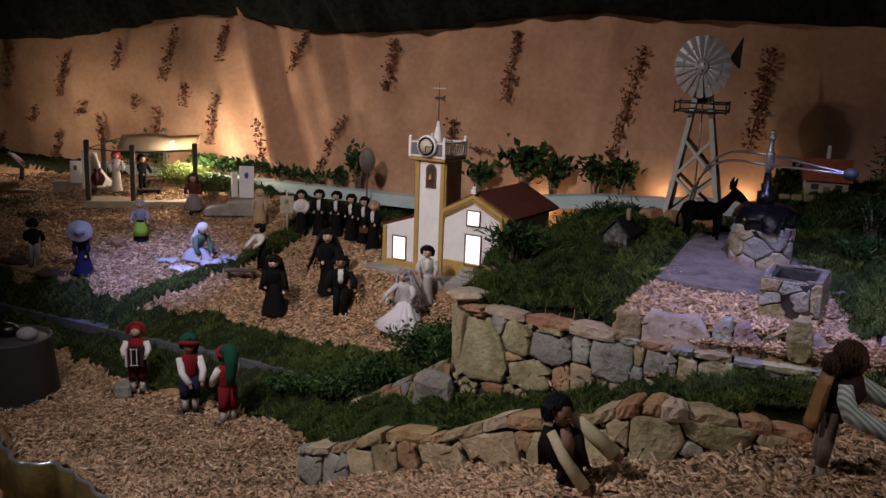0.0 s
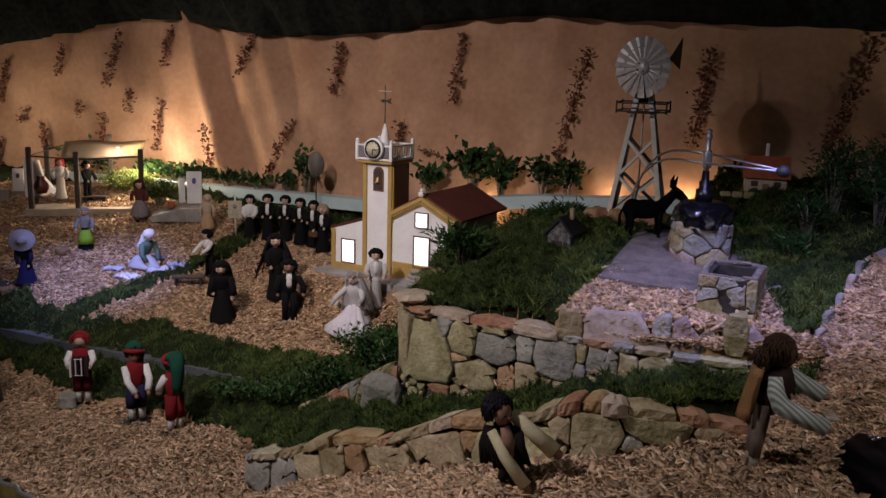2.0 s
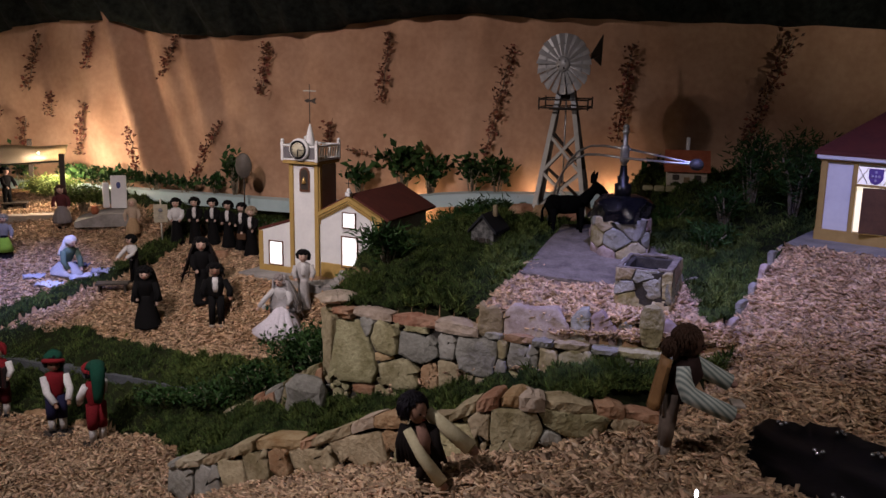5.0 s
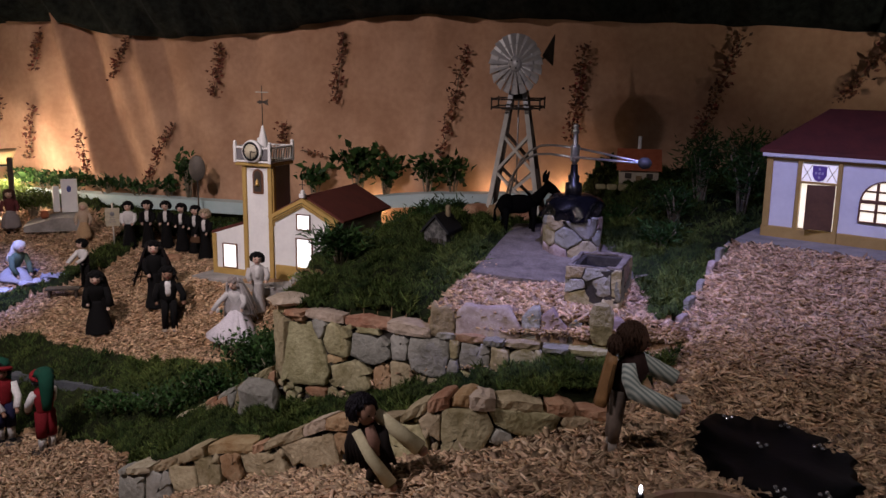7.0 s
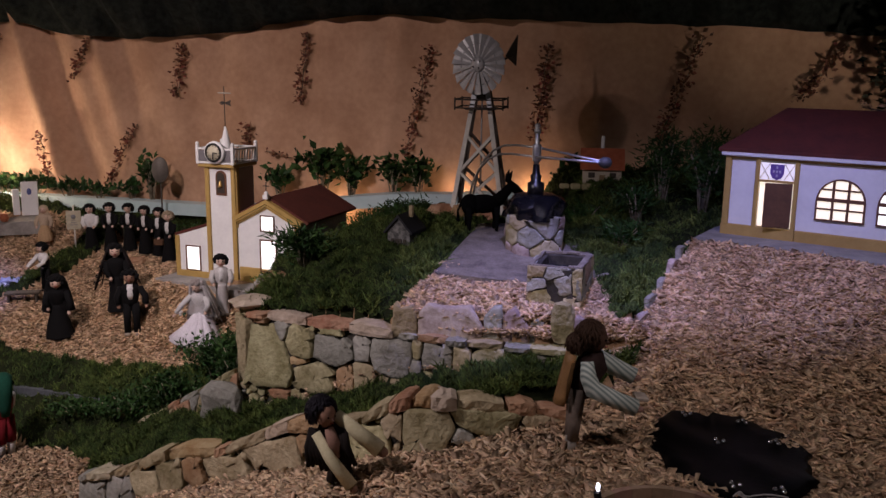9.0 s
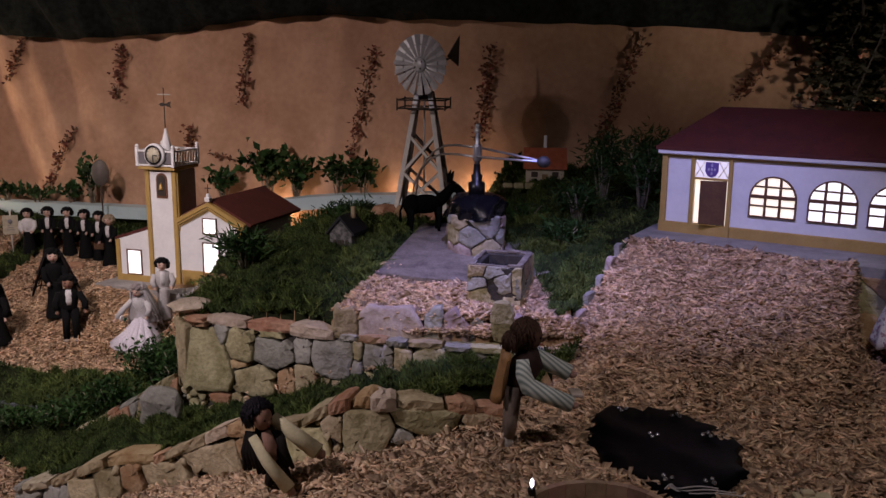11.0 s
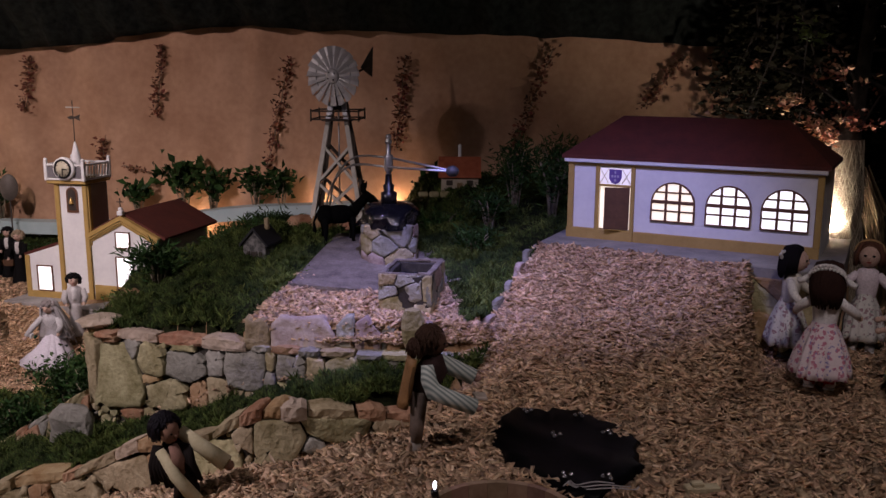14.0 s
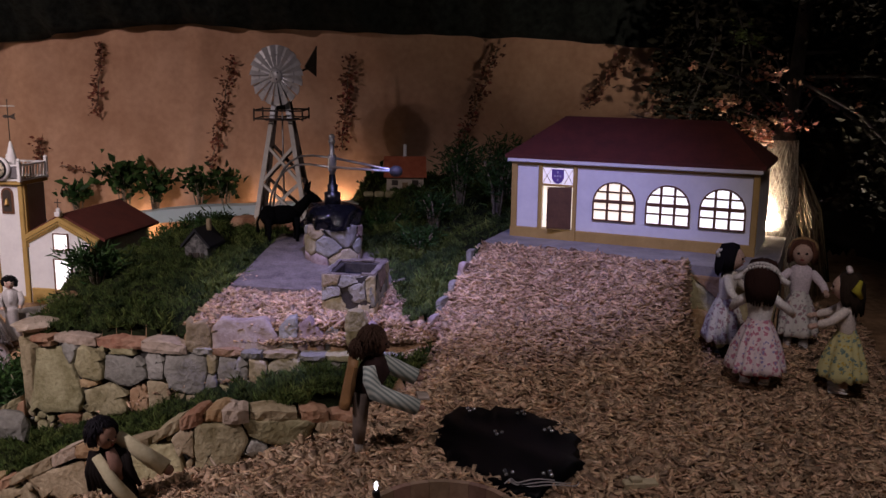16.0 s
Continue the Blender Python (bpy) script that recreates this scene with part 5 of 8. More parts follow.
def boulder(name, at, size, material, label, r, yaw=0, category="stone", group=""):
    g = Geo()
    n, k = 9, 6
    verts, faces = [], []
    for j in range(k + 1):
        th = math.pi * j / k
        for i in range(n):
            a = 2 * math.pi * i / n
            q = 1 + r.uniform(-0.13, 0.13)
            sx = math.copysign(abs(math.cos(a)) ** 0.7, math.cos(a))
            sy = math.copysign(abs(math.sin(a)) ** 0.7, math.sin(a))
            verts.append((size[0] / 2 * sx * math.sin(th) ** 0.6 * q, size[1] / 2 * sy * math.sin(th) ** 0.6 * q, size[2] / 2 * (1 - math.cos(th))))
    for j in range(k):
        for i in range(n):
            faces.append([j * n + i, j * n + (i + 1) % n, (j + 1) * n + (i + 1) % n, (j + 1) * n + i])
    g.add(verts, faces, material)
    ob = part(name, g, None, "", pose(at[0], at[1], at[2] - 0.012, 0, 0, yaw))
    return tagged(ob, label, category, group)


rk = random.Random(3)
boulder("standing_stone", (1.178, 2.60, 0.195), (0.078, 0.055, 0.15), M_STONE, "upright rough stone at the terrace edge", rk, -17)


def kerb_slab(x, y, w, h, yaw, lean, material, r):
    """Thin flat stone set on edge, with a broken outline and worn arrises."""
    out = [(-w / 2, -0.04), (w / 2, -0.04), (w / 2 * r.uniform(0.9, 1.0), h * r.uniform(0.45, 0.75)), (w * r.uniform(0.2, 0.34), h * r.uniform(0.85, 1.0)), (-w * r.uniform(0.0, 0.2), h), (-w * r.uniform(0.36, 0.46), h * r.uniform(0.6, 0.9))]
    g, verts, n = Geo(), [], 6
    for q, d in ((0.94, -0.010), (1.0, -0.006), (1.0, 0.006), (0.93, 0.010)):
        verts += [(a * q, d + 0.004 * math.sin(30 * a + d * 90), b * q + r.uniform(-0.001, 0.001)) for a, b in out]
    faces = [[k * n + i, k * n + (i + 1) % n, k * n + n + (i + 1) % n, k * n + n + i] for k in range(3) for i in range(n)]
    g.add(verts, faces + [list(range(n))[::-1], [3 * n + i for i in range(n)]], material)
    ob = part("kerb_stone", g, None, "", pose(x, y, float(front(x, y)) - 0.004, lean, 0, yaw))
    return tagged(ob, "slim grey stone set on edge along the chip ramp", "stone", "ramp kerb stones")


for k, (x, y) in enumerate(((1.41, 2.605), (1.472, 2.675), (1.535, 2.765), (1.60, 2.85), (1.66, 2.925), (1.725, 3.005))):
    kerb_slab(x, y, rk.uniform(0.10, 0.135), rk.uniform(0.024, 0.046), 49 + rk.uniform(-7, 7), rk.uniform(-16, 4), (M_STONE_GREY, M_STONE_PINK, M_STONE_GREY)[k % 3], rk)
boulder("blue_grey_stone", (0.0, 3.12, -0.29), (0.20, 0.10, 0.20), M_STONE_GREY, "large blue-grey corner stone leaning on the wall", rk, -30)
boulder("corner_capstone", (0.115, 3.17, 0.188), (0.16, 0.14, 0.04), M_STONE_PALE, "flat tan slab on the wall corner", rk, 20)
for x, y in ((0.14, 3.42), (0.17, 3.62), (0.19, 3.85)):
    boulder("edge_stone", (x, y, float(ground_z(x + 0.05, y))), (0.09, 0.17, 0.03), M_STONE_WARM, "tan stone along the mound edge", rk, 5, group="mound edge stones")
for x, y, s in ((-0.93, 5.30, 0.10), (-0.80, 5.25, 0.12), (-0.70, 5.2, 0.09), (1.25, 3.95, 0.09), (1.06, 4.06, 0.15), (1.16, 4.13, 0.12), (0.98, 4.05, 0.08), (1.22, 4.22, 0.16)):
    boulder("field_stone", (x, y, float(ground_z(x, y))), (s, s * 0.8, s * 0.5), M_STONE_WARM, "rounded tan field stone", rk, 30 * s, group="field stones")

for x, y, w, h in ((0.86, 4.27, 0.12, 0.12), (0.95, 4.24, 0.17, 0.145), (1.04, 4.20, 0.12, 0.11)):
    boulder("field_stone", (x, y, float(ground_z(x, y))), (w, w * 0.7, h), M_STONE_WARM, "brown stone propping the windmill's foot", rk, 25, group="windmill foot stones")


# ---- small houses ----
M_HUT = mat("mossy_hut_stone", (0.03, 0.03, 0.028), (0.26, 0.25, 0.23), 45, 0.95, 0.8)


def stone_hut():
    t = thing("stone_hut", pose(0.72, 3.56, 0.312, 0, 0, -28), "tiny dark stone hut with steep roof", "hut")
    w, d, h = 0.10, 0.13, 0.085
    part("wall", Geo().prism([(-w / 2, 0), (w / 2, 0), (w / 2, h), (0, h + 0.055), (-w / 2, h)], d, M_HUT, pose(0, -d / 2, 0)), t)
    for s in (-1, 1):
        poly = [(0, h + 0.058), (s * (w / 2 + 0.014), h - 0.012), (s * (w / 2 + 0.014), h), (0, h + 0.072)]
        part("roof_slope", Geo().prism(poly[::s], d + 0.02, flat("dark_slate", (0.014, 0.014, 0.017), 0.8), pose(0, -d / 2 - 0.01, 0)), t, "dark slate slope")
    part("chimney", Geo().box((0.02, 0.02, h + 0.075), (0.018, 0.018, 0.05), M_STONE), t)
    part("doorway", Geo().box((0.0, -d / 2 - 0.002, 0.028), (0.028, 0.006, 0.052), M_DARKWOOD), t)
    part("window_opening", Geo().box((-0.026, -d / 2 - 0.002, 0.045), (0.014, 0.006, 0.018), M_DARKWOOD), t)
    part("window_opening", Geo().box((0.028, -d / 2 - 0.002, 0.045), (0.014, 0.006, 0.018), M_DARKWOOD), t)
    return t


stone_hut()


def far_house():
    t = thing("cottage", pose(1.83, 4.48, 0.465, 0, 0, -14), "small cream cottage with terracotta roof", "house")
    W, D, h = 0.20, 0.16, 0.10
    part("wall", Geo().prism([(-D / 2, 0), (D / 2, 0), (D / 2, h), (0, h + 0.075), (-D / 2, h)], W, mat("cream_render", (0.42, 0.36, 0.27), (0.52, 0.46, 0.36), 12, 0.85, 0.3), pose(-W / 2, 0, 0, 0, 0, -90)), t)
    for s in (-1, 1):
        poly = [(0, h + 0.076), (s * (D / 2 + 0.02), h - 0.016), (s * (D / 2 + 0.02), h - 0.006), (0, h + 0.090)]
        part("roof_slope", Geo().prism(poly[::s], W + 0.03, M_ROOF_RED, pose(-W / 2 - 0.015, 0, 0, 0, 0, -90)), t, "terracotta tiled slope")
    part("chimney", Geo().box((0.0, 0.01, h + 0.12), (0.018, 0.018, 0.07), M_WHITE), t)
    for x in (-0.055, 0.055):
        part("window", Geo().box((x, -D / 2 - 0.001, 0.055), (0.034, 0.006, 0.028), M_DARKWOOD), t)
    part("door", Geo().box((0, -D / 2 - 0.001, 0.028), (0.030, 0.006, 0.056), M_WOOD), t)
    return t


far_house()
g = Geo()
for i in range(8):
    g.box((1.60 + i * 0.055, 4.36 - i * 0.015, 0.47), (0.05, 0.03, 0.025 + 0.004 * (i % 3)), M_STONE, bevel=0.006)
tagged(part("garden_wall", g), "low pale stone wall before the cottage", "garden wall")


# ---- figures: each one plain mesh ----
CLOTHS = {}


def cl(c, rough=0.9):
    if c not in CLOTHS:
        m = mat("cloth_dye", tuple(v * 0.82 for v in c), tuple(min(1, v * 1.15) for v in c), 60, rough, 0.4, fine=8, dist=0.001)
        m.node_tree.nodes["Principled BSDF"].inputs["Specular IOR Level"].default_value = 0.15
        CLOTHS[c] = m
    return CLOTHS[c]


CRIMSON = (0.19, 0.014, 0.018)
SKIN, SKIN_DARK = (0.54, 0.38, 0.30), (0.26, 0.15, 0.10)
BLACK, WHITE, GREY, NAVY, RED, GREEN, BROWN, BEIGE = (0.005, 0.0048, 0.0052), (0.62, 0.61, 0.60), (0.22, 0.22, 0.23), (0.018, 0.018, 0.05), (0.30, 0.02, 0.022), (0.010, 0.055, 0.034), (0.09, 0.05, 0.028), (0.42, 0.33, 0.24)


M_TULLE = mat("white_tulle", (0.44, 0.42, 0.42), (0.56, 0.54, 0.54), 50, 0.9, 0.4, dist=0.001)
M_TULLE.node_tree.nodes["Principled BSDF"].inputs["Alpha"].default_value = 0.5


def floral(name, base, a, b):
    """Printed cotton: small blots of two dyes on a pale ground."""
    m = mat(name, tuple(v * 0.9 for v in base), base, 40, 0.9, 0.2, dist=0.001)
    t, n = m.node_tree, m.node_tree.nodes
    bs = n["Principled BSDF"]
    src = bs.inputs["Base Color"].links[0].from_socket
    co = [x for x in n if x.type == "TEX_COORD"][0]
    wob = n.new("ShaderNodeTexNoise")
    wob.inputs["Scale"].default_value = 38
    t.links.new(co.outputs["Object"], wob.inputs["Vector"])
    warp = n.new("ShaderNodeVectorMath")
    warp.operation = "MULTIPLY_ADD"
    warp.inputs[1].default_value = (0.055, 0.055, 0.055)
    t.links.new(wob.outputs["Color"], warp.inputs[0])
    t.links.new(co.outputs["Object"], warp.inputs[2])
    for c, sc, th in ((a, 21, 0.36), (b, 27, 0.27)):
        v = n.new("ShaderNodeTexVoronoi")
        v.inputs["Scale"].default_value = sc
        t.links.new(warp.outputs[0], v.inputs["Vector"])
        lt = n.new("ShaderNodeMath")
        lt.operation = "LESS_THAN"
        lt.inputs[1].default_value = th
        t.links.new(v.outputs["Distance"], lt.inputs[0])
        mx = n.new("ShaderNodeMix")
        mx.data_type = "RGBA"
        mx.inputs[7].default_value = (*c, 1)
        t.links.new(lt.outputs[0], mx.inputs[0])
        t.links.new(src, mx.inputs[6])
        src = mx.outputs[2]
    t.links.new(src, bs.inputs["Base Color"])
    return m


def striped(name, a, b, scale):
    m = mat(name, a, tuple(v * 1.1 for v in a), 40, 0.9, 0.2, dist=0.001)
    t, n = m.node_tree, m.node_tree.nodes
    bs = n["Principled BSDF"]
    src = bs.inputs["Base Color"].links[0].from_socket
    co = [x for x in n if x.type == "TEX_COORD"][0]
    w = n.new("ShaderNodeTexWave")
    w.inputs["Scale"].default_value = scale
    w.bands_direction = "DIAGONAL"
    t.links.new(co.outputs["Object"], w.inputs["Vector"])
    mx = n.new("ShaderNodeMix")
    mx.data_type = "RGBA"
    mx.inputs[7].default_value = (*b, 1)
    t.links.new(w.outputs["Fac"], mx.inputs[0])
    t.links.new(src, mx.inputs[6])
    t.links.new(mx.outputs[2], bs.inputs["Base Color"])
    return m


def doll(name, label, x, y, h, yaw=0, lower="trousers", top=BLACK, bottom=BLACK, hair=BLACK, skin=SKIN, sleeves=None, shirt=None, arms=((0.13, -0.06, 0.48), (-0.13, -0.06, 0.48)), bend=0, hat="", hat_col=RED, veil=None, veil_w=0.2, shoes=BLACK, long_hair=False, vest=None, z=None, extra=None, socks=None, wide=0.17, girth=1.2, puff=1.0, hat_tilt=10, cuff=1.0, lace=None):
    g = Geo()
    mt = lambda c: c if isinstance(c, bpy.types.Material) else cl(c)
    up = Matrix.Translation((0, 0, 0.47)) @ pose(0, 0, 0, bend) @ Matrix.Translation((0, 0, -0.47))
    if lower == "trousers":
        for s in (-1, 1):
            leg = [(s * 0.052, -0.004, 0.03), (s * 0.050, 0, 0.25), (s * 0.042, 0, 0.49)]
            if socks is not None:
                g.tube([leg[0], (s * 0.052, 0, 0.14), (s * 0.052, 0, 0.21)], [0.034, 0.038, 0.041], mt(socks))
                g.tube([(s * 0.051, 0, 0.19), (s * 0.05, 0, 0.3), leg[2]], [0.052, 0.056, 0.062], mt(bottom))
            else:
                g.tube(leg, [0.036, 0.040, 0.052], mt(bottom))
            g.ball((s * 0.055, -0.022, 0.02), (0.036, 0.062, 0.024), mt(shoes), n=10, k=6)
    elif lower == "skirt":
        g.lathe([(wide * 0.90, 0.13), (wide * 0.98, 0.15), (wide, 0.20), (wide * 0.88, 0.32), (wide * 0.66, 0.42), (0.074, 0.485), (0.066, 0.52)], mt(bottom), n=54, wave=0.05, waves=13)
        for s in (-1, 1):
            g.tube([(s * 0.045, 0, 0.02), (s * 0.045, 0, 0.16)], 0.026, mt(socks or skin))
            g.ball((s * 0.048, -0.022, 0.02), (0.034, 0.058, 0.026), mt(shoes), n=10, k=6)
    elif lower == "gown":
        g.lathe([(wide, 0.0), (wide * 0.97, 0.03), (wide * 0.72, 0.25), (0.078, 0.46), (0.068, 0.52)], mt(bottom), n=26, wave=0.05, waves=7)
    elif lower == "kneel":
        g.lathe([(0.22, 0.28), (0.215, 0.32), (0.15, 0.42), (0.07, 0.5)], mt(bottom), n=22, squash=(0.9, 1.3), wave=0.07, waves=6)
    g.lathe([(0.066, 0.46), (0.080, 0.52), (0.096, 0.62), (0.108, 0.70), (0.086, 0.765), (0.036, 0.795)], mt(top), up, 16, (1.0, 0.70))
    if shirt is not None:
        g.lathe([(0.030, 0.56), (0.045, 0.62), (0.050, 0.72), (0.03, 0.785)], mt(shirt), up @ Matrix.Translation((0, -0.040, 0)), 12, (1, 0.8))
    if vest is not None:
        g.lathe([(0.084, 0.50), (0.094, 0.56), (0.103, 0.66), (0.098, 0.73)], mt(vest), up @ Matrix.Translation((0, 0.006, 0)), 16, (1.0, 0.74))
    g.tube([(0, 0, 0.775), (0, 0, 0.83)], 0.030, mt(skin), up)
    g.ball((0, -0.008, 0.882), (0.066, 0.070, 0.080), mt(skin), up, 14, 10)
    if hair is not None:
        n, low = 46, (-0.85 if long_hair else -0.62)
        for k in range(n):
            dz = 1 - 2 * (k + 0.5) / n
            a = k * 2.39996
            q = math.sqrt(1 - dz * dz)
            dx, dy = q * math.cos(a), q * math.sin(a)
            if dz < low or (dy < -0.42 and dz < 0.50) or hat == 'scarf':
                continue
            rr = 0.034 * puff * (0.85 + 0.3 * ((k * 7) % 5) / 5)
            g.ball((dx * 0.076, 0.010 + dy * 0.078, 0.893 + dz * 0.086), rr, mt(hair), up, 7, 5)
        if long_hair:
            for k in range(12):
                a = math.pi * (k + 0.5) / 12
                g.tube([(0.078 * math.cos(a), 0.012 + 0.075 * math.sin(a), 0.90), (0.094 * math.cos(a), 0.016 + 0.088 * math.sin(a), 0.80), (0.088 * math.cos(a), 0.02 + 0.082 * math.sin(a), 0.69)], [0.026, 0.026, 0.012], mt(hair), up, 6)
    if hair is not None:
        g.ball((-0.026, -0.074, 0.895), (0.010, 0.006, 0.009), mt(BLACK), up, 6, 4)
        g.ball((0.026, -0.074, 0.895), (0.010, 0.006, 0.009), mt(BLACK), up, 6, 4)
        g.ball((0, -0.081, 0.876), (0.009, 0.009, 0.011), mt(skin), up, 6, 4)
        g.ball((0, -0.076, 0.848), (0.017, 0.006, 0.005), mt((0.30, 0.05, 0.05)), up, 6, 4)
    sl = mt(sleeves if sleeves is not None else top)
    for s, a in zip((1, -1), arms):
        sh = Vector((s * 0.098, 0, 0.735))
        ha = Vector(a)
        el = (sh + ha) / 2 + Vector((s * 0.030, 0.012, -0.012))
        g.tube([sh, el, sh + (ha - sh) * 0.88], [0.040, 0.038 * cuff, 0.036 * cuff], sl, up)
        g.tube([sh + (ha - sh) * 0.86, ha], [0.019, 0.017], mt(skin), up, 6)
        g.ball(tuple(ha), (0.022, 0.024, 0.026), mt(skin), up, 8, 6)
    if hat == "hood":
        g.ball((0, 0.026, 0.905), (0.096, 0.092, 0.096), mt(hat_col), up, 16, 10)
        g.tube([(0.094 * math.cos(q), -0.030 - 0.012 * math.cos(2 * q), 0.895 + 0.098 * math.sin(q)) for q in [-0.5 + 0.29 * i for i in range(15)]], 0.015, mt(hat_col), up, 8)
    elif hat == "cap_long":
        g.tube([(0.086 * math.cos(q), -0.010 + 0.082 * math.sin(q), 0.925 + 0.030 * math.sin(q + 3.6)) for q in [2 * math.pi * i / 20 for i in range(21)]], 0.027, mt(CRIMSON), up, 8)
        g.ball((0.0, 0.030, 0.962), (0.092, 0.090, 0.066), mt(hat_col), up, 14, 9)
        g.tube([(0, 0.05, 0.99), (0.03, 0.11, 0.95), (0.045, 0.135, 0.82), (0.05, 0.13, 0.66), (0.055, 0.125, 0.56)], [0.062, 0.074, 0.066, 0.052, 0.038], mt(hat_col), up, 10)
    elif hat == "straw":
        g.lathe([(0.215, 0.925), (0.220, 0.930), (0.205, 0.938), (0.085, 0.952), (0.074, 0.99), (0.05, 1.012), (0.01, 1.02)], mt(hat_col), up @ Matrix.Translation((0, 0, 0.93)) @ pose(0, 0, 0, hat_tilt) @ Matrix.Translation((0, 0, -0.93)), 30)
    elif hat == "scarf":
        g.ball((0, 0.022, 0.90), (0.092, 0.088, 0.098), mt(hat_col), up)
        g.lathe([(0.13, 0.62), (0.12, 0.68), (0.092, 0.80), (0.085, 0.9)], mt(hat_col), up @ Matrix.Translation((0, 0.045, 0)), 16, (1, 0.6), wave=0.06)
    if lace is not None:
        rl = random.Random(len(name))
        for k in range(27):
            a = math.pi * (-0.12 + 1.24 * k / 26)
            w = veil_w * rl.uniform(0.85, 1.12)
            end = rl.uniform(0.30, 0.46)
            pts = [(0.05 * math.cos(a), 0.01 + 0.05 * math.sin(a), 0.975), (0.098 * math.cos(a), 0.015 + 0.09 * math.sin(a), 0.89), (0.6 * w * math.cos(a + rl.uniform(-0.05, 0.05)), 0.02 + 0.45 * w * math.sin(a), 0.72), (w * math.cos(a + rl.uniform(-0.08, 0.08)), 0.02 + 0.62 * w * math.sin(a), end)]
            g.tube(pts, [0.012, 0.016, 0.013, 0.009], mt(lace), up, 4)
        for hem_z, q in ((0.80, 0.118), (0.66, 0.72 * veil_w), (0.52, 0.9 * veil_w), (0.42, veil_w)):
            g.tube([(q * math.cos(a), 0.02 + 0.62 * q * math.sin(a), hem_z + 0.012 * math.sin(9 * a)) for a in [math.pi * (-0.12 + 1.24 * i / 20) for i in range(21)]], 0.008, mt(lace), up, 4)
    if veil is not None:
        g.lathe([(veil_w, 0.40), (veil_w * 0.96, 0.44), (veil_w * 0.8, 0.66), (0.118, 0.85), (0.092, 0.95), (0.045, 1.0), (0.01, 1.01)], mt(veil), up @ Matrix.Translation((0, 0.055, 0)), 22, (1, 0.62), wave=0.06, waves=9)
    if extra is not None:
        extra(g, up, mt)
    zz = float(ground_z(x, y)) + 0.004 if z is None else z
    base = Matrix.Translation((x, y, zz)) @ pose(0, 0, 0, 0, 0, yaw) @ Matrix.Diagonal((h * girth, h * girth, h, 1))
    if lower == "kneel":
        base = base @ Matrix.Translation((0, 0, -0.275))
    ob = part(name, g, None, "", base)
    return tagged(ob, label, "doll")


def accordion(g, up, mt):
    for k in range(7):
        g.box((0.066 - k * 0.021, -0.115, 0.57), (0.015, 0.07, 0.25), cl(BLACK if k % 2 else (0.05, 0.02, 0.02)), up, 0.004)
    g.box((0.088, -0.115, 0.57), (0.022, 0.085, 0.27), cl((0.03, 0.02, 0.02)), up, 0.006)
    g.box((-0.086, -0.115, 0.57), (0.022, 0.085, 0.27), cl(WHITE), up, 0.006)
    for z in (0.46, 0.68):
        g.box((0, -0.156, z), (0.09, 0.004, 0.010), cl(WHITE), up, 0.001)
    for xx in (-0.03, 0.03):
        g.box((xx, -0.156, 0.58), (0.010, 0.004, 0.23), cl(WHITE), up, 0.001)


doll("doll_accordionist", "doll in red waistcoat playing an accordion", -1.514, 3.832, 0.362, 12, hat_col=CRIMSON, top=CRIMSON, sleeves=WHITE, bottom=(0.10, 0.015, 0.02), socks=WHITE, hat="hood", arms=((0.11, -0.12, 0.55), (-0.11, -0.12, 0.56)), extra=accordion, hair=None, skin=(0.40, 0.30, 0.22))
doll("doll_dancer", "dancing doll in red waistcoat and green stocking cap", -1.186, 3.655, 0.365, 28, top=CRIMSON, sleeves=WHITE, bottom=NAVY, socks=WHITE, hat="cap_long", hat_col=GREEN, arms=((0.10, -0.20, 0.44), (-0.02, -0.22, 0.42)), skin=SKIN_DARK)
doll("doll_dancer", "dancing doll in red suit with long green cap", -0.971, 3.548, 0.370, -128, top=CRIMSON, sleeves=WHITE, bottom=(0.16, 0.012, 0.016), socks=WHITE, hat="cap_long", hat_col=GREEN, arms=((0.06, -0.20, 0.44), (-0.12, -0.20, 0.42)), skin=SKIN_DARK)
doll("doll_widow", "bent old-woman doll all in black", -1.007, 4.451, 0.33, 12, "gown", BLACK, BLACK, BLACK, wide=0.17, veil=BLACK, veil_w=0.19, girth=1.3, arms=((0.13, -0.14, 0.42), (-0.1, -0.08, 0.48)), bend=8)
doll("doll_lady", "black-dressed lady doll under a wide mantilla", -0.745, 4.60, 0.365, 12, "gown", BLACK, BLACK, BLACK, wide=0.13, lace=(0.016, 0.012, 0.012), veil_w=0.26, long_hair=True, skin=SKIN, arms=((0.10, -0.12, 0.5), (-0.06, -0.12, 0.5)))
doll("doll_groom", "doll in black suit with white shirt front", -0.632, 4.407, 0.345, 10, girth=1.3, top=BLACK, bottom=BLACK, shirt=WHITE, arms=((0.17, -0.10, 0.46), (-0.13, -0.05, 0.45)), skin=SKIN_DARK, shoes=(0.3, 0.25, 0.2))


def bouquet(g, up, mt):
    for k in range(7):
        a = math.radians(175 + 24 * k)
        g.tube([(0.05 * math.cos(a), 0.05 * math.sin(a), 0.46), (0.20 * math.cos(a), 0.20 * math.sin(a), 0.20), (0.36 * math.cos(a), 0.36 * math.sin(a), 0.02)], [0.03, 0.06, 0.085], mt((0.60, 0.57, 0.62)), None, 8)
    for k in range(9):
        g.ball((-0.17 + 0.03 * math.cos(k * 2.1), -0.17 + 0.02 * math.sin(k * 3.3), 0.50 + 0.022 * math.sin(k * 1.7)), 0.018, mt(WHITE if k % 3 else GREEN), up, 6, 4)


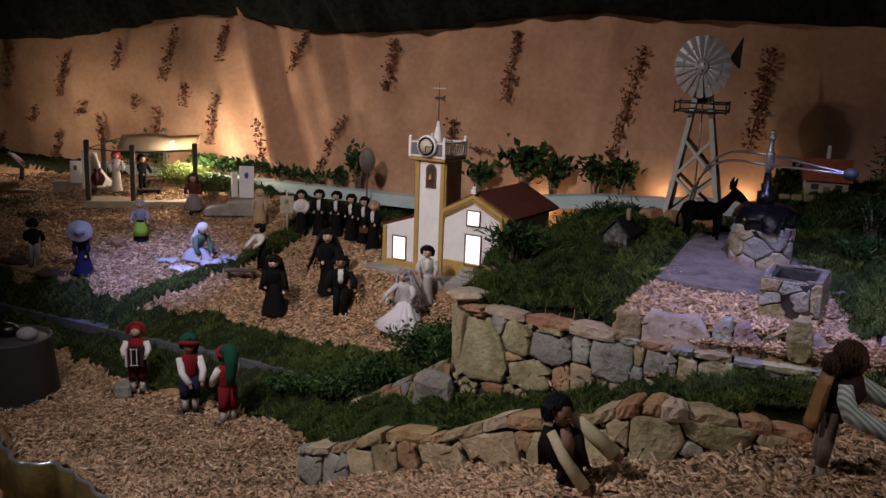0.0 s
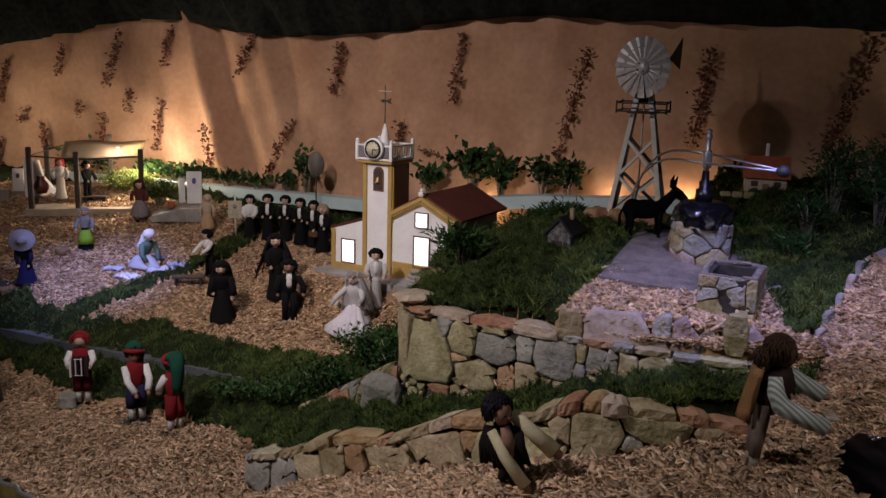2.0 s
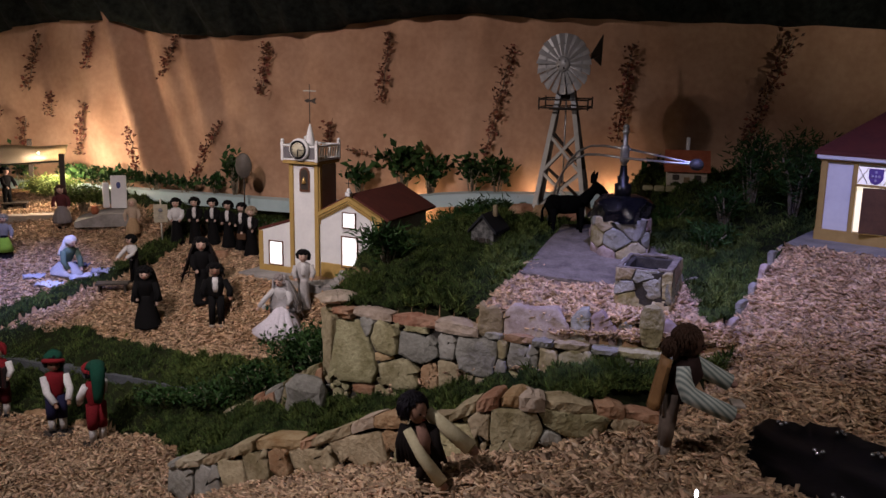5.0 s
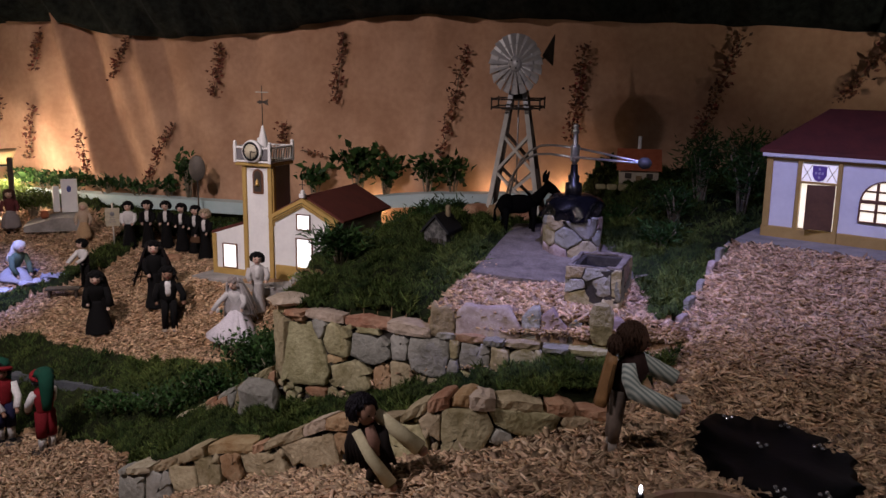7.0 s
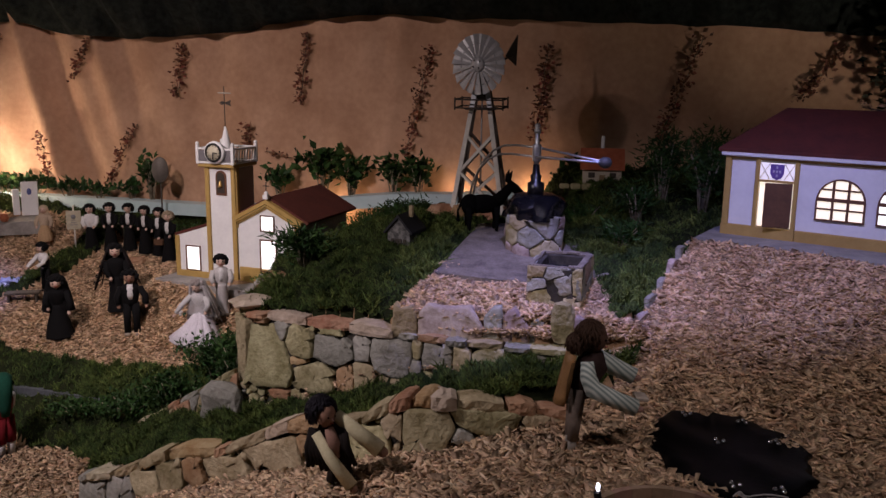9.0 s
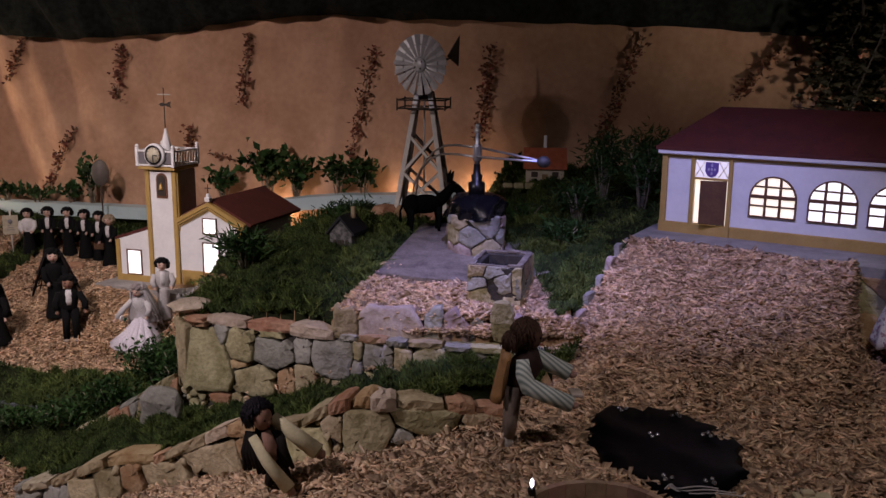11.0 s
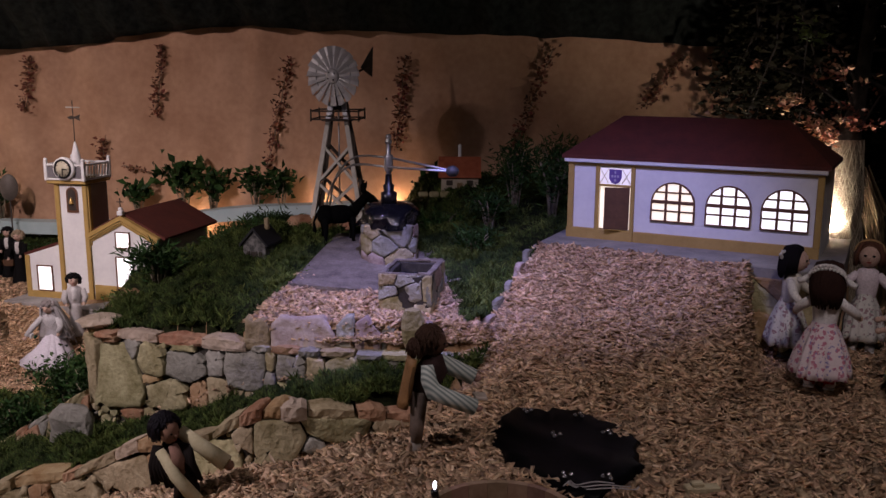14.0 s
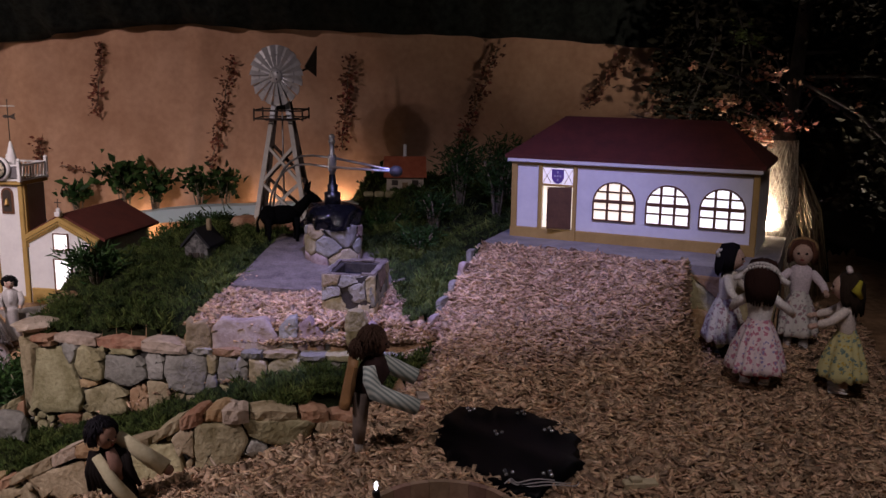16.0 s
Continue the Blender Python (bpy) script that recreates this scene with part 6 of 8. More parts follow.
doll("doll_bride", "bride doll in white lace gown and veil", -0.262, 4.29, 0.33, -22, "gown", (0.50, 0.49, 0.49), (0.60, 0.57, 0.62), (0.24, 0.21, 0.20), wide=0.26, veil=M_TULLE, veil_w=0.23, lace=(0.42, 0.40, 0.40), arms=((0.12, -0.1, 0.5), (-0.30, -0.16, 0.44)), bend=10, extra=bouquet)
doll("doll_groomsman", "black-haired doll in pale grey robe", -0.168, 4.37, 0.315, 8, "gown", (0.45, 0.43, 0.42), (0.40, 0.38, 0.37), BLACK, wide=0.11, shirt=WHITE, arms=((0.11, -0.10, 0.52), (-0.10, -0.1, 0.52)))
doll("doll_drummer", "doll in white shirt and dark waistcoat leaning forward", -1.215, 4.93, 0.285, -35, top=WHITE, vest=(0.02, 0.018, 0.03), sleeves=WHITE, bottom=BLACK, arms=((0.10, -0.24, 0.56), (-0.12, -0.26, 0.52)), bend=6)
doll("doll_washerwoman", "kneeling washerwoman doll with white headscarf", -1.64, 5.02, 0.345, 55, "kneel", (0.10, 0.15, 0.12), (0.38, 0.38, 0.42), BLACK, hat="scarf", hat_col=WHITE, arms=((0.10, -0.24, 0.46), (-0.10, -0.24, 0.46)), bend=22)


def apron(g, up, mt):
    g.lathe([(0.165, 0.16), (0.14, 0.3), (0.085, 0.47)], mt((0.20, 0.34, 0.03)), pose(0, -0.022, 0), 18, (0.92, 0.95))


doll("doll_old_woman", "grey-haired doll with lime-green apron", -2.076, 5.214, 0.275, 22, "gown", GREY, BLACK, (0.30, 0.29, 0.27), wide=0.15, extra=apron, arms=((0.13, -0.15, 0.5), (-0.16, -0.14, 0.5)), bend=6)
doll("doll_field_woman", "doll in blue dress under a grey straw hat", -2.243, 4.783, 0.29, 8, "gown", (0.010, 0.010, 0.03), (0.010, 0.010, 0.045), BLACK, wide=0.17, hat="straw", hat_col=(0.20, 0.19, 0.19), bend=16, hat_tilt=62, arms=((0.08, -0.14, 0.42), (-0.08, -0.14, 0.42)))
doll("doll_ploughman", "doll in black jacket and grey trousers holding a rope", -2.613, 4.903, 0.30, 200, top=BLACK, bottom=(0.20, 0.20, 0.20), arms=((0.13, -0.14, 0.5), (-0.13, -0.14, 0.5)))
doll("doll_server", "doll in white dress with red headscarf under the shelter", -2.575, 5.98, 0.29, 25, "gown", WHITE, (0.55, 0.50, 0.42), RED, hat="scarf", hat_col=RED, wide=0.12, arms=((0.12, -0.14, 0.5), (-0.12, -0.12, 0.5)))
doll("doll_drinker", "dark-clothed doll standing at the tavern table", -2.375, 5.96, 0.28, 60, top=BLACK, bottom=BLACK, arms=((0.10, -0.18, 0.5), (-0.10, -0.18, 0.5)))
doll("doll_peasant_woman", "doll in dark red bodice and grey skirt", -1.888, 5.642, 0.285, 10, "skirt", (0.10, 0.03, 0.03), (0.22, 0.20, 0.20), (0.05, 0.025, 0.02), arms=((0.13, -0.08, 0.48), (-0.13, -0.08, 0.48)), long_hair=True)
doll("doll_pilgrim", "doll in beige tunic and hood", -1.39, 5.50, 0.26, 8, "skirt", BEIGE, (0.40, 0.27, 0.15), (0.25, 0.15, 0.08), hat="scarf", hat_col=(0.45, 0.36, 0.26), arms=((0.13, -0.1, 0.48), (-0.13, -0.1, 0.48)), shoes=BROWN, wide=0.14)
doll("doll_bent_worker", "doll in grey shirt bending forward", -3.354, 6.109, 0.27, -70, top=GREY, bottom=(0.05, 0.05, 0.06), bend=48, arms=((0.09, -0.06, 0.36), (-0.09, -0.06, 0.36)))
for i, (x, y, hh) in enumerate(((-1.095, 5.43, 0.295), (-0.98, 5.435, 0.30), (-0.868, 5.437, 0.295), (-0.765, 5.40, 0.295), (-0.675, 5.37, 0.295))):
    d = doll("doll_choir_singer", "choir doll in black suit and white shirt" if i else "choir doll in plain white shirt", x, y, hh, 6 - 5 * i, "gown", BLACK if i else WHITE, BLACK, BLACK, wide=0.13, shirt=WHITE, arms=((0.07, -0.12, 0.52), (-0.07, -0.12, 0.52)))
    tagged(d, group="choir dolls")


def case(g, up, mt):
    g.box((-0.13, -0.10, 0.40), (0.16, 0.05, 0.12), mt(BROWN), None, 0.01)


tagged(doll("doll_choir_singer", "fair-haired choir doll in black coat carrying a case", -0.60, 5.28, 0.31, -14, "gown", BLACK, BLACK, (0.30, 0.24, 0.16), wide=0.13, shirt=WHITE, arms=((0.07, -0.12, 0.52), (-0.13, -0.1, 0.46)), extra=case), group="choir dolls")

STRIPES = striped("striped_sleeve", (0.60, 0.64, 0.58), (0.20, 0.26, 0.24), 32)


M_WOOD_ORANGE = mat("orange_leather", (0.20, 0.10, 0.03), (0.34, 0.18, 0.06), 20, 0.6, 0.3)
M_WOOD_PALE = mat("pale_cut_wood", (0.38, 0.33, 0.20), (0.56, 0.50, 0.32), 18, 0.8, 0.4)
M_PALE_SLEEVE = mat("pale_yellow_sleeve", (0.46, 0.41, 0.24), (0.64, 0.58, 0.37), 22, 0.95, 0.5, dist=0.002)


def shaggy_hair(g, c, radius, material, r, face, count=150, length=0.05, skip=0.35):
    """Loose strands over the skull; face is the way the head looks."""
    f = Vector(face).normalized()
    g.ball(tuple(Vector(c) - f * radius * 0.12), radius * 0.96, material, n=12, k=8)
    for k in range(count):
        dz = 1 - 1.55 * (k + 0.5) / count
        a = k * 2.39996
        q = math.sqrt(max(0, 1 - dz * dz))
        d = Vector((q * math.cos(a), q * math.sin(a), dz))
        if d.dot(f) > skip and dz < 0.62:
            continue
        p = Vector(c) + d * radius
        side = Vector((-d.y, d.x, 0)) * r.uniform(-0.5, 0.5)
        flat_ = (Vector((0, 0, -1)) - d * d.dot(Vector((0, 0, -1)))) * 0.9
        e = p + (d * r.uniform(-0.05, 0.22) + flat_ + Vector((0, 0, -0.25)) + side * 0.6) * length * r.uniform(0.6, 1.1)
        g.tube([p - d * 0.005, (p + e) / 2 + d * length * 0.07, e], [0.003, 0.0034, 0.0008], material, n=4)


def face_of(g, c, radius, face, skin):
    """Skull, nose, eyes and mouth looking along face."""
    f = Vector(face).normalized()
    w = Vector((-f.y, f.x, 0)).normalized()
    g.ball(c, (radius * 0.86, radius * 0.86, radius * 1.05), cl(skin), n=14, k=10)
    g.ball(tuple(Vector(c) + f * radius * 0.88 + Vector((0, 0, -0.08 * radius))), radius * 0.16, cl(skin), n=6, k=5)
    for sgn in (-1, 1):
        g.ball(tuple(Vector(c) + f * radius * 0.78 + w * sgn * radius * 0.34 + Vector((0, 0, 0.16 * radius))), (radius * 0.12, radius * 0.12, radius * 0.08), cl(BLACK), n=6, k=4)
    g.ball(tuple(Vector(c) + f * radius * 0.78 + Vector((0, 0, -0.42 * radius))), (radius * 0.2, radius * 0.12, radius * 0.06), cl((0.25, 0.07, 0.06)), n=6, k=4)


def shoe(g, at, way, L, material):
    a = math.degrees(math.atan2(way[1], way[0]))
    m = pose(at[0], at[1], at[2], 0, 0, a)
    g.ball((L * 0.30, 0, L * 0.17), (L * 0.62, L * 0.27, L * 0.20), material, m, 12, 8)
    g.box((L * 0.30, 0, L * 0.03), (L * 1.15, L * 0.46, L * 0.07), material, m, L * 0.03)


def bent_panel(g, back, z0, z1, rad, sweep, sgn, material):
    """Stiff leather panel curved round one side of the back; back gives its rear line by u."""
    verts = []
    for j in range(7):
        u = j / 6
        for i in range(6):
            v = i / 5
            a = math.pi * (0.98 - sweep * v)
            q = rad + 0.006 * u
            verts.append((back(u) + rad + q * math.cos(a), sgn * q * math.sin(a), z0 + (z1 - z0) * u - 0.008 * v * (1 - u)))
    n = len(verts)
    verts += [(x - 0.006, y + sgn * 0.003, z) for x, y, z in verts]
    faces = [[j * 6 + i, j * 6 + i + 1, j * 6 + 7 + i, j * 6 + 6 + i] for j in range(6) for i in range(5)]
    faces += [[n + q for q in f[::-1]] for f in faces]
    rim = [i for i in range(6)] + [6 * j + 5 for j in range(1, 7)] + [36 + i for i in range(4, -1, -1)] + [6 * j for j in range(5, 0, -1)]
    faces += [[rim[k], n + rim[k], n + rim[(k + 1) % len(rim)], rim[(k + 1) % len(rim)]] for k in range(len(rim))]
    g.add(verts, faces, material, True)


def woodcutter():
    """Stooping doll with wide pale sleeves, open dark waistcoat and knee breeches."""
    g, r = Geo(), random.Random(61)
    dark, vestc = cl((0.020, 0.013, 0.010)), cl((0.012, 0.009, 0.008))
    for x, y, z in ((0.000, 0.012, 0.0), (0.036, -0.020, 0.008)):
        g.tube([(x, y, z), (x + 0.002, y, z + 0.032)], [0.011, 0.013], cl((0.30, 0.22, 0.03)), n=8)
        g.tube([(x, y, z + 0.026), (x * 0.8 + 0.006, y, z + 0.055), (0.006 + x * 0.3, y * 0.4, 0.105)], [0.019, 0.022, 0.026], dark, n=10)
        shoe(g, (x, y, z), (0.9, -0.35, 0), 0.040, cl(BLACK))
    g.tube([(0.008, 0.0, 0.090), (0.004, -0.010, 0.130), (-0.006, -0.020, 0.170), (-0.010, -0.026, 0.205)], [0.034, 0.036, 0.038, 0.022], dark, n=14)
    g.tube([(0.022, -0.046, 0.128), (0.012, -0.058, 0.165), (-0.002, -0.052, 0.205)], [0.013, 0.019, 0.012], cl((0.26, 0.15, 0.11)), n=10)
    for a, b in (((-0.036, -0.030, 0.196), (-0.034, -0.036, 0.092)), ((0.024, -0.040, 0.205), (0.042, -0.046, 0.112))):
        a, b = Vector(a), Vector(b)
        for k in range(5):
            o = Vector((0.009 * (k - 2), -0.003 * k, 0))
            g.tube([a + o * 0.7, (a + b) / 2 + o + Vector((-0.006, -0.008, 0)), b + o * 1.4 + Vector((0, 0, r.uniform(-0.014, 0.014)))], [0.009, 0.011, 0.006], vestc, n=6)
    for sh, el, cu, r0, r1 in (((-0.036, -0.046, 0.188), (0.004, -0.078, 0.132), (0.060, -0.098, 0.066), 0.013, 0.018), ((0.014, -0.026, 0.232), (0.066, -0.044, 0.196), (0.132, -0.062, 0.150), 0.017, 0.023)):
        g.tube([sh, el, cu], [r0, (r0 + r1) / 2, r1], M_PALE_SLEEVE, n=12)
        way = (Vector(cu) - Vector(el)).normalized()
        g.tube([Vector(cu) - way * 0.01, Vector(cu) + way * 0.003], [r1 * 0.8, r1 * 0.7], cl((0.20, 0.15, 0.06)), n=10)
        g.ball(tuple(Vector(cu) + way * 0.008), r1 * 0.62, cl(SKIN_DARK), n=8, k=6)
    way = (0.70, -0.68, -0.2)
    g.tube([(-0.010, -0.026, 0.195), (-0.014, -0.036, 0.225)], 0.014, cl(SKIN_DARK), n=8)
    face_of(g, (-0.010, -0.046, 0.240), 0.030, way, SKIN_DARK)
    shaggy_hair(g, (-0.025, -0.030, 0.252), 0.035, cl((0.010, 0.008, 0.012), 0.6), r, way, 700, 0.025, 0.50)
    x, y = 0.434, 2.073
    return tagged(part("doll_woodcutter", g, None, "", pose(x, y, float(ground_z(x, y)) + 0.004, 0, 0, -5.5)), "dark-haired doll with wide pale sleeves and open waistcoat", "doll")


def porter():
    """Upright doll with brown hair, tan jerkin on the back and wide striped sleeves held forward."""
    g, r = Geo(), random.Random(62)
    trous, dark = cl((0.19, 0.15, 0.12)), cl((0.035, 0.020, 0.018))
    for y in (-0.016, 0.022):
        g.tube([(-0.004, y, 0.012), (-0.004, y, 0.055)], [0.011, 0.012], cl((0.32, 0.29, 0.25)), n=8)
        g.tube([(-0.004, y, 0.048), (0.0, y, 0.10), (0.006, y * 0.8, 0.19)], [0.015, 0.018, 0.023], trous, n=10)
        shoe(g, (0.002, y, 0.0), (1, -0.05, 0), 0.048, cl(BLACK))
    g.tube([(0.008, 0.002, 0.170), (0.022, 0.0, 0.210), (0.042, 0.0, 0.248), (0.044, 0.0, 0.285)], [0.032, 0.038, 0.042, 0.024], dark, n=14)
    for sgn in (-1, 1):
        bent_panel(g, lambda u: -0.020 - 0.024 * u, 0.288, 0.146, 0.030, 0.34, sgn, M_WOOD_ORANGE)
    g.tube([(-0.012, -0.030, 0.262), (-0.020, -0.033, 0.215), (-0.026, -0.034, 0.165)], [0.0035, 0.006, 0.003], cl((0.10, 0.055, 0.02)), n=6)
    near = [(0.022, -0.036, 0.268), (0.024, -0.048, 0.232), (0.036, -0.056, 0.202), (0.085, -0.060, 0.180), (0.146, -0.058, 0.154)]
    far = [(0.058, 0.036, 0.262), (0.076, 0.044, 0.248), (0.100, 0.046, 0.232), (0.130, 0.044, 0.218), (0.160, 0.040, 0.203)]
    for pts in (near, far):
        g.tube(pts, [0.016, 0.021, 0.024, 0.022, 0.0225], STRIPES, n=12)
        way = (Vector(pts[4]) - Vector(pts[3])).normalized()
        cu = Vector(pts[4])
        g.tube([cu - way * 0.012, cu + way * 0.002], [0.019, 0.017], cl((0.03, 0.025, 0.02)), n=10)
        g.ball(tuple(cu + way * 0.010), (0.013, 0.010, 0.009), cl((0.34, 0.20, 0.16)), n=8, k=6)
    g.box((0.158, -0.006, 0.176), (0.034, 0.05, 0.009), cl((0.42, 0.36, 0.30)), pose(0, 0, 0, 0, 4), 0.003)
    way = (0.92, -0.3, -0.25)
    g.tube([(0.042, 0.0, 0.278), (0.044, 0.0, 0.305)], 0.018, cl(SKIN_DARK), n=8)
    face_of(g, (0.046, -0.004, 0.322), 0.036, way, (0.10, 0.055, 0.038))
    hairc = cl((0.055, 0.030, 0.019), 0.7)
    shaggy_hair(g, (0.034, 0.002, 0.334), 0.033, hairc, r, way, 700, 0.030, 0.62)
    shaggy_hair(g, (0.0, -0.004, 0.312), 0.023, hairc, r, (1, 0, 0.3), 320, 0.024, 0.60)
    x, y = 1.0625, 1.984
    return tagged(part("doll_porter", g, None, "", pose(x, y, float(ground_z(x, y)) + 0.006, 0, 0, -5.5)), "brown-haired doll in tan jerkin with wide striped sleeves", "doll")


woodcutter()
porter()

FLORAL_PINK = floral("pink_floral_cotton", (0.80, 0.70, 0.72), (0.52, 0.20, 0.28), (0.30, 0.26, 0.48))
FLORAL_YELLOW = floral("yellow_floral_cotton", (0.58, 0.56, 0.26), (0.16, 0.24, 0.20), (0.50, 0.38, 0.06))
FLORAL_PALE = floral("pale_floral_cotton", (0.72, 0.71, 0.66), (0.36, 0.24, 0.26), (0.30, 0.32, 0.30))
BRIGHT = (0.80, 0.79, 0.78)


def girl(label, x, y, h, yaw, hem, top, bottom, hair, socks, shoes, hat, hat_col, arms, lean=0.0, locks=0.66):
    """Broad-headed girl doll: gathered skirt, blouse with puffed sleeves, long brushed hair."""
    g, r = Geo(), random.Random(int(x * 1000))
    mt = lambda c: c if isinstance(c, bpy.types.Material) else cl(c)
    up = Matrix.Translation((0, 0, 0.48)) @ pose(0, 0, 0, lean) @ Matrix.Translation((0, 0, -0.48))
    for s in (-1, 1):
        g.tube([(s * 0.070, 0, 0.03), (s * 0.066, 0, 0.09), (s * 0.06, 0, 0.20)], [0.040, 0.042, 0.046], mt(socks), n=10)
        g.ball((s * 0.072, -0.030, 0.036), (0.046, 0.080, 0.034), mt(shoes), n=12, k=7)
        g.box((s * 0.072, -0.030, 0.010), (0.078, 0.150, 0.018), mt(shoes), None, 0.006)
    n, verts, faces = 66, [], []
    prof = [(0.93, 0.115), (1.0, 0.120), (0.97, 0.17), (0.86, 0.27), (0.73, 0.36), (0.58, 0.44), (0.41, 0.505), (0.39, 0.53)]
    for q, z in prof:
        for i in range(n):
            a = 2 * math.pi * i / n
            deep = 0.09 * sst(0.52, 0.2, z) + 0.02
            k = hem * q * (1 + deep * math.sin(11 * a + 2 * math.sin(3 * a + x * 9)) + 0.03 * math.sin(5 * a + x * 30))
            verts.append((k * math.cos(a), k * math.sin(a), z + (0.010 * math.sin(11 * a + 1) if z < 0.13 else 0)))
    faces = [[j * n + i, j * n + (i + 1) % n, j * n + n + (i + 1) % n, j * n + n + i] for j in range(len(prof) - 1) for i in range(n)]
    g.add(verts, faces + [list(range(n))[::-1]], mt(bottom), True)
    g.lathe([(0.080, 0.49), (0.084, 0.52), (0.094, 0.60), (0.102, 0.67), (0.086, 0.735), (0.045, 0.765)], mt(top), up, 22, (1.0, 0.78), wave=0.02, waves=9)
    for s, ha in zip((1, -1), arms):
        sh, ha = Vector((s * 0.090, 0, 0.700)), Vector(ha)
        el = (sh + ha) / 2 + Vector((s * 0.035, 0.01, -0.02))
        g.tube([sh, sh.lerp(el, 0.5), el, el.lerp(ha, 0.55), el.lerp(ha, 0.66)], [0.034, 0.040, 0.036, 0.032, 0.022], mt(top), up, 12)
        g.tube([el.lerp(ha, 0.6), ha], [0.024, 0.020], cl(SKIN), up, 8)
        g.ball(tuple(ha), (0.026, 0.028, 0.026), cl(SKIN), up, 8, 6)
    g.tube([(0, 0, 0.74), (0, 0, 0.79)], 0.042, cl(SKIN), up)
    g.ball((0, -0.014, 0.868), (0.090, 0.094, 0.104), cl(SKIN), up, 18, 12)
    for s in (-1, 1):
        g.ball((s * 0.034, -0.100, 0.882), (0.014, 0.008, 0.012), cl(BLACK), up, 6, 4)
    g.ball((0, -0.110, 0.858), (0.011, 0.012, 0.012), cl(SKIN), up, 6, 4)
    g.ball((0, -0.098, 0.824), (0.022, 0.008, 0.006), cl((0.30, 0.05, 0.05)), up, 6, 4)
    hm = mt(hair)
    g.ball((0, 0.014, 0.882), (0.104, 0.100, 0.110), hm, up, 18, 12)
    for k in range(64):
        a = math.pi * (-0.16 + 1.32 * k / 63)
        c, s_ = math.cos(a), math.sin(a)
        end = locks + r.uniform(-0.02, 0.03) + (0.06 if s_ < 0.2 else 0)
        w = r.uniform(0.98, 1.05)
        g.tube([(0.012 * c, 0.012 + 0.012 * s_, 0.996), (0.085 * c, 0.012 + 0.080 * s_, 0.970), (0.112 * c * w, 0.012 + 0.106 * s_ * w, 0.880), (0.114 * c * w, 0.016 + 0.108 * s_, 0.780), (0.098 * c, 0.020 + 0.100 * s_, end)], [0.012, 0.015, 0.017, 0.017, 0.006], hm, up, 5)
    if hat == "lace":
        for row, (rad, z, tr_) in enumerate(((0.128, 0.950, 0.012), (0.142, 0.930, 0.010))):
            pts = [(rad * math.cos(q), 0.05 + 0.05 * math.sin(q), z - 0.075 + 0.105 * math.sin(q)) for q in [0.1 + 0.196 * i for i in range(16)]]
            g.tube(pts, tr_, mt(hat_col), up, 6)
            for q in pts[::1]:
                g.ball((q[0], q[1] + 0.006, q[2] - 0.006 * row), 0.014, mt(hat_col), up, 6, 4)
        for s in (-1, 1):
            g.tube([(s * 0.125, 0.055, 0.890), (s * 0.165, 0.075, 0.850), (s * 0.205, 0.085, 0.838)], [0.014, 0.026, 0.022], mt(hat_col), up, 7)
    elif hat == "flower":
        for k in range(6):
            a = 2 * math.pi * k / 6
            g.ball((-0.085 + 0.026 * math.cos(a), 0.085 - 0.020 * math.cos(a), 0.915 + 0.026 * math.sin(a)), (0.018, 0.016, 0.020), mt(hat_col), up, 7, 5)
    elif hat == "band":
        g.tube([(0.124 * math.cos(q), 0.004, 0.885 + 0.124 * math.sin(q)) for q in [0.15 + 0.284 * i for i in range(11)]], 0.014, mt(hat_col), up, 6)
    elif hat == "ribbon":
        g.tube([(0.10, 0.10, 0.80), (0.135, 0.06, 0.87), (0.10, 0.10, 0.94)], [0.016, 0.036, 0.014], mt((0.36, 0.33, 0.03)), up, 8)
        for s in (-1, 1):
            g.ball((s * 0.05, 0.02, 1.01), (0.05, 0.026, 0.024), mt(hat_col), up, 9, 6)
    base = Matrix.Translation((x, y, float(ground_z(x, y)) + 0.020)) @ pose(0, 0, 0, 0, 0, yaw) @ Matrix.Scale(h, 4)
    return tagged(part("doll_girl", g, None, "", base), label, "doll", "ring of girl dolls")


OPEN_ARMS = ((0.23, -0.17, 0.54), (-0.23, -0.17, 0.54))
girl("girl doll in white blouse and pink floral skirt", 2.358, 2.060, 0.405, 138, 0.215, BRIGHT, FLORAL_PINK, (0.030, 0.014, 0.011), RED, WHITE, "lace", WHITE, OPEN_ARMS)
girl("dark-haired girl doll with white flower and pale dress", 2.425, 2.338, 0.385, 42, 0.185, (0.76, 0.74, 0.66), FLORAL_PALE, (0.008, 0.007, 0.010), (0.40, 0.42, 0.30), (0.05, 0.05, 0.04), "flower", WHITE, OPEN_ARMS, 4, 0.72)
girl("brown-haired girl doll in light lilac blouse", 2.725, 2.335, 0.385, -40, 0.18, (0.74, 0.66, 0.70), FLORAL_PALE, (0.11, 0.05, 0.03), WHITE, WHITE, "band", (0.34, 0.22, 0.10), OPEN_ARMS, 0, 0.78)
girl("girl doll with yellow floral skirt and hair ribbon", 2.60, 1.95, 0.385, -128, 0.185, (0.70, 0.64, 0.58), FLORAL_YELLOW, (0.03, 0.02, 0.013), SKIN, WHITE, "ribbon", (0.70, 0.62, 0.60), ((0.13, -0.27, 0.57), (-0.15, -0.27, 0.59)), 5)
girl("girl doll in pale knitted dress", 2.72, 1.74, 0.40, -150, 0.19, (0.55, 0.52, 0.50), (0.55, 0.52, 0.50), (0.12, 0.08, 0.05), WHITE, WHITE, "", WHITE, OPEN_ARMS)


# ---- shelter, signs, loose things ----
def gz_at(x, y):
    return float(ground_z(x, y))


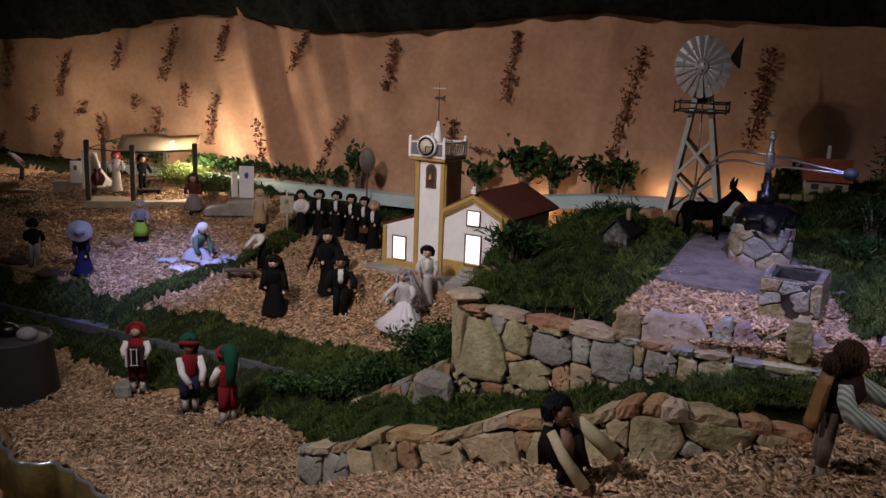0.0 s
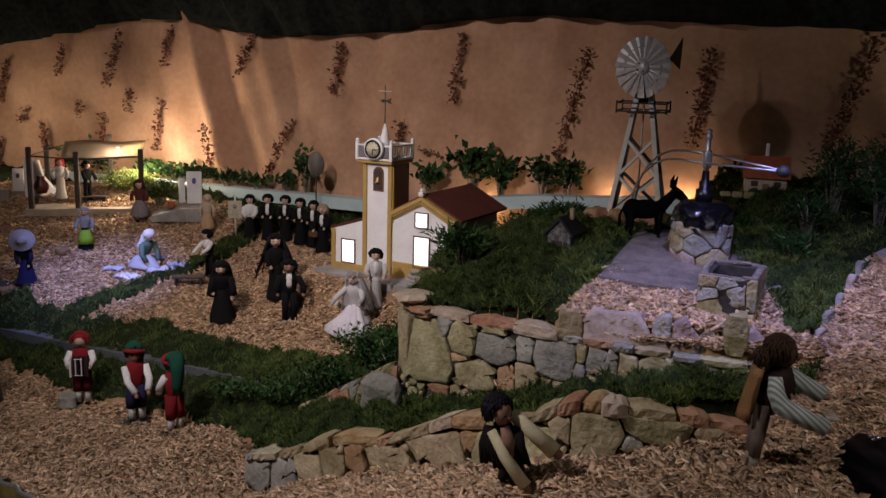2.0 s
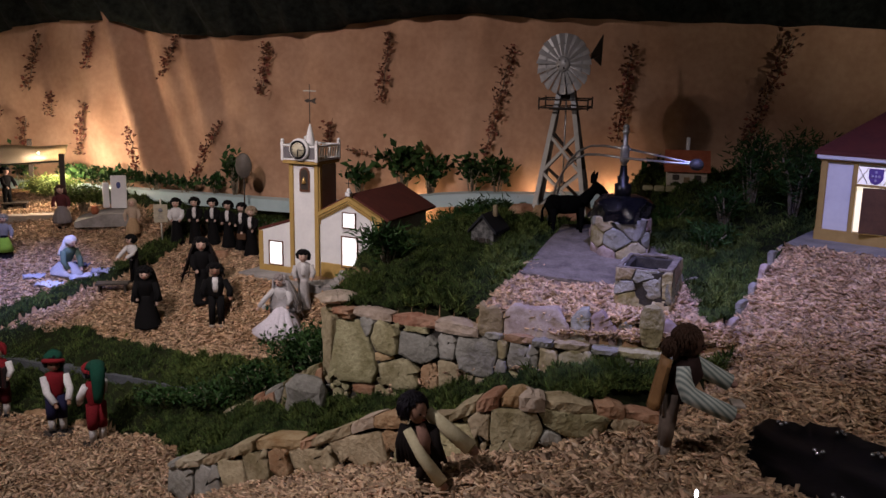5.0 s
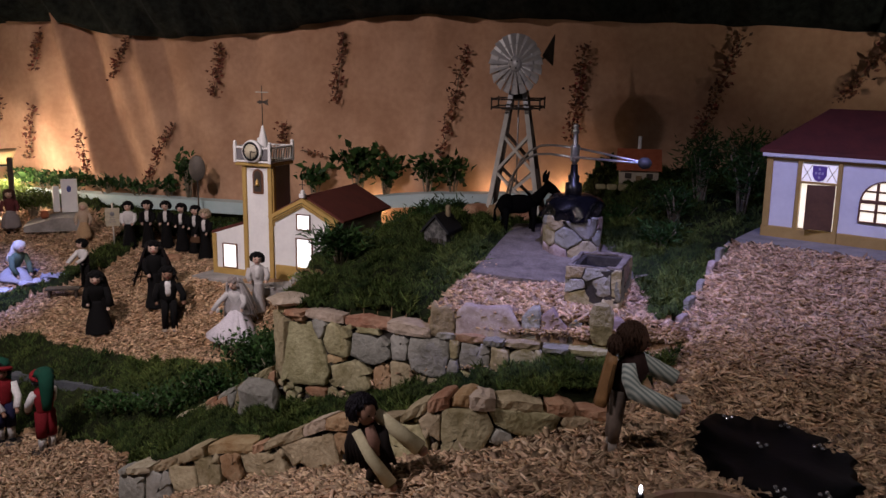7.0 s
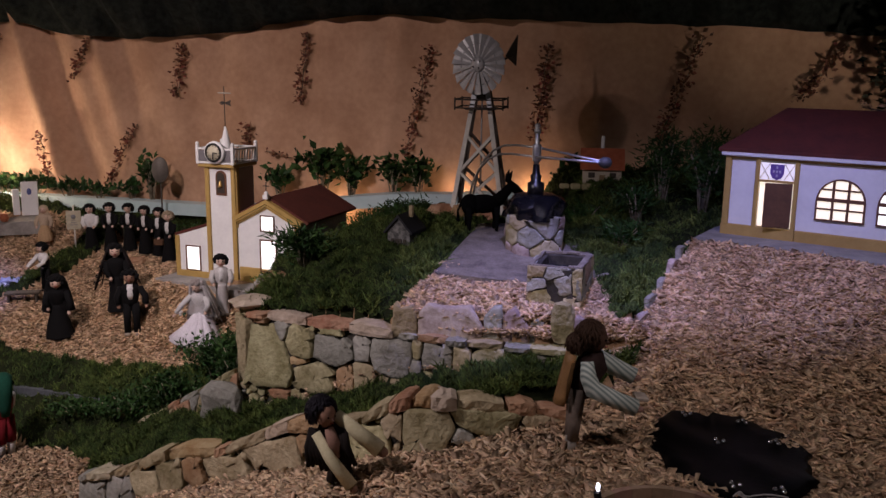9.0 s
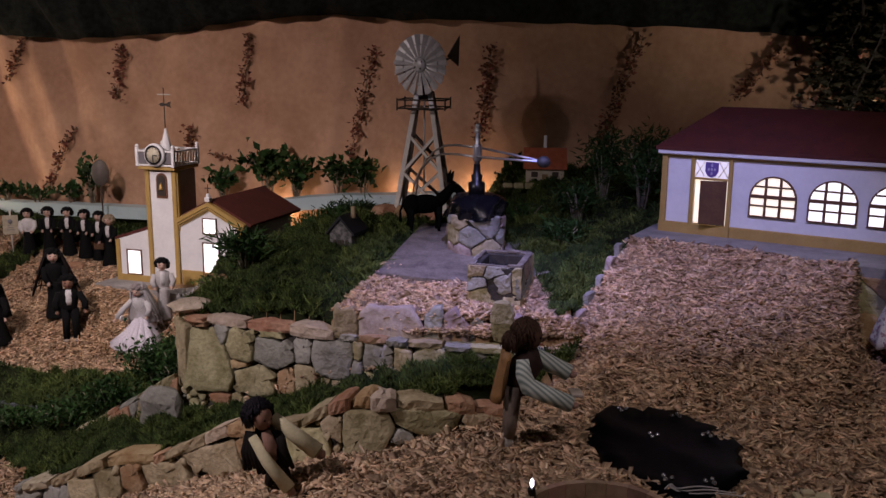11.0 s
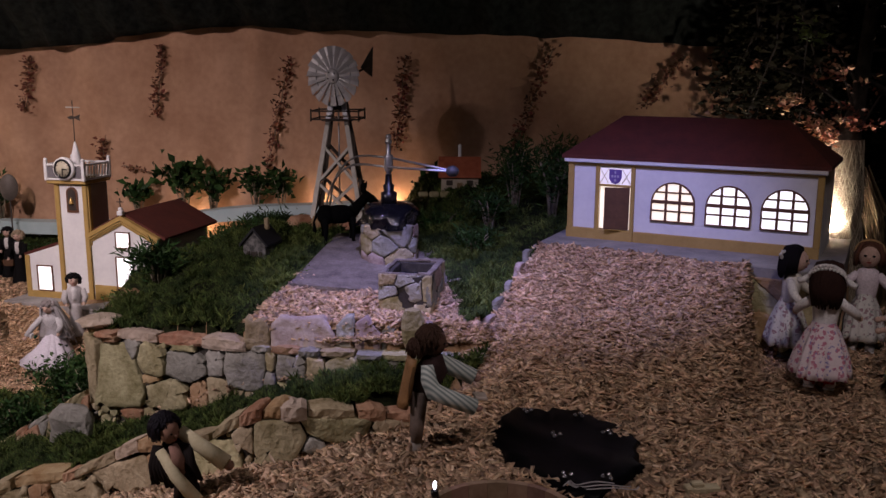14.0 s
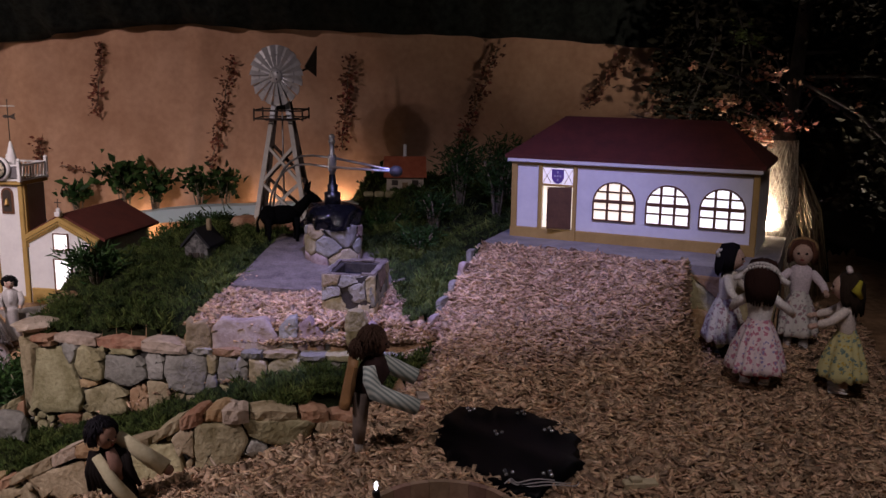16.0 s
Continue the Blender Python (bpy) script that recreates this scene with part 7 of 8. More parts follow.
M_AWNING = mat("awning_cloth", (0.50, 0.43, 0.31), (0.62, 0.54, 0.40), 20, 0.9, 0.2)
nt = M_AWNING.node_tree
thin = nt.nodes.new("ShaderNodeBsdfTranslucent")
thin.inputs[0].default_value = (0.62, 0.52, 0.36, 1)
both = nt.nodes.new("ShaderNodeMixShader")
both.inputs[0].default_value = 0.5
nt.links.new(nt.nodes["Principled BSDF"].outputs[0], both.inputs[1])
nt.links.new(thin.outputs[0], both.inputs[2])
nt.links.new(both.outputs[0], nt.nodes["Material Output"].inputs[0])


def shelter():
    t = thing("open_shelter", pose(-2.345, 5.96, -0.005, 0, 0, 14), "open tavern shelter with dark posts and cloth roof", "shelter")
    part("floor_slab", Geo().box((0, -0.07, 0.022), (0.78, 0.38, 0.05), mat("pale_slab", (0.30, 0.25, 0.19), (0.42, 0.36, 0.28), 14, 0.9, 0.4)), t, "pale slab floor")
    for x, y, h in ((-0.35, -0.22, 0.43), (-0.055, -0.22, 0.40), (0.36, -0.22, 0.42), (-0.33, 0.22, 0.40), (0.10, 0.22, 0.48)):
        part("post", Geo().box((x, y, h / 2 + 0.03), (0.032, 0.032, h), M_DARKWOOD, bevel=0.004), t)
    verts = []
    for j in range(7):
        for i in range(13):
            a, b = i / 12, j / 6
            verts.append((-0.16 - 0.03 * b + (0.52 + 0.03 * b) * a, -0.20 + 0.36 * b, 0.385 - 0.030 * math.sin(math.pi * a) * math.sin(math.pi * b) + 0.085 * b + 0.006 * math.sin(9 * a + 5 * b)))
    faces = [[j * 13 + i, j * 13 + i + 1, (j + 1) * 13 + i + 1, (j + 1) * 13 + i] for j in range(6) for i in range(12)]
    n = len(verts)
    verts += [(x, y, z - 0.003) for x, y, z in verts]
    faces += [[n + q for q in f[::-1]] for f in faces]
    ring = [i for i in range(13)] + [13 * j + 12 for j in range(1, 7)] + [78 + i for i in range(11, -1, -1)] + [13 * j for j in range(5, 0, -1)]
    faces += [[ring[k], n + ring[k], n + ring[(k + 1) % len(ring)], ring[(k + 1) % len(ring)]] for k in range(len(ring))]
    part("awning", Geo().add(verts, faces, M_AWNING, True), t, "sagging beige cloth awning")
    part("rail", Geo().tube([(-0.35, -0.22, 0.40), (-0.055, -0.22, 0.378), (0.36, -0.22, 0.40)], 0.005, M_DARKWOOD), t)
    part("rail", Geo().tube([(-0.35, -0.22, 0.40), (-0.19, 0.16, 0.44)], 0.004, M_DARKWOOD), t)
    part("rail", Geo().tube([(-0.33, 0.22, 0.40), (-0.19, 0.16, 0.44)], 0.004, M_DARKWOOD), t)
    verts = [(-0.46, 0.10, 0.03), (-0.20, 0.20, 0.03), (-0.20, 0.20, 0.09), (-0.29, 0.165, 0.13), (-0.35, 0.14, 0.22), (-0.375, 0.135, 0.33), (-0.46, 0.10, 0.35)]
    back = [(x + 0.01, y + 0.02, z) for x, y, z in verts]
    k = len(verts)
    part("side_panel", Geo().add(verts + back, [list(range(k)), [k + i for i in range(k)][::-1]] + [[(i + 1) % k, i, k + i, k + (i + 1) % k] for i in range(k)], M_WHITE), t, "curved white side panel")
    part("counter", Geo().box((0.02, 0.0, 0.095), (0.16, 0.10, 0.012), M_DARKWOOD).box((-0.04, 0, 0.06), (0.02, 0.08, 0.06), M_DARKWOOD).box((0.08, 0, 0.06), (0.02, 0.08, 0.06), M_DARKWOOD), t, "small dark table")
    part("lamp_bulb", Geo().ball((0.19, -0.02, 0.435), 0.007, glow("bulb_glow", (1.0, 0.85, 0.6), 9)), t, "glowing bulb hung over the awning")
    return t


shelter()
lamp("shelter_bulb", "POINT", (-2.165, 5.955, 0.455), (0, 0, 0), 1.5, (1.0, 0.80, 0.52), 0.012)


def jar(x, y, h, c, label):
    g = Geo().lathe([(h * 0.28, 0), (h * 0.42, h * 0.3), (h * 0.40, h * 0.55), (h * 0.2, h * 0.8), (h * 0.24, h), (h * 0.18, h), (h * 0.14, h * 0.8)], flat("glazed_clay", c, 0.4), n=16)
    return tagged(part("clay_jar", g, None, "", pose(x, y, gz_at(x, y) + 0.035)), label, "jar")


jar(-2.72, 5.99, 0.12, (0.14, 0.035, 0.022), "red clay jar standing beside the tavern shelter")
t = thing("notice_board", pose(-2.90, 6.02, gz_at(-2.90, 6.02), 0, 0, 14), "white notice board standing beside the shelter", "notice board")
part("panel", Geo().box((0, 0, 0.11), (0.075, 0.012, 0.16), M_WHITE, pose(0, 0, 0, -5), 0.003), t)
part("emblem", Geo().lathe([(0.016, 0), (0.016, 0.004)], cl((0.16, 0.13, 0.10)), pose(0, 0.003, 0.14, 85), 14, (0.8, 1.2)), t, "small brown emblem")
part("foot", Geo().box((0, 0.03, 0.012), (0.09, 0.09, 0.03), M_CONCRETE, None, 0.004), t)


def sign_board(x, y, w, h, z0, label, yaw, face, seal):
    t = thing("sign_board", pose(x, y, gz_at(x, y), 0, 0, yaw), label, "sign")
    part("pole", Geo().tube([(0, 0.004, 0), (0, 0.004, z0 + h + 0.03)], 0.005, M_MILLWOOD), t)
    part("panel", Geo().box((0, -0.006, z0 + h / 2), (w, 0.008, h), cl(face), bevel=0.002), t)
    for k in range(3):
        part("text_bar", Geo().box((0, -0.0115, z0 + h * (0.25 + 0.12 * k)), (w * (0.5 - 0.1 * k), 0.002, h * 0.03), cl(GREY), bevel=0.0004), t)
    part("emblem", Geo().lathe([(w * 0.16, 0), (w * 0.16, 0.003)], cl(seal), pose(0, -0.010, z0 + h * 0.68, 90), 16), t, "small printed emblem")
    return t


sign_board(-1.185, 5.41, 0.085, 0.115, 0.15, "cream banner sign on a pole before the choir", 8, (0.42, 0.38, 0.28), GREY)
t = thing("white_stand", pose(-1.60, 5.83, gz_at(-1.60, 5.83), 0, 0, 12), "white display board on a grey plinth", "display board")
part("plinth", Geo().prism([(-0.24, -0.03), (0.13, -0.03), (0.13, 0.06), (-0.05, 0.055), (-0.24, 0.008)], 0.26, M_CONCRETE, pose(0, -0.20, 0)), t, "grey sloping plinth")
part("panel", Geo().box((0.02, 0.0, 0.17), (0.10, 0.02, 0.22), M_WHITE, pose(0, 0, 0, -6), 0.003), t)
part("side_panel", Geo().box((-0.055, 0.03, 0.15), (0.04, 0.02, 0.17), M_WHITE, pose(0, 0, 0, 0, 0, 20), 0.003), t)
part("emblem", Geo().lathe([(0.018, 0), (0.018, 0.004)], cl((0.10, 0.12, 0.28)), pose(0.02, 0.012, 0.215, 84), 16, (0.8, 1.2)), t, "small blue emblem")
part("clay_pot", Geo().lathe([(0.018, 0.068), (0.028, 0.09), (0.02, 0.112), (0.022, 0.118)], flat("terracotta", (0.32, 0.10, 0.04), 0.7), pose(-0.12, -0.12, -0.022), 12), t, "small terracotta pot")
t = thing("oval_sign", pose(-0.72, 5.72, gz_at(-0.72, 5.72)), "grey oval sign on a thin pole", "sign")
part("pole", Geo().tube([(0, 0, 0), (0, 0, 0.36)], 0.005, M_DARKWOOD), t)
part("plate", Geo().lathe([(0.052, -0.003), (0.054, 0), (0.052, 0.004)], flat("grey_tin", (0.16, 0.14, 0.12), 0.6, 0.3), pose(0, -0.006, 0.40, 90), 22, (1, 1.55)), t)

# washing laid out, bench, basket
for x, y, w, d, c, yaw in ((-1.80, 4.95, 0.12, 0.06, (0.40, 0.40, 0.46), 20), (-1.68, 4.86, 0.14, 0.09, (0.60, 0.60, 0.62), -12), (-1.52, 4.96, 0.16, 0.09, (0.50, 0.50, 0.56), 35), (-1.42, 5.03, 0.15, 0.08, (0.34, 0.36, 0.48), 10), (-1.60, 5.10, 0.12, 0.08, (0.18, 0.19, 0.32), -30)):
    g = Geo()
    k = 8
    verts = []
    for j in range(k + 1):
        for i in range(k + 1):
            a, b = i / k - 0.5, j / k - 0.5
            verts.append((a * w, b * d, 0.018 + 0.012 * math.sin(17 * a + 5 * b) * math.cos(9 * b) + 0.01 * math.sin(31 * b + 8 * a)))
    faces = [[j * (k + 1) + i, j * (k + 1) + i + 1, (j + 1) * (k + 1) + i + 1, (j + 1) * (k + 1) + i] for j in range(k) for i in range(k)]
    ob = part("laundry_cloth", g.add(verts, faces, cl(c), True), None, "", pose(x, y, gz_at(x, y) + 0.006, 0, 0, yaw))
    so = ob.modifiers.new("thick", "SOLIDIFY")
    so.thickness = 0.004
    tagged(ob, "crumpled blue-white cloth spread on the moss", "laundry", "laundry cloths")
t = thing("low_bench", pose(-1.30, 4.80, gz_at(-1.30, 4.80), 0, 0, 8), "low dark wooden bench", "bench")
part("seat", Geo().box((0, 0, 0.062), (0.18, 0.07, 0.012), M_DARKWOOD), t)
for x in (-0.07, 0.07):
    for y in (-0.022, 0.022):
        part("leg", Geo().box((x, y, 0.028), (0.012, 0.012, 0.06), M_DARKWOOD), t)
g = Geo().lathe([(0.03, 0), (0.042, 0.03), (0.045, 0.05), (0.04, 0.052), (0.034, 0.02)], M_WOOD, n=16)
tagged(part("basket", g, None, "", pose(-2.19, 5.13, gz_at(-2.19, 5.13))), "small brown wicker basket on the chips", "basket")
g = Geo().box((0, 0, 0.03), (0.08, 0.08, 0.07), M_STONE_GREY, bevel=0.012)
tagged(part("stone_block", g, None, "", pose(-1.575, 3.80, gz_at(-1.575, 3.80), 0, 0, 15)), "dark grey stone block beside the accordionist", "stone")
for x, y in ((-1.186, 3.655), (-0.971, 3.548)):
    g = Geo().lathe([(0.066, -0.01), (0.066, 0.004), (0.06, 0.007)], M_DARKWOOD, n=20)
    tagged(part("turntable_disc", g, None, "", pose(x, y, gz_at(x, y) + 0.003)), "dark round base under a dancing doll", "base", "dancer bases")

# long grey channel through the moss, timber edge, rope
pts = [(-3.0, 4.86), (-2.19, 4.50), (-1.39, 4.14), (-0.95, 3.94), (-0.62, 3.78)]
g = Geo()
verts, faces = [], []
for i, (x, y) in enumerate(pts):
    z = gz_at(x, y) + 0.012
    for o, h in ((-0.030, -0.03), (-0.030, 0.020), (-0.024, 0.020), (-0.022, 0.016), (0.022, 0.016), (0.024, 0.020), (0.030, 0.020), (0.030, -0.03)):
        verts.append((x + 0.42 * o, y + 0.91 * o, z + h))
for i in range(len(pts) - 1):
    faces += [[i * 8 + k, i * 8 + 8 + k, i * 8 + 8 + (k + 1) % 8, i * 8 + (k + 1) % 8] for k in range(8)]
faces += [list(range(8)), [(len(pts) - 1) * 8 + k for k in range(8)][::-1]]
tagged(part("water_channel", g.add(verts, faces, M_CHANNEL)), "narrow grey channel running through the moss", "channel")
g = Geo().tube([(-3.4, 5.18, gz_at(-3.4, 5.18)), (-2.9, 5.0, gz_at(-2.9, 5.0) + 0.01), (-2.3, 4.735, gz_at(-2.3, 4.735) + 0.006)], 0.02, M_WOOD, n=6)
tagged(part("timber_edging", g), "weathered timber edging along the field", "edging")
g = Geo().tube([(-3.2, 4.95, -0.10), (-2.9, 4.92, -0.115), (-2.655, 4.885, -0.105)], 0.004, cl((0.35, 0.28, 0.18)))
tagged(part("rope", g), "pale rope held by the ploughman", "rope")
g = Geo()
for x, y, s in ((-2.45, 4.83, 0.13), (-2.24, 4.80, 0.10), (-2.75, 4.98, 0.13)):
    g.ball((x, y, gz_at(x, y) - 0.005), (s, s * 0.5, 0.03), M_CORE, n=12, k=6)
tagged(part("dug_soil", g), "dark freshly dug soil in the field", "soil", "", "stuff")


# grey tub and tin basin near the front, barrel, puddle
def tub():
    x, y = -2.09, 3.74
    t = thing("grey_tub", pose(x, y, gz_at(x, y) - 0.005), "dark grey round tub with a sunken lid", "tub")
    M_TUB = flat("grey_plastic", (0.040, 0.041, 0.046), 0.6)
    part("body", Geo().lathe([(0.20, 0.0), (0.205, 0.01), (0.178, 0.285), (0.182, 0.295), (0.168, 0.295), (0.165, 0.27)], M_TUB, n=32), t)
    part("lid", Geo().lathe([(0.17, 0.275), (0.165, 0.288), (0.02, 0.296)], M_TUB, n=32), t, "sunken dark lid")
    part("foot_ring", Geo().lathe([(0.225, -0.012), (0.225, 0.012), (0.2, 0.014)], M_BLACK, n=32), t, "black foot ring")
    part("knob", Geo().ball((0.09, -0.02, 0.315), (0.05, 0.04, 0.035), cl((0.30, 0.30, 0.31))), t, "pale grey lump on the lid")
    part("black_cap", Geo().ball((-0.02, 0.0, 0.32), (0.06, 0.05, 0.04), M_BLACK), t)
    return t


tub()
def tin_edging():
    """A sheet of corrugated tin standing along the display's front corner."""
    at, total = along(EDGING)
    n = 140
    verts = []
    for i in range(n + 1):
        s = total * i / n
        x, y, d = at(min(s, total - 1e-4))
        w = 0.007 * math.sin(s * 46)
        top = float(front(x, y)) + 0.032 + 0.006 * math.sin(s * 9)
        for o, z in ((0.0, top), (0.012, top + 0.004), (0.014, top - 0.008), (0.012, top - 0.26), (0.004, top - 0.26)):
            verts.append((x + d[1] * (o + w), y - d[0] * (o + w), z))
    faces = [[i * 5 + k, i * 5 + 5 + k, i * 5 + 5 + (k + 1) % 5, i * 5 + (k + 1) % 5] for i in range(n) for k in range(5)]
    tin = mat("olive_tin", (0.10, 0.085, 0.022), (0.30, 0.26, 0.09), 7, 0.5, 0.2, 0.25)
    g = Geo().add(verts, [f for i, f in enumerate(faces) if i % 5 > 1], tin, True)
    g.add(verts, [f for i, f in enumerate(faces) if i % 5 < 2], M_STEEL, True)
    return tagged(part("tin_edging", g), "olive corrugated tin edging with a bright rim", "edging")


tin_edging()


def barrel():
    t = thing("barrel_rim", pose(1.145, 1.486, 0.095, 0, 0, -14), "cut wooden barrel half sunk at the front edge", "barrel")
    R = 0.182
    for k in range(22):
        a0, a1 = 2 * math.pi * k / 22, 2 * math.pi * (k + 0.985) / 22
        g = Geo()
        verts = []
        for a in (a0, (a0 + a1) / 2, a1):
            c, s = math.cos(a), math.sin(a)
            verts += [(R * c, R * s, -0.25), (R * 1.0 * c, R * s, 0.055), ((R - 0.016) * c, (R - 0.016) * s, 0.055), ((R - 0.016) * c, (R - 0.016) * s, -0.25)]
        faces = [[i * 4 + q, i * 4 + 4 + q, i * 4 + 4 + (q + 1) % 4, i * 4 + (q + 1) % 4] for i in range(2) for q in range(4)] + [[0, 1, 2, 3], [11, 10, 9, 8]]
        part("stave", g.add(verts, faces, M_STAVE), t)
    part("hoop", Geo().lathe([(R + 0.004, -0.03), (R + 0.006, 0.0), (R + 0.001, 0.0), (R + 0.001, -0.03)], M_DARKWOOD, n=40), t, "dark iron hoop")
    return t


M_STAVE = mat("oak_stave", (0.24, 0.155, 0.10), (0.40, 0.28, 0.19), 14, 0.7, 0.4, rnd="object", spread=0.25)
barrel()
poly = []
for i in range(48):
    a = 2 * math.pi * i / 48
    q = 1 + 0.07 * math.sin(3 * a + 1) + 0.05 * math.sin(7 * a) + 0.03 * math.sin(13 * a + 2) + 0.035 * math.sin(19 * a) + 0.025 * math.sin(23 * a + 1)
    poly.append((0.192 * q * math.cos(a), 0.285 * q * math.sin(a)))
verts, faces = [], []
ca, sa = math.cos(radians(-8)), math.sin(radians(-8))
for k, (f, h) in enumerate(((1.0, 0.0), (0.985, 0.020), (0.93, 0.026), (0.7, 0.020), (0.4, 0.022), (0.12, 0.020))):
    for i, (x, y) in enumerate(poly):
        X, Y = 1.452 + f * (x * ca - y * sa), 1.89 + f * (x * sa + y * ca)
        verts.append((X, Y, gz_at(X, Y) + h + 0.003 * math.sin(31 * X + 17 * Y) * (f < 0.98)))
for k in range(5):
    faces += [[k * 48 + i, k * 48 + (i + 1) % 48, k * 48 + 48 + (i + 1) % 48, k * 48 + 48 + i] for i in range(48)]
faces.append([5 * 48 + i for i in range(48)])
tagged(part("black_puddle", Geo().add(verts, faces, M_OIL, True)), "wrinkled black plastic film puddle on the chips", "puddle")
M_BEAD = flat("clear_glass_bead", (0.75, 0.76, 0.80), 0.16, 0.9)
for k, (x, y) in enumerate(((1.427, 2.131), (1.562, 2.064), (1.445, 1.944), (1.59, 1.926), (1.381, 1.70), (1.477, 1.668))):
    g = Geo()
    for q in range(3):
        g.ball((0.012 * math.cos(2.1 * q + k), 0.012 * math.sin(2.1 * q + k), 0.007), 0.0065, M_BEAD, n=8, k=6)
    tagged(part("glass_bead", g, None, "", pose(x, y, gz_at(x, y) + 0.022)), "cluster of shiny glass beads on the black film", "bead", "glass beads")
g = Geo().box((0, 0, 0.012), (0.085, 0.03, 0.02), M_WOOD_PALE).box((-0.012, 0.0, 0.026), (0.03, 0.022, 0.012), M_WOOD_PALE)
tagged(part("wood_offcut", g, None, "", pose(1.68, 1.57, gz_at(1.68, 1.57) + 0.008, 0, 0, -10)), "pale pine offcut lying on the chips", "offcut")
t = thing("small_bulb", pose(1.030, 1.612, 0.13), "small bright white bulb clipped on the barrel", "bulb")
part("socket", Geo().lathe([(0.009, 0), (0.009, 0.034), (0.006, 0.038)], M_BLACK, pose(0, 0, 0, 0, -12), 12), t)
part("glass", Geo().ball((-0.006, 0, 0.048), (0.0045, 0.0045, 0.011), glow("white_bulb", (1.0, 0.98, 0.94), 5)), t, "glowing white glass")
g = Geo()
for k in range(3):
    g.tube([(0.02 * math.cos(a + k) + 0.03 * a - 0.07 + 0.02 * k, (0.014 + 0.006 * k) * math.sin(a + 0.6 * k) - 0.014 * k, 0.012 + 0.006 * math.sin(2 * a + k)) for a in [0.4 * i for i in range(13)]], 0.0018, cl((0.42, 0.40, 0.40), 0.4), None, 5)
tagged(part("wire_loop", g, None, "", pose(1.40, 1.64, gz_at(1.45, 1.68) + 0.02)), "coil of pale wire on the black film", "wire")
g = Geo().add([(-0.022, -0.006, 0), (0.022, -0.006, 0.004), (0.02, 0.006, 0.012), (-0.02, 0.006, 0.008), (-0.02, 0, 0.018), (0.02, 0, 0.02)], [[0, 1, 2, 3], [0, 4, 5, 1], [2, 5, 4, 3], [0, 3, 4], [1, 5, 2]], M_WHITE)
tagged(part("paper_scrap", g, None, "", pose(-0.20, 4.13, gz_at(-0.20, 4.13) + 0.03, 0, 0, 50)), "scrap of white paper in the shrubs", "scrap")

# river board along the backdrop
g = Geo()
verts, faces = [], []
for i in range(25):
    s = -3.2 + 5.15 * i / 24
    z = 0.14 + 0.14 * float(sst(-0.3, 1.1, s)) + 0.03 * float(sst(1.1, 1.6, s))
    for off, h in ((0.20, -0.05), (0.20, 0.028), (0.12, 0.034), (0.12, -0.05)):
        verts.append(back_at(s, off, z + h))
faces = [[i * 4 + k, i * 4 + 4 + k, i * 4 + 4 + (k + 1) % 4, i * 4 + (k + 1) % 4] for i in range(24) for k in range(4)] + [[0, 1, 2, 3], [99, 98, 97, 96]]
tagged(part("painted_river", g.add(verts, faces, M_WATER)), "pale blue painted river board before the backdrop", "river")
g = Geo().box((-3.55, 6.10, 0.03), (1.1, 0.5, 0.05), M_WOOD, None, 0.01)
tagged(part("timber_deck", g), "brown timber deck at the far end", "deck")
g = Geo().box((0, 0, 0.045), (0.09, 0.07, 0.09), M_GREY_SHADE, None, 0.006)
tagged(part("planter_box", g, None, "", pose(-2.95, 5.90, gz_at(-2.95, 5.9), 0, 0, 10)), "grey square planter box beside the deck", "planter")


# ---- plants ----
def shrub(name, label, x, y, rx, ry, h, count, size, material=None, z=None, stems=6, aspect=0.5, seed=1, category="shrub"):
    r = np.random.default_rng(seed)
    zz = gz_at(x, y) if z is None else z
    t = thing(name, Matrix.Translation((x, y, zz)), label, category)
    g = Geo()
    tips = []
    for k in range(stems):
        a = 2 * math.pi * (k + r.random()) / stems
        q = 0.75 * math.sqrt(r.random())
        top = Vector((rx * q * math.cos(a), ry * q * math.sin(a), h * r.uniform(0.7, 1.0)))
        mid = top * 0.5 + Vector((0, 0, h * 0.12))
        g.tube([(top.x * 0.15, top.y * 0.15, -0.01), mid, top], [0.005, 0.004, 0.002], M_BARK, n=5)
        tips.append((mid, top))
    part("stem", g, t)
    pts = []
    per = max(1, count // stems)
    for mid, top in tips:
        k = r.random((per, 1))
        p = np.array(mid) * (1 - k) + np.array(top) * k
        p = p + r.normal(size=(per, 3)) * np.array([rx * 0.28, ry * 0.28, h * 0.13])
        pts.append(p)
    pts = np.concatenate(pts)
    pts[:, 2] = np.maximum(pts[:, 2], 0.01)
    ob = bulk("leaves", leaf_set(pts, size, aspect, 0.25, r), LEAF, material or M_LEAF, "", "", "")
    ob.parent = t
    return t


sd = 20
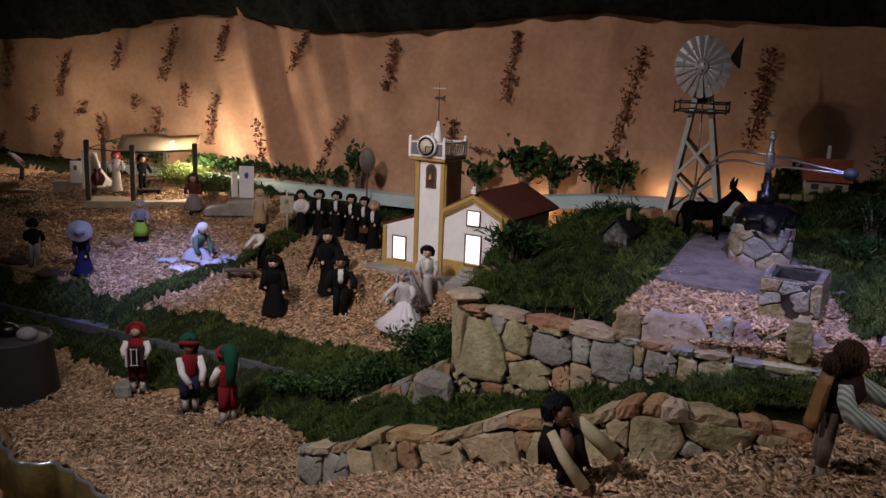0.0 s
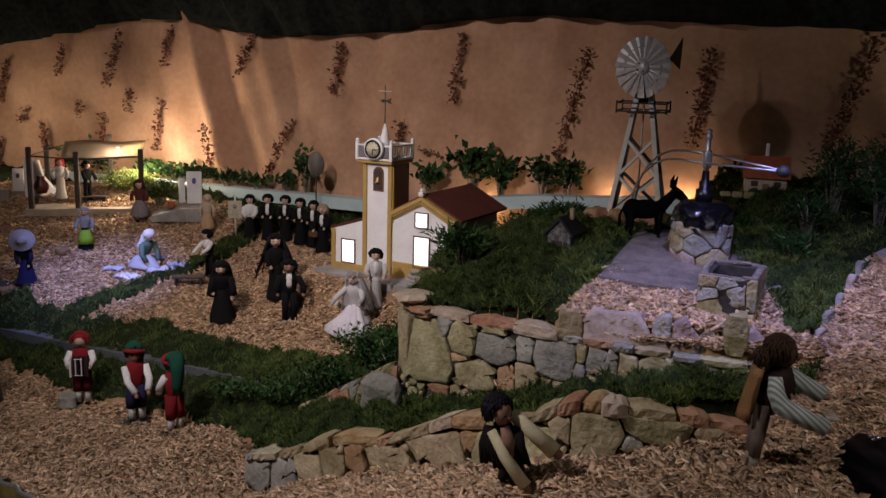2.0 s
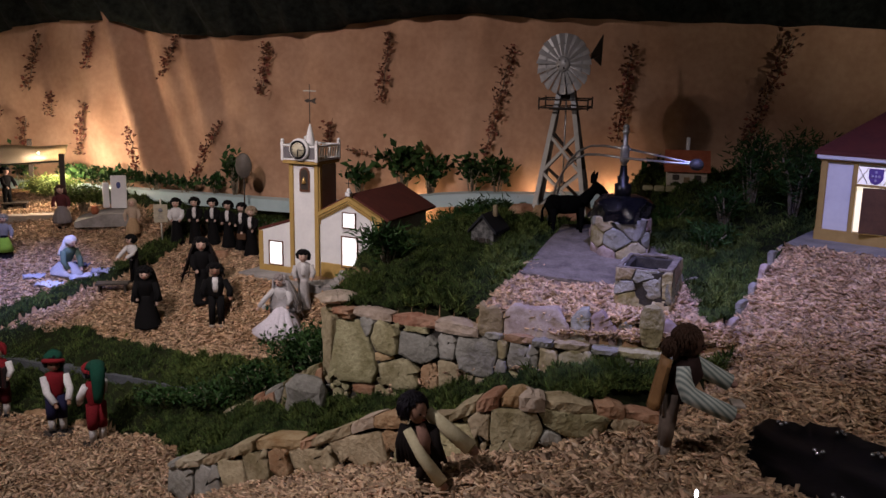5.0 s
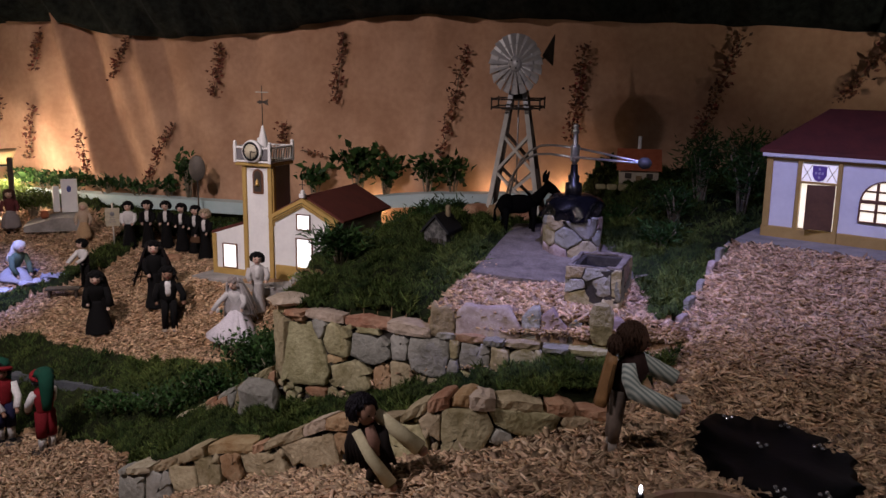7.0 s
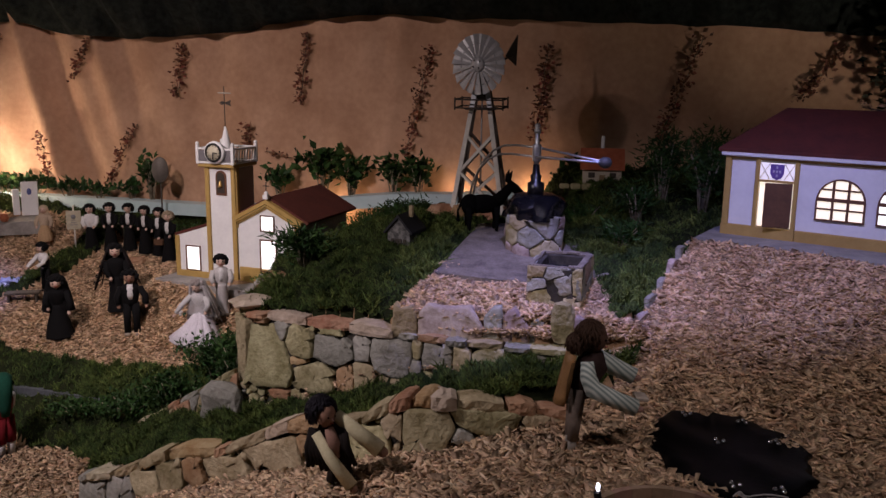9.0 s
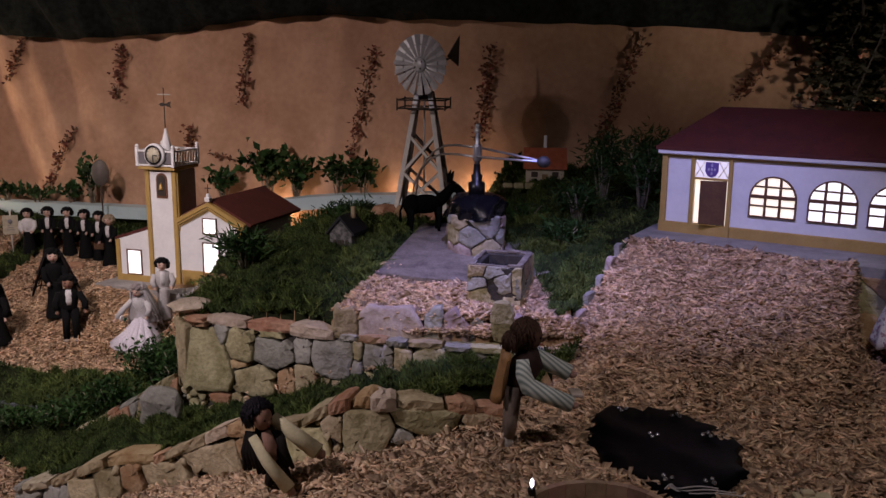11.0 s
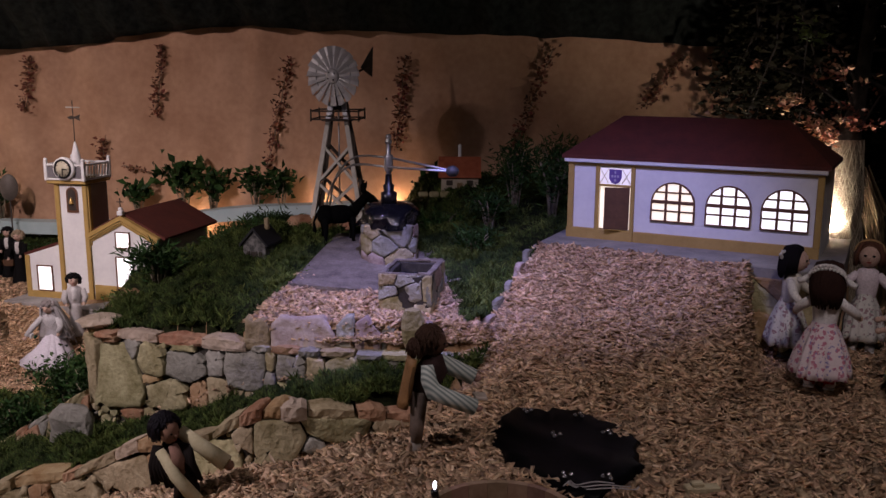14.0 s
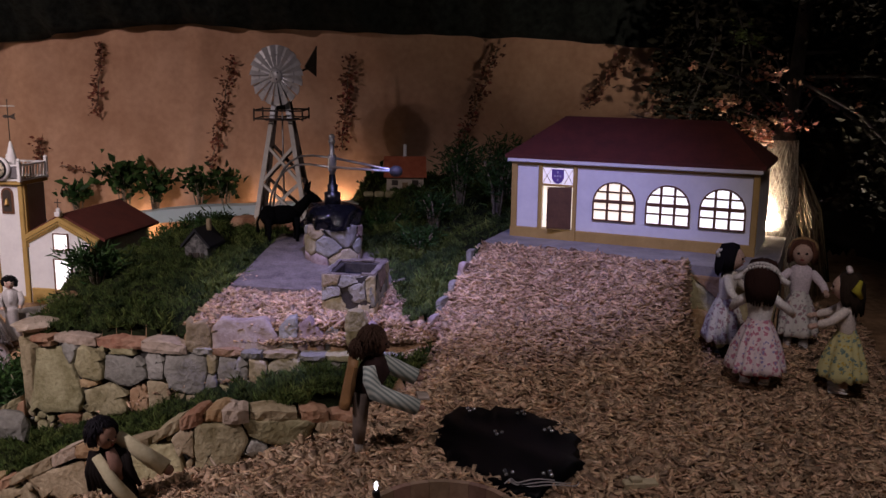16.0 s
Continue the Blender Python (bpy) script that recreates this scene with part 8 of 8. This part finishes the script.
for s, z0, w, h, n_, sz, mt_ in ((-2.15, 0.15, 0.16, 0.12, 220, 0.035, M_LEAF), (-1.95, 0.15, 0.18, 0.13, 260, 0.035, M_LEAF), (-1.72, 0.15, 0.18, 0.12, 240, 0.035, M_LEAF), (-1.45, 0.15, 0.16, 0.11, 200, 0.032, M_LEAF), (-1.2, 0.15, 0.15, 0.10, 160, 0.032, M_LEAF), (-0.83, 0.14, 0.10, 0.27, 230, 0.038, M_LEAF), (-0.98, 0.14, 0.10, 0.14, 120, 0.034, M_LEAF), (0.10, 0.20, 0.12, 0.19, 170, 0.040, M_LEAF), (0.40, 0.22, 0.15, 0.30, 330, 0.045, M_LEAF), (0.58, 0.22, 0.12, 0.24, 200, 0.045, M_LEAF), (0.86, 0.26, 0.13, 0.20, 260, 0.036, M_LEAF), (1.02, 0.26, 0.11, 0.22, 260, 0.036, M_LEAF), (1.95, 0.36, 0.12, 0.16, 200, 0.034, M_LEAF), (-2.62, 0.10, 0.14, 0.26, 240, 0.036, M_LEAF), (-2.9, 0.10, 0.14, 0.2, 200, 0.036, M_LEAF)):
    sd += 1
    p = back_at(s, 0.13 if s > -1 else 0.16, z0)
    shrub("leafy_plant", "leafy green plant cuttings before the backdrop", p.x, p.y, w, 0.07, h * 1.12, int(n_ * 0.55), sz * 1.55, mt_, z0, 7, 0.58, sd, "plant")
shrub("fern_plant", "dark green fern beside the church door", 0.29, 3.64, 0.15, 0.11, 0.16, 800, 0.050, M_LEAF, None, 13, 0.13, 60, "fern")
shrub("yellow_green_plant", "small yellow-green plant at the church step", 0.15, 3.52, 0.07, 0.05, 0.05, 160, 0.014, M_YELLOWLEAF, None, 7, 0.6, 61, "plant")
for k, (x, y, rx, ry, h, c) in enumerate(((1.95, 3.88, 0.13, 0.10, 0.34, 520), (2.08, 3.70, 0.12, 0.10, 0.30, 420), (1.75, 3.62, 0.12, 0.1, 0.18, 300), (1.55, 3.85, 0.14, 0.12, 0.14, 300), (1.60, 3.35, 0.10, 0.12, 0.10, 200), (2.25, 4.05, 0.16, 0.12, 0.30, 420), (0.55, 4.60, 0.10, 0.10, 0.13, 500), (0.62, 4.45, 0.15, 0.11, 0.19, 1100), (0.80, 4.36, 0.14, 0.11, 0.16, 900), (0.47, 4.86, 0.13, 0.10, 0.17, 700), (0.68, 4.72, 0.14, 0.10, 0.15, 700))):
    shrub("feathery_shrub", "dark feathery shrub on the mossy bank", x, y, rx, ry, h, int(c * 1.7), 0.042, M_LEAF, None, 12, 0.14, 70 + k, "shrub")
for k, (x, y, rx, ry, h, c) in enumerate(((-2.14, 6.10, 0.20, 0.08, 0.15, 5200), (-1.85, 5.92, 0.15, 0.08, 0.15, 3000), (-1.2, 5.72, 0.18, 0.08, 0.10, 450), (-0.92, 5.62, 0.18, 0.08, 0.11, 450), (-0.62, 5.52, 0.18, 0.08, 0.12, 450), (-0.40, 5.40, 0.14, 0.08, 0.14, 400), (-3.2, 5.62, 0.3, 0.10, 0.07, 400), (-2.9, 5.45, 0.2, 0.08, 0.05, 250))):
    shrub("clipped_hedge", "low mossy green hedge", x, y, rx, ry, h, c, 0.020, M_YELLOWLEAF if k == 0 else M_TUFT if k == 1 else M_LEAF, None, 16, 0.4, 90 + k, "hedge")


for k, (x, y, rx, ry, h, c) in enumerate(((-0.10, 3.74, 0.17, 0.13, 0.23, 1900), (0.02, 3.50, 0.11, 0.12, 0.28, 1500), (-0.28, 3.54, 0.17, 0.11, 0.19, 1600), (-0.48, 3.64, 0.17, 0.11, 0.11, 1000), (-0.02, 3.95, 0.13, 0.12, 0.17, 1200), (0.07, 4.15, 0.08, 0.10, 0.09, 400), (-0.02, 3.30, 0.10, 0.07, 0.13, 600), (-0.72, 3.74, 0.16, 0.10, 0.08, 800))):
    shrub("creeping_shrub", "dark bushy evergreen on the slope below the church", x, y, rx, ry, h, c, 0.024, M_LEAF, None, 18, 0.42, 120 + k, "shrub")


def vine(k, s0, z0, length, slant, full=1.0):
    r = np.random.default_rng(300 + k)
    t = thing("hanging_vine", Matrix.Translation(back_at(s0, 0.02, z0)), "dried reddish vine sprig hung on the cloth", "vine", "hanging vines")
    n_ = int(150 * full * (length / 0.35) ** 0.7)
    kk = r.random(n_)
    off = r.normal(size=n_) * 0.019 * full
    p = np.array([tuple(BU * float(-slant * q * length + o) - BV * float(0.02 + abs(w)) + Vector((0, 0, float(-q * length + v)))) for q, o, w, v in zip(kk, off, r.normal(size=n_) * 0.02, r.normal(size=n_) * 0.012)])
    base = back_at(s0, 0.02, z0)
    extra = np.array([cloth_fold(s0 - slant * q * length, z0 - q * length) for q in kk])
    p = p - np.array(BV)[None, :] * extra[:, None]
    pts = [BU * (-slant * q * length) - BV * (0.015 + cloth_fold(s0 - slant * q * length, z0 - q * length)) + Vector((0.006 * math.sin(20 * q), 0, -q * length)) for q in [i / 8 for i in range(9)]]
    part("stem", Geo().tube(pts, 0.003, M_BARK, n=5), t)
    ob = bulk("leaves", leaf_set(p, 0.031, 0.6, -0.1, r), LEAF, M_VINE, "", "", "")
    ob.parent = t
    return t


VINES_HIGH = [(-4.26, 1.03, 0.36, 0.25), (-3.61, 1.01, 0.36, 0.33), (-3.06, 1.13, 0.23, 0.26), (-2.50, 1.23, 0.41, 0.31), (-1.99, 1.25, 0.26, 0.22), (-1.30, 1.23, 0.28, 0.43), (-0.60, 1.19, 0.34, 0.16), (0.27, 1.26, 0.44, 0.13), (1.06, 1.18, 0.67, 0.23), (1.78, 1.20, 0.56, 0.11), (2.65, 1.25, 0.58, 0.36), (3.40, 1.21, 0.30, 0.73)]
VINES_LOW = [(-2.42, 0.81, 0.17, 0.15), (-2.07, 0.74, 0.37, 0.31), (-4.02, 0.55, 0.12, 0.2), (-3.46, 0.63, 0.10, 0.4), (-4.45, 0.33, 0.2, 0.35), (-3.73, 0.38, 0.34, 0.32), (-3.29, 0.52, 0.2, -0.1), (-2.91, 0.70, 0.11, 0.25), (-2.68, 0.62, 0.22, 0.1), (-1.65, 0.60, 0.29, -0.17), (-0.97, 0.66, 0.40, 0.52), (-0.13, 0.69, 0.15, 0.15), (-0.02, 0.52, 0.04, -4.0)]
for k, (s, z, L, sl) in enumerate(VINES_HIGH + VINES_LOW):
    vine(k, s, z, L, sl, 1.2 if k in (6, 9, 10, 11) else 0.85)


def tree():
    r = np.random.default_rng(5)
    base = Vector((3.125, 2.985, 0.10))
    t = thing("tree", Matrix.Translation(base), "dark tree with net-wrapped trunk and rusty autumn leaves", "tree")
    trunk = [(0, 0, -0.05), (-0.01, 0.0, 0.3), (-0.02, 0.01, 0.6), (0.01, 0.0, 0.9), (0.05, 0.0, 1.5), (0.06, 0, 2.1)]
    n, k, verts = 40, 44, []
    for j in range(k + 1):
        b = j / k
        z = -0.05 + 0.79 * b
        for i in range(n):
            a = 2 * math.pi * i / n
            w = noise.noise(Vector((3 * math.cos(a), 3 * math.sin(a), 9 * z))) * 0.10 + noise.noise(Vector((9 * math.cos(a), 9 * math.sin(a), 26 * z))) * 0.09
            q = (0.088 - 0.034 * b + 0.03 * (1 - b) ** 3) * (1 + w) + 0.004 * (math.sin(10 * a + 60 * z) * math.sin(10 * a - 60 * z))
            verts.append((-0.015 * b + q * math.cos(a), 0.005 * b + q * math.sin(a), z))
    faces = [[j * n + i, j * n + (i + 1) % n, j * n + n + (i + 1) % n, j * n + n + i] for j in range(k) for i in range(n)]
    part("trunk", Geo().add(verts, faces, M_BARK, True), t, "rough pale trunk wrapped in netting")
    net = Geo()
    for sgn in (-1, 1):
        for i in range(30):
            pts = []
            for j in range(23):
                b = j / 22
                a = 2 * math.pi * i / 30 + sgn * (3.4 + 0.9 * math.sin(2.3 * i)) * b + 0.16 * math.sin(11 * b + 1.7 * i)
                q = 0.094 - 0.034 * b + 0.03 * (1 - b) ** 3
                pts.append((-0.015 * b + q * math.cos(a), 0.005 * b + q * math.sin(a), -0.05 + 0.79 * b))
            net.tube(pts, 0.0011, M_STRAW, n=4)
    part("netting", net, t, "pale string netting round the trunk")
    # Near-black colour paints in the shade above the lit part of the trunk.
    part("upper_trunk", Geo().tube([(-0.014, 0.005, 0.66), (-0.016, 0.005, 0.735), (-0.008, 0.003, 0.80)] + trunk[3:], [0.046, 0.050, 0.040, 0.030, 0.026, 0.022], M_CORE, n=14), t, "upper trunk coloured dark to stand for shade")
    # dry straw hung round the foot of the trunk
    rr, fringe = random.Random(77), Geo()
    for i in range(230):
        a = rr.uniform(-1.30, 1.25)
        z1 = rr.uniform(0.40, 0.64)
        top = Vector((-0.005 + 0.075 * math.cos(a), 0.078 * math.sin(a), z1))
        spread = rr.uniform(0.10, 0.21)
        foot = Vector((0.02 + spread * math.cos(a), spread * math.sin(a) * 0.9, rr.uniform(-0.02, 0.22)))
        mid = (top + foot) / 2 + Vector((0.02 * math.cos(a), 0.02 * math.sin(a), 0.05))
        fringe.tube([top, mid, foot], [0.0022, 0.0026, 0.0012], M_STRAW_DARK, n=4)
    part("straw_wrapping", fringe, t, "ragged brown straw hung round the trunk")
    # limb tip, then leaf clusters along it: place on the limb, spread, count
    boughs = (((-0.16, 0.0, 0.78), M_LEAF_DRY, ((0.95, 0.034, 170), (0.65, 0.026, 70), (1.15, 0.022, 60))),
              ((-0.30, 0.045, 0.90), M_LEAF_DRY, ((0.90, 0.022, 60), (1.02, 0.020, 50), (0.70, 0.014, 18))),
              ((-0.66, 0.16, 0.84), M_LEAF_DRY, ((0.86, 0.013, 22), (1.0, 0.012, 16), (0.6, 0.012, 8))),
              ((-0.41, 0.085, 1.05), M_LEAF_DRY, ((0.99, 0.014, 16), (0.72, 0.012, 8))),
              ((-0.12, 0.0, 1.03), M_LEAF_DRY, ((0.80, 0.030, 40), (1.0, 0.030, 50), (1.2, 0.022, 20))),
              ((-0.23, 0.03, 1.17), M_YELLOWLEAF, ((0.92, 0.026, 46), (1.04, 0.022, 34), (0.75, 0.02, 14))),
              ((-0.05, -0.03, 0.82), M_VINE, ((0.8, 0.04, 60), (1.05, 0.04, 60))),
              ((0.15, -0.08, 0.98), M_VINE, ((0.8, 0.06, 60), (1.0, 0.05, 60))))
    for tip, material, clusters in boughs:
        e = Vector(tip)
        root = Vector((0.01, 0, min(1.1, max(0.62, e.z - 0.22))))
        mid = (root + e) / 2 + Vector((0, 0, 0.05))
        limb = part("limb", Geo().tube([root, mid, e], [0.007, 0.005, 0.002], M_CORE, n=6), t)
        pts = []
        for q, wide, count in clusters:
            c = np.array(root.lerp(mid, q * 2) if q < 0.5 else mid.lerp(e, q * 2 - 1))
            for _ in range(max(1, count // 6)):
                pts.append(c + r.normal(size=3) * wide + r.normal(size=(6, 3)) * 0.010)
        ob = bulk("autumn_leaves", leaf_set(np.concatenate(pts), 0.026, 0.55, -0.1, r), LEAF, material, "", "", "")
        ob.parent = limb
    for tip in ((0.35, -0.25, 1.25), (0.5, -0.4, 0.9), (0.3, -0.45, 0.6), (0.55, -0.2, 0.5), (0.1, -0.3, 1.35), (0.45, -0.1, 1.0)):
        e = Vector(tip)
        root = Vector((0.01, 0, max(1.0, min(1.3, e.z + 0.1))))
        mid = (root + e) / 2 + Vector((0, 0, 0.06))
        limb = part("limb", Geo().tube([root, mid, e], [0.010, 0.007, 0.003], M_CORE, n=6), t)
        pts = []
        for _ in range(29):
            k = r.random() ** 0.6
            c = np.array(mid) * (1 - k) + np.array(e) * k + r.normal(size=3) * 0.10
            pts.append(c + r.normal(size=(24, 3)) * 0.05)
        ob = bulk("dark_leaves", leaf_set(np.concatenate(pts), 0.034, 0.55, -0.1, r), LEAF, M_LEAF_DARK, "", "", "")
        ob.parent = limb
    return t


tree()


def evergreen_screen():
    """Dense dark branches hung before the right end of the backdrop."""
    r = np.random.default_rng(41)
    t = thing("evergreen_screen", Matrix.Translation(back_at(3.3, 0.25, 0.3)), "dense dark evergreen branches before the backdrop", "foliage")
    base = np.array(back_at(3.3, 0.25, 0.3))
    pts = []
    for k in range(46):
        s = 3.58 + 0.80 * ((k + r.random()) / 46) ** 0.8
        top, L = r.uniform(1.25, 1.75), r.uniform(0.5, 0.95)
        a = back_at(s, r.uniform(0.12, 0.42), top)
        b = a + Vector((r.uniform(-0.2, 0.1), -0.08, -L * (0.4 + 0.6 * min(1, (s - 3.34) / 0.35))))
        mid = (a + b) / 2 + Vector((0.05, -0.05, 0.03))
        o = Vector(base)
        part("branch", Geo().tube([a - o, mid - o, b - o], [0.008, 0.006, 0.002], M_CORE, n=5), t)
        q = r.random((190, 1))
        pts.append(np.array(a) * (1 - q) + np.array(b) * q + r.normal(size=(190, 3)) * 0.055 - base)
    ob = bulk("leaves", leaf_set(np.concatenate(pts), 0.055, 0.5, -0.3, r), LEAF, M_LEAF_DARK, "", "", "")
    ob.parent = t
    return t


evergreen_screen()


# ---- wood chips and moss over the ground ----
def scatter(n, box, keep, seed):
    r = np.random.default_rng(seed)
    x, y = r.uniform(box[0], box[1], n), r.uniform(box[2], box[3], n)
    k = keep(x, y)
    return x[k], y[k], r


def patch(x, y, size, seed):
    """Smooth random patches of that size, 0 to 1."""
    r = np.random.default_rng(seed)
    tab = r.random((512, 512))
    a, b = x / size + 200, y / size + 60
    i, j = np.floor(a).astype(int), np.floor(b).astype(int)
    u, v = a - i, b - j
    u, v = u * u * (3 - 2 * u), v * v * (3 - 2 * v)
    t = lambda p, q: tab[p % 512, q % 512]
    return (t(i, j) * (1 - u) + t(i + 1, j) * u) * (1 - v) + (t(i, j + 1) * (1 - u) + t(i + 1, j + 1) * u) * v


def chips(name, n, box, keep, seed, lo, hi, label, material=None, slim=1.0):
    x, y, r = scatter(n, box, keep, seed)
    m = len(x)
    z = ground_z(x, y) + r.uniform(-0.002, 0.014, m) + 0.008 * np.sin(9 * x + 4 * np.sin(5 * y)) + 0.006 * np.sin(21 * y + 3 * x)
    c = np.stack([x, y, z], 1)
    a = r.uniform(0, 2 * np.pi, m)
    tl = r.normal(0, 0.33, m)
    d = np.stack([np.cos(a) * np.cos(tl), np.sin(a) * np.cos(tl), np.sin(tl)], 1)
    w = unit(np.cross(d, np.stack([r.normal(0, 0.35, m), r.normal(0, 0.35, m), np.ones(m)], 1)))
    u = np.cross(w, d)
    L = (lo + (hi - lo) * r.random(m) ** 1.5)[:, None] / 2
    W = (r.uniform(0.14, 0.44, m)[:, None]) * L * slim
    T = r.uniform(0.0018, 0.0045, m)[:, None]
    j = lambda: r.uniform(0.65, 1.1, (m, 1))
    v = np.stack([c - d * L * j() - w * W * j() + u * T, c + d * L * j() - w * W * j() + u * T, c + d * L * j() + w * W * j() + u * T, c - d * L * j() + w * W * j() + u * T, c - d * L * 0.8 - u * T * 0.5, c + d * L * 0.8 - u * T * 0.5], 1)
    return bulk(name, v, [[0, 3, 2, 1][::-1], [0, 1, 5, 4][::-1], [2, 3, 4, 5][::-1], [0, 4, 3][::-1], [1, 2, 5][::-1]], material or M_CHIP, label, "wood chips")


def bare(x, y):
    ok = ~is_grass(x, y) & ~inside(CHURCH_PAD, x, y) & ~inside(SCHOOL_PAD, x, y) & ~inside(SLAB, x, y)
    ok &= ~inside(OUTSIDE, x, y)
    ok &= (x - 1.145) ** 2 + (y - 1.486) ** 2 > 0.19 ** 2
    ok &= ((x - 1.452) / 0.176) ** 2 + ((y - 1.89) / 0.268) ** 2 > 1
    return ok


def visible_front(x, y):
    return bare(x, y) & (np.abs(x - 0.3) < 1.0 + 0.64 * (y + 0.4))


chips("wood_chips_front", 185000, (-2.3, 3.2, 1.35, 3.05), visible_front, 1, 0.014, 0.062, "reddish-tan wood chips strewn over the front")
chips("wood_chips_rear", 125000, (-3.6, 0.3, 3.0, 6.2), visible_front, 2, 0.014, 0.046, "tan wood chips strewn round the dolls")
chips("wood_chips_ramp", 52000, (0.55, 2.45, 2.4, 3.2), lambda x, y: bare(x, y) & (inside(RAMP, x, y) | inside(TERRACE, x, y) | inside([(0.62, 2.745), (1.5, 2.56), (1.5, 2.4), (0.62, 2.6)], x, y)), 3, 0.015, 0.064, "pinkish wood chips on terrace and ramp")

chips("loose_chips", 2600, (0.7, 1.5, 2.9, 3.75), lambda x, y: inside(SLAB, x, y) & (patch(x, y, 0.12, 12) > 0.25 + 1.6 * (y - 2.97 + 0.28 * (x - 1.1))), 8, 0.012, 0.040, "loose wood chips kicked onto the slab")
chips("wood_shreds", 9000, (-2.3, 3.2, 1.35, 3.2), lambda x, y: visible_front(x, y) | (bare(x, y) & (inside(RAMP, x, y) | inside(TERRACE, x, y))), 4, 0.030, 0.085, "long pale wood shreds lying on the chips", M_SHRED, 0.45)


def moss(name, n, box, keep, seed, lo, hi, label, material):
    x, y, r = scatter(n, box, keep, seed)
    m = len(x)
    lump = np.clip(0.85 * patch(x, y, 0.10, 5) + 0.55 * patch(x, y, 0.04, 6) - 0.25, 0, 1)
    base = np.stack([x, y, ground_z(x, y) - 0.006 + 0.048 * clump(x, y) + 0.010 * lump + 0.008 * np.sin(9 * x + 4 * np.sin(5 * y)) + 0.006 * np.sin(21 * y + 3 * x)], 1)
    d = unit(np.stack([r.normal(0, 0.45, m), r.normal(0, 0.45, m), np.ones(m) * 0.9], 1))
    L = (r.uniform(lo, hi, m) * (0.55 + 0.6 * lump) + 0.024 * lump * r.uniform(0.4, 1.0, m))[:, None]
    s = unit(np.cross(d, r.normal(size=(m, 3))))
    s2 = np.cross(d, s)
    w = r.uniform(0.0018, 0.0042, m)[:, None]
    droop = np.array([0, 0, -1.0]) * L * 0.18
    v = np.stack([base + s * w, base - s * w * 0.5 + s2 * w, base - s * w * 0.5 - s2 * w, base + d * L + droop], 1)
    return bulk(name, v, [[0, 1, 3], [1, 2, 3], [2, 0, 3]], material, label, "moss")


moss("moss_near", 300000, (-0.75, 1.75, 2.2, 4.6), is_grass, 11, 0.013, 0.030, "springy dark green moss round the stone walls", M_GRASS)
moss("moss_far", 240000, (-3.3, 2.7, 3.3, 6.2), lambda x, y: is_grass(x, y) & ~((x > -0.75) & (x < 1.75) & (y < 4.6)), 12, 0.014, 0.034, "dark green moss on the slope and banks", M_GRASS)


def tufts(name, n, box, keep, seed, blades, lo, hi, label):
    """Taller bushy tufts of lighter moss standing over the bed."""
    x, y, r = scatter(n, box, lambda x, y: keep(x, y) & (patch(x, y, 0.16, 8) + 0.5 * patch(x, y, 0.05, 9) > 0.72), seed)
    m = len(x)
    tall = np.repeat(r.uniform(0.6, 1.25, m), blades)
    bx, by = np.repeat(x, blades) + r.normal(0, 0.009, m * blades), np.repeat(y, blades) + r.normal(0, 0.009, m * blades)
    ok = keep(bx, by)
    bx, by, tall = bx[ok], by[ok], tall[ok]
    q = len(bx)
    base = np.stack([bx, by, ground_z(bx, by) + 0.048 * clump(bx, by)], 1)
    d = unit(np.stack([r.normal(0, 0.55, q), r.normal(0, 0.55, q), np.ones(q)], 1))
    L = (r.uniform(lo, hi, q) * tall)[:, None]
    s = unit(np.cross(d, r.normal(size=(q, 3))))
    w = r.uniform(0.0014, 0.0030, q)[:, None]
    bendv = np.stack([r.normal(0, 0.2, q), r.normal(0, 0.2, q), np.full(q, -0.12)], 1) * L
    v = np.stack([base + s * w, base - s * w, base + d * L * 0.55 - s * w * 0.8, base + d * L * 0.55 + s * w * 0.8, base + d * L + bendv], 1)
    return bulk(name, v, [[0, 1, 2, 3], [3, 2, 4]], M_TUFT, label, "moss")


tufts("moss_tufts_near", 14000, (-0.75, 1.75, 2.2, 4.6), is_grass, 31, 24, 0.020, 0.050, "bushy yellow-green moss tufts round the stone walls")
tufts("moss_tufts_far", 7000, (-3.3, 2.7, 3.3, 6.2), lambda x, y: is_grass(x, y) & ~((x > -0.75) & (x < 1.75) & (y < 4.6)), 32, 18, 0.018, 0.042, "bushy moss tufts on the slope and banks")
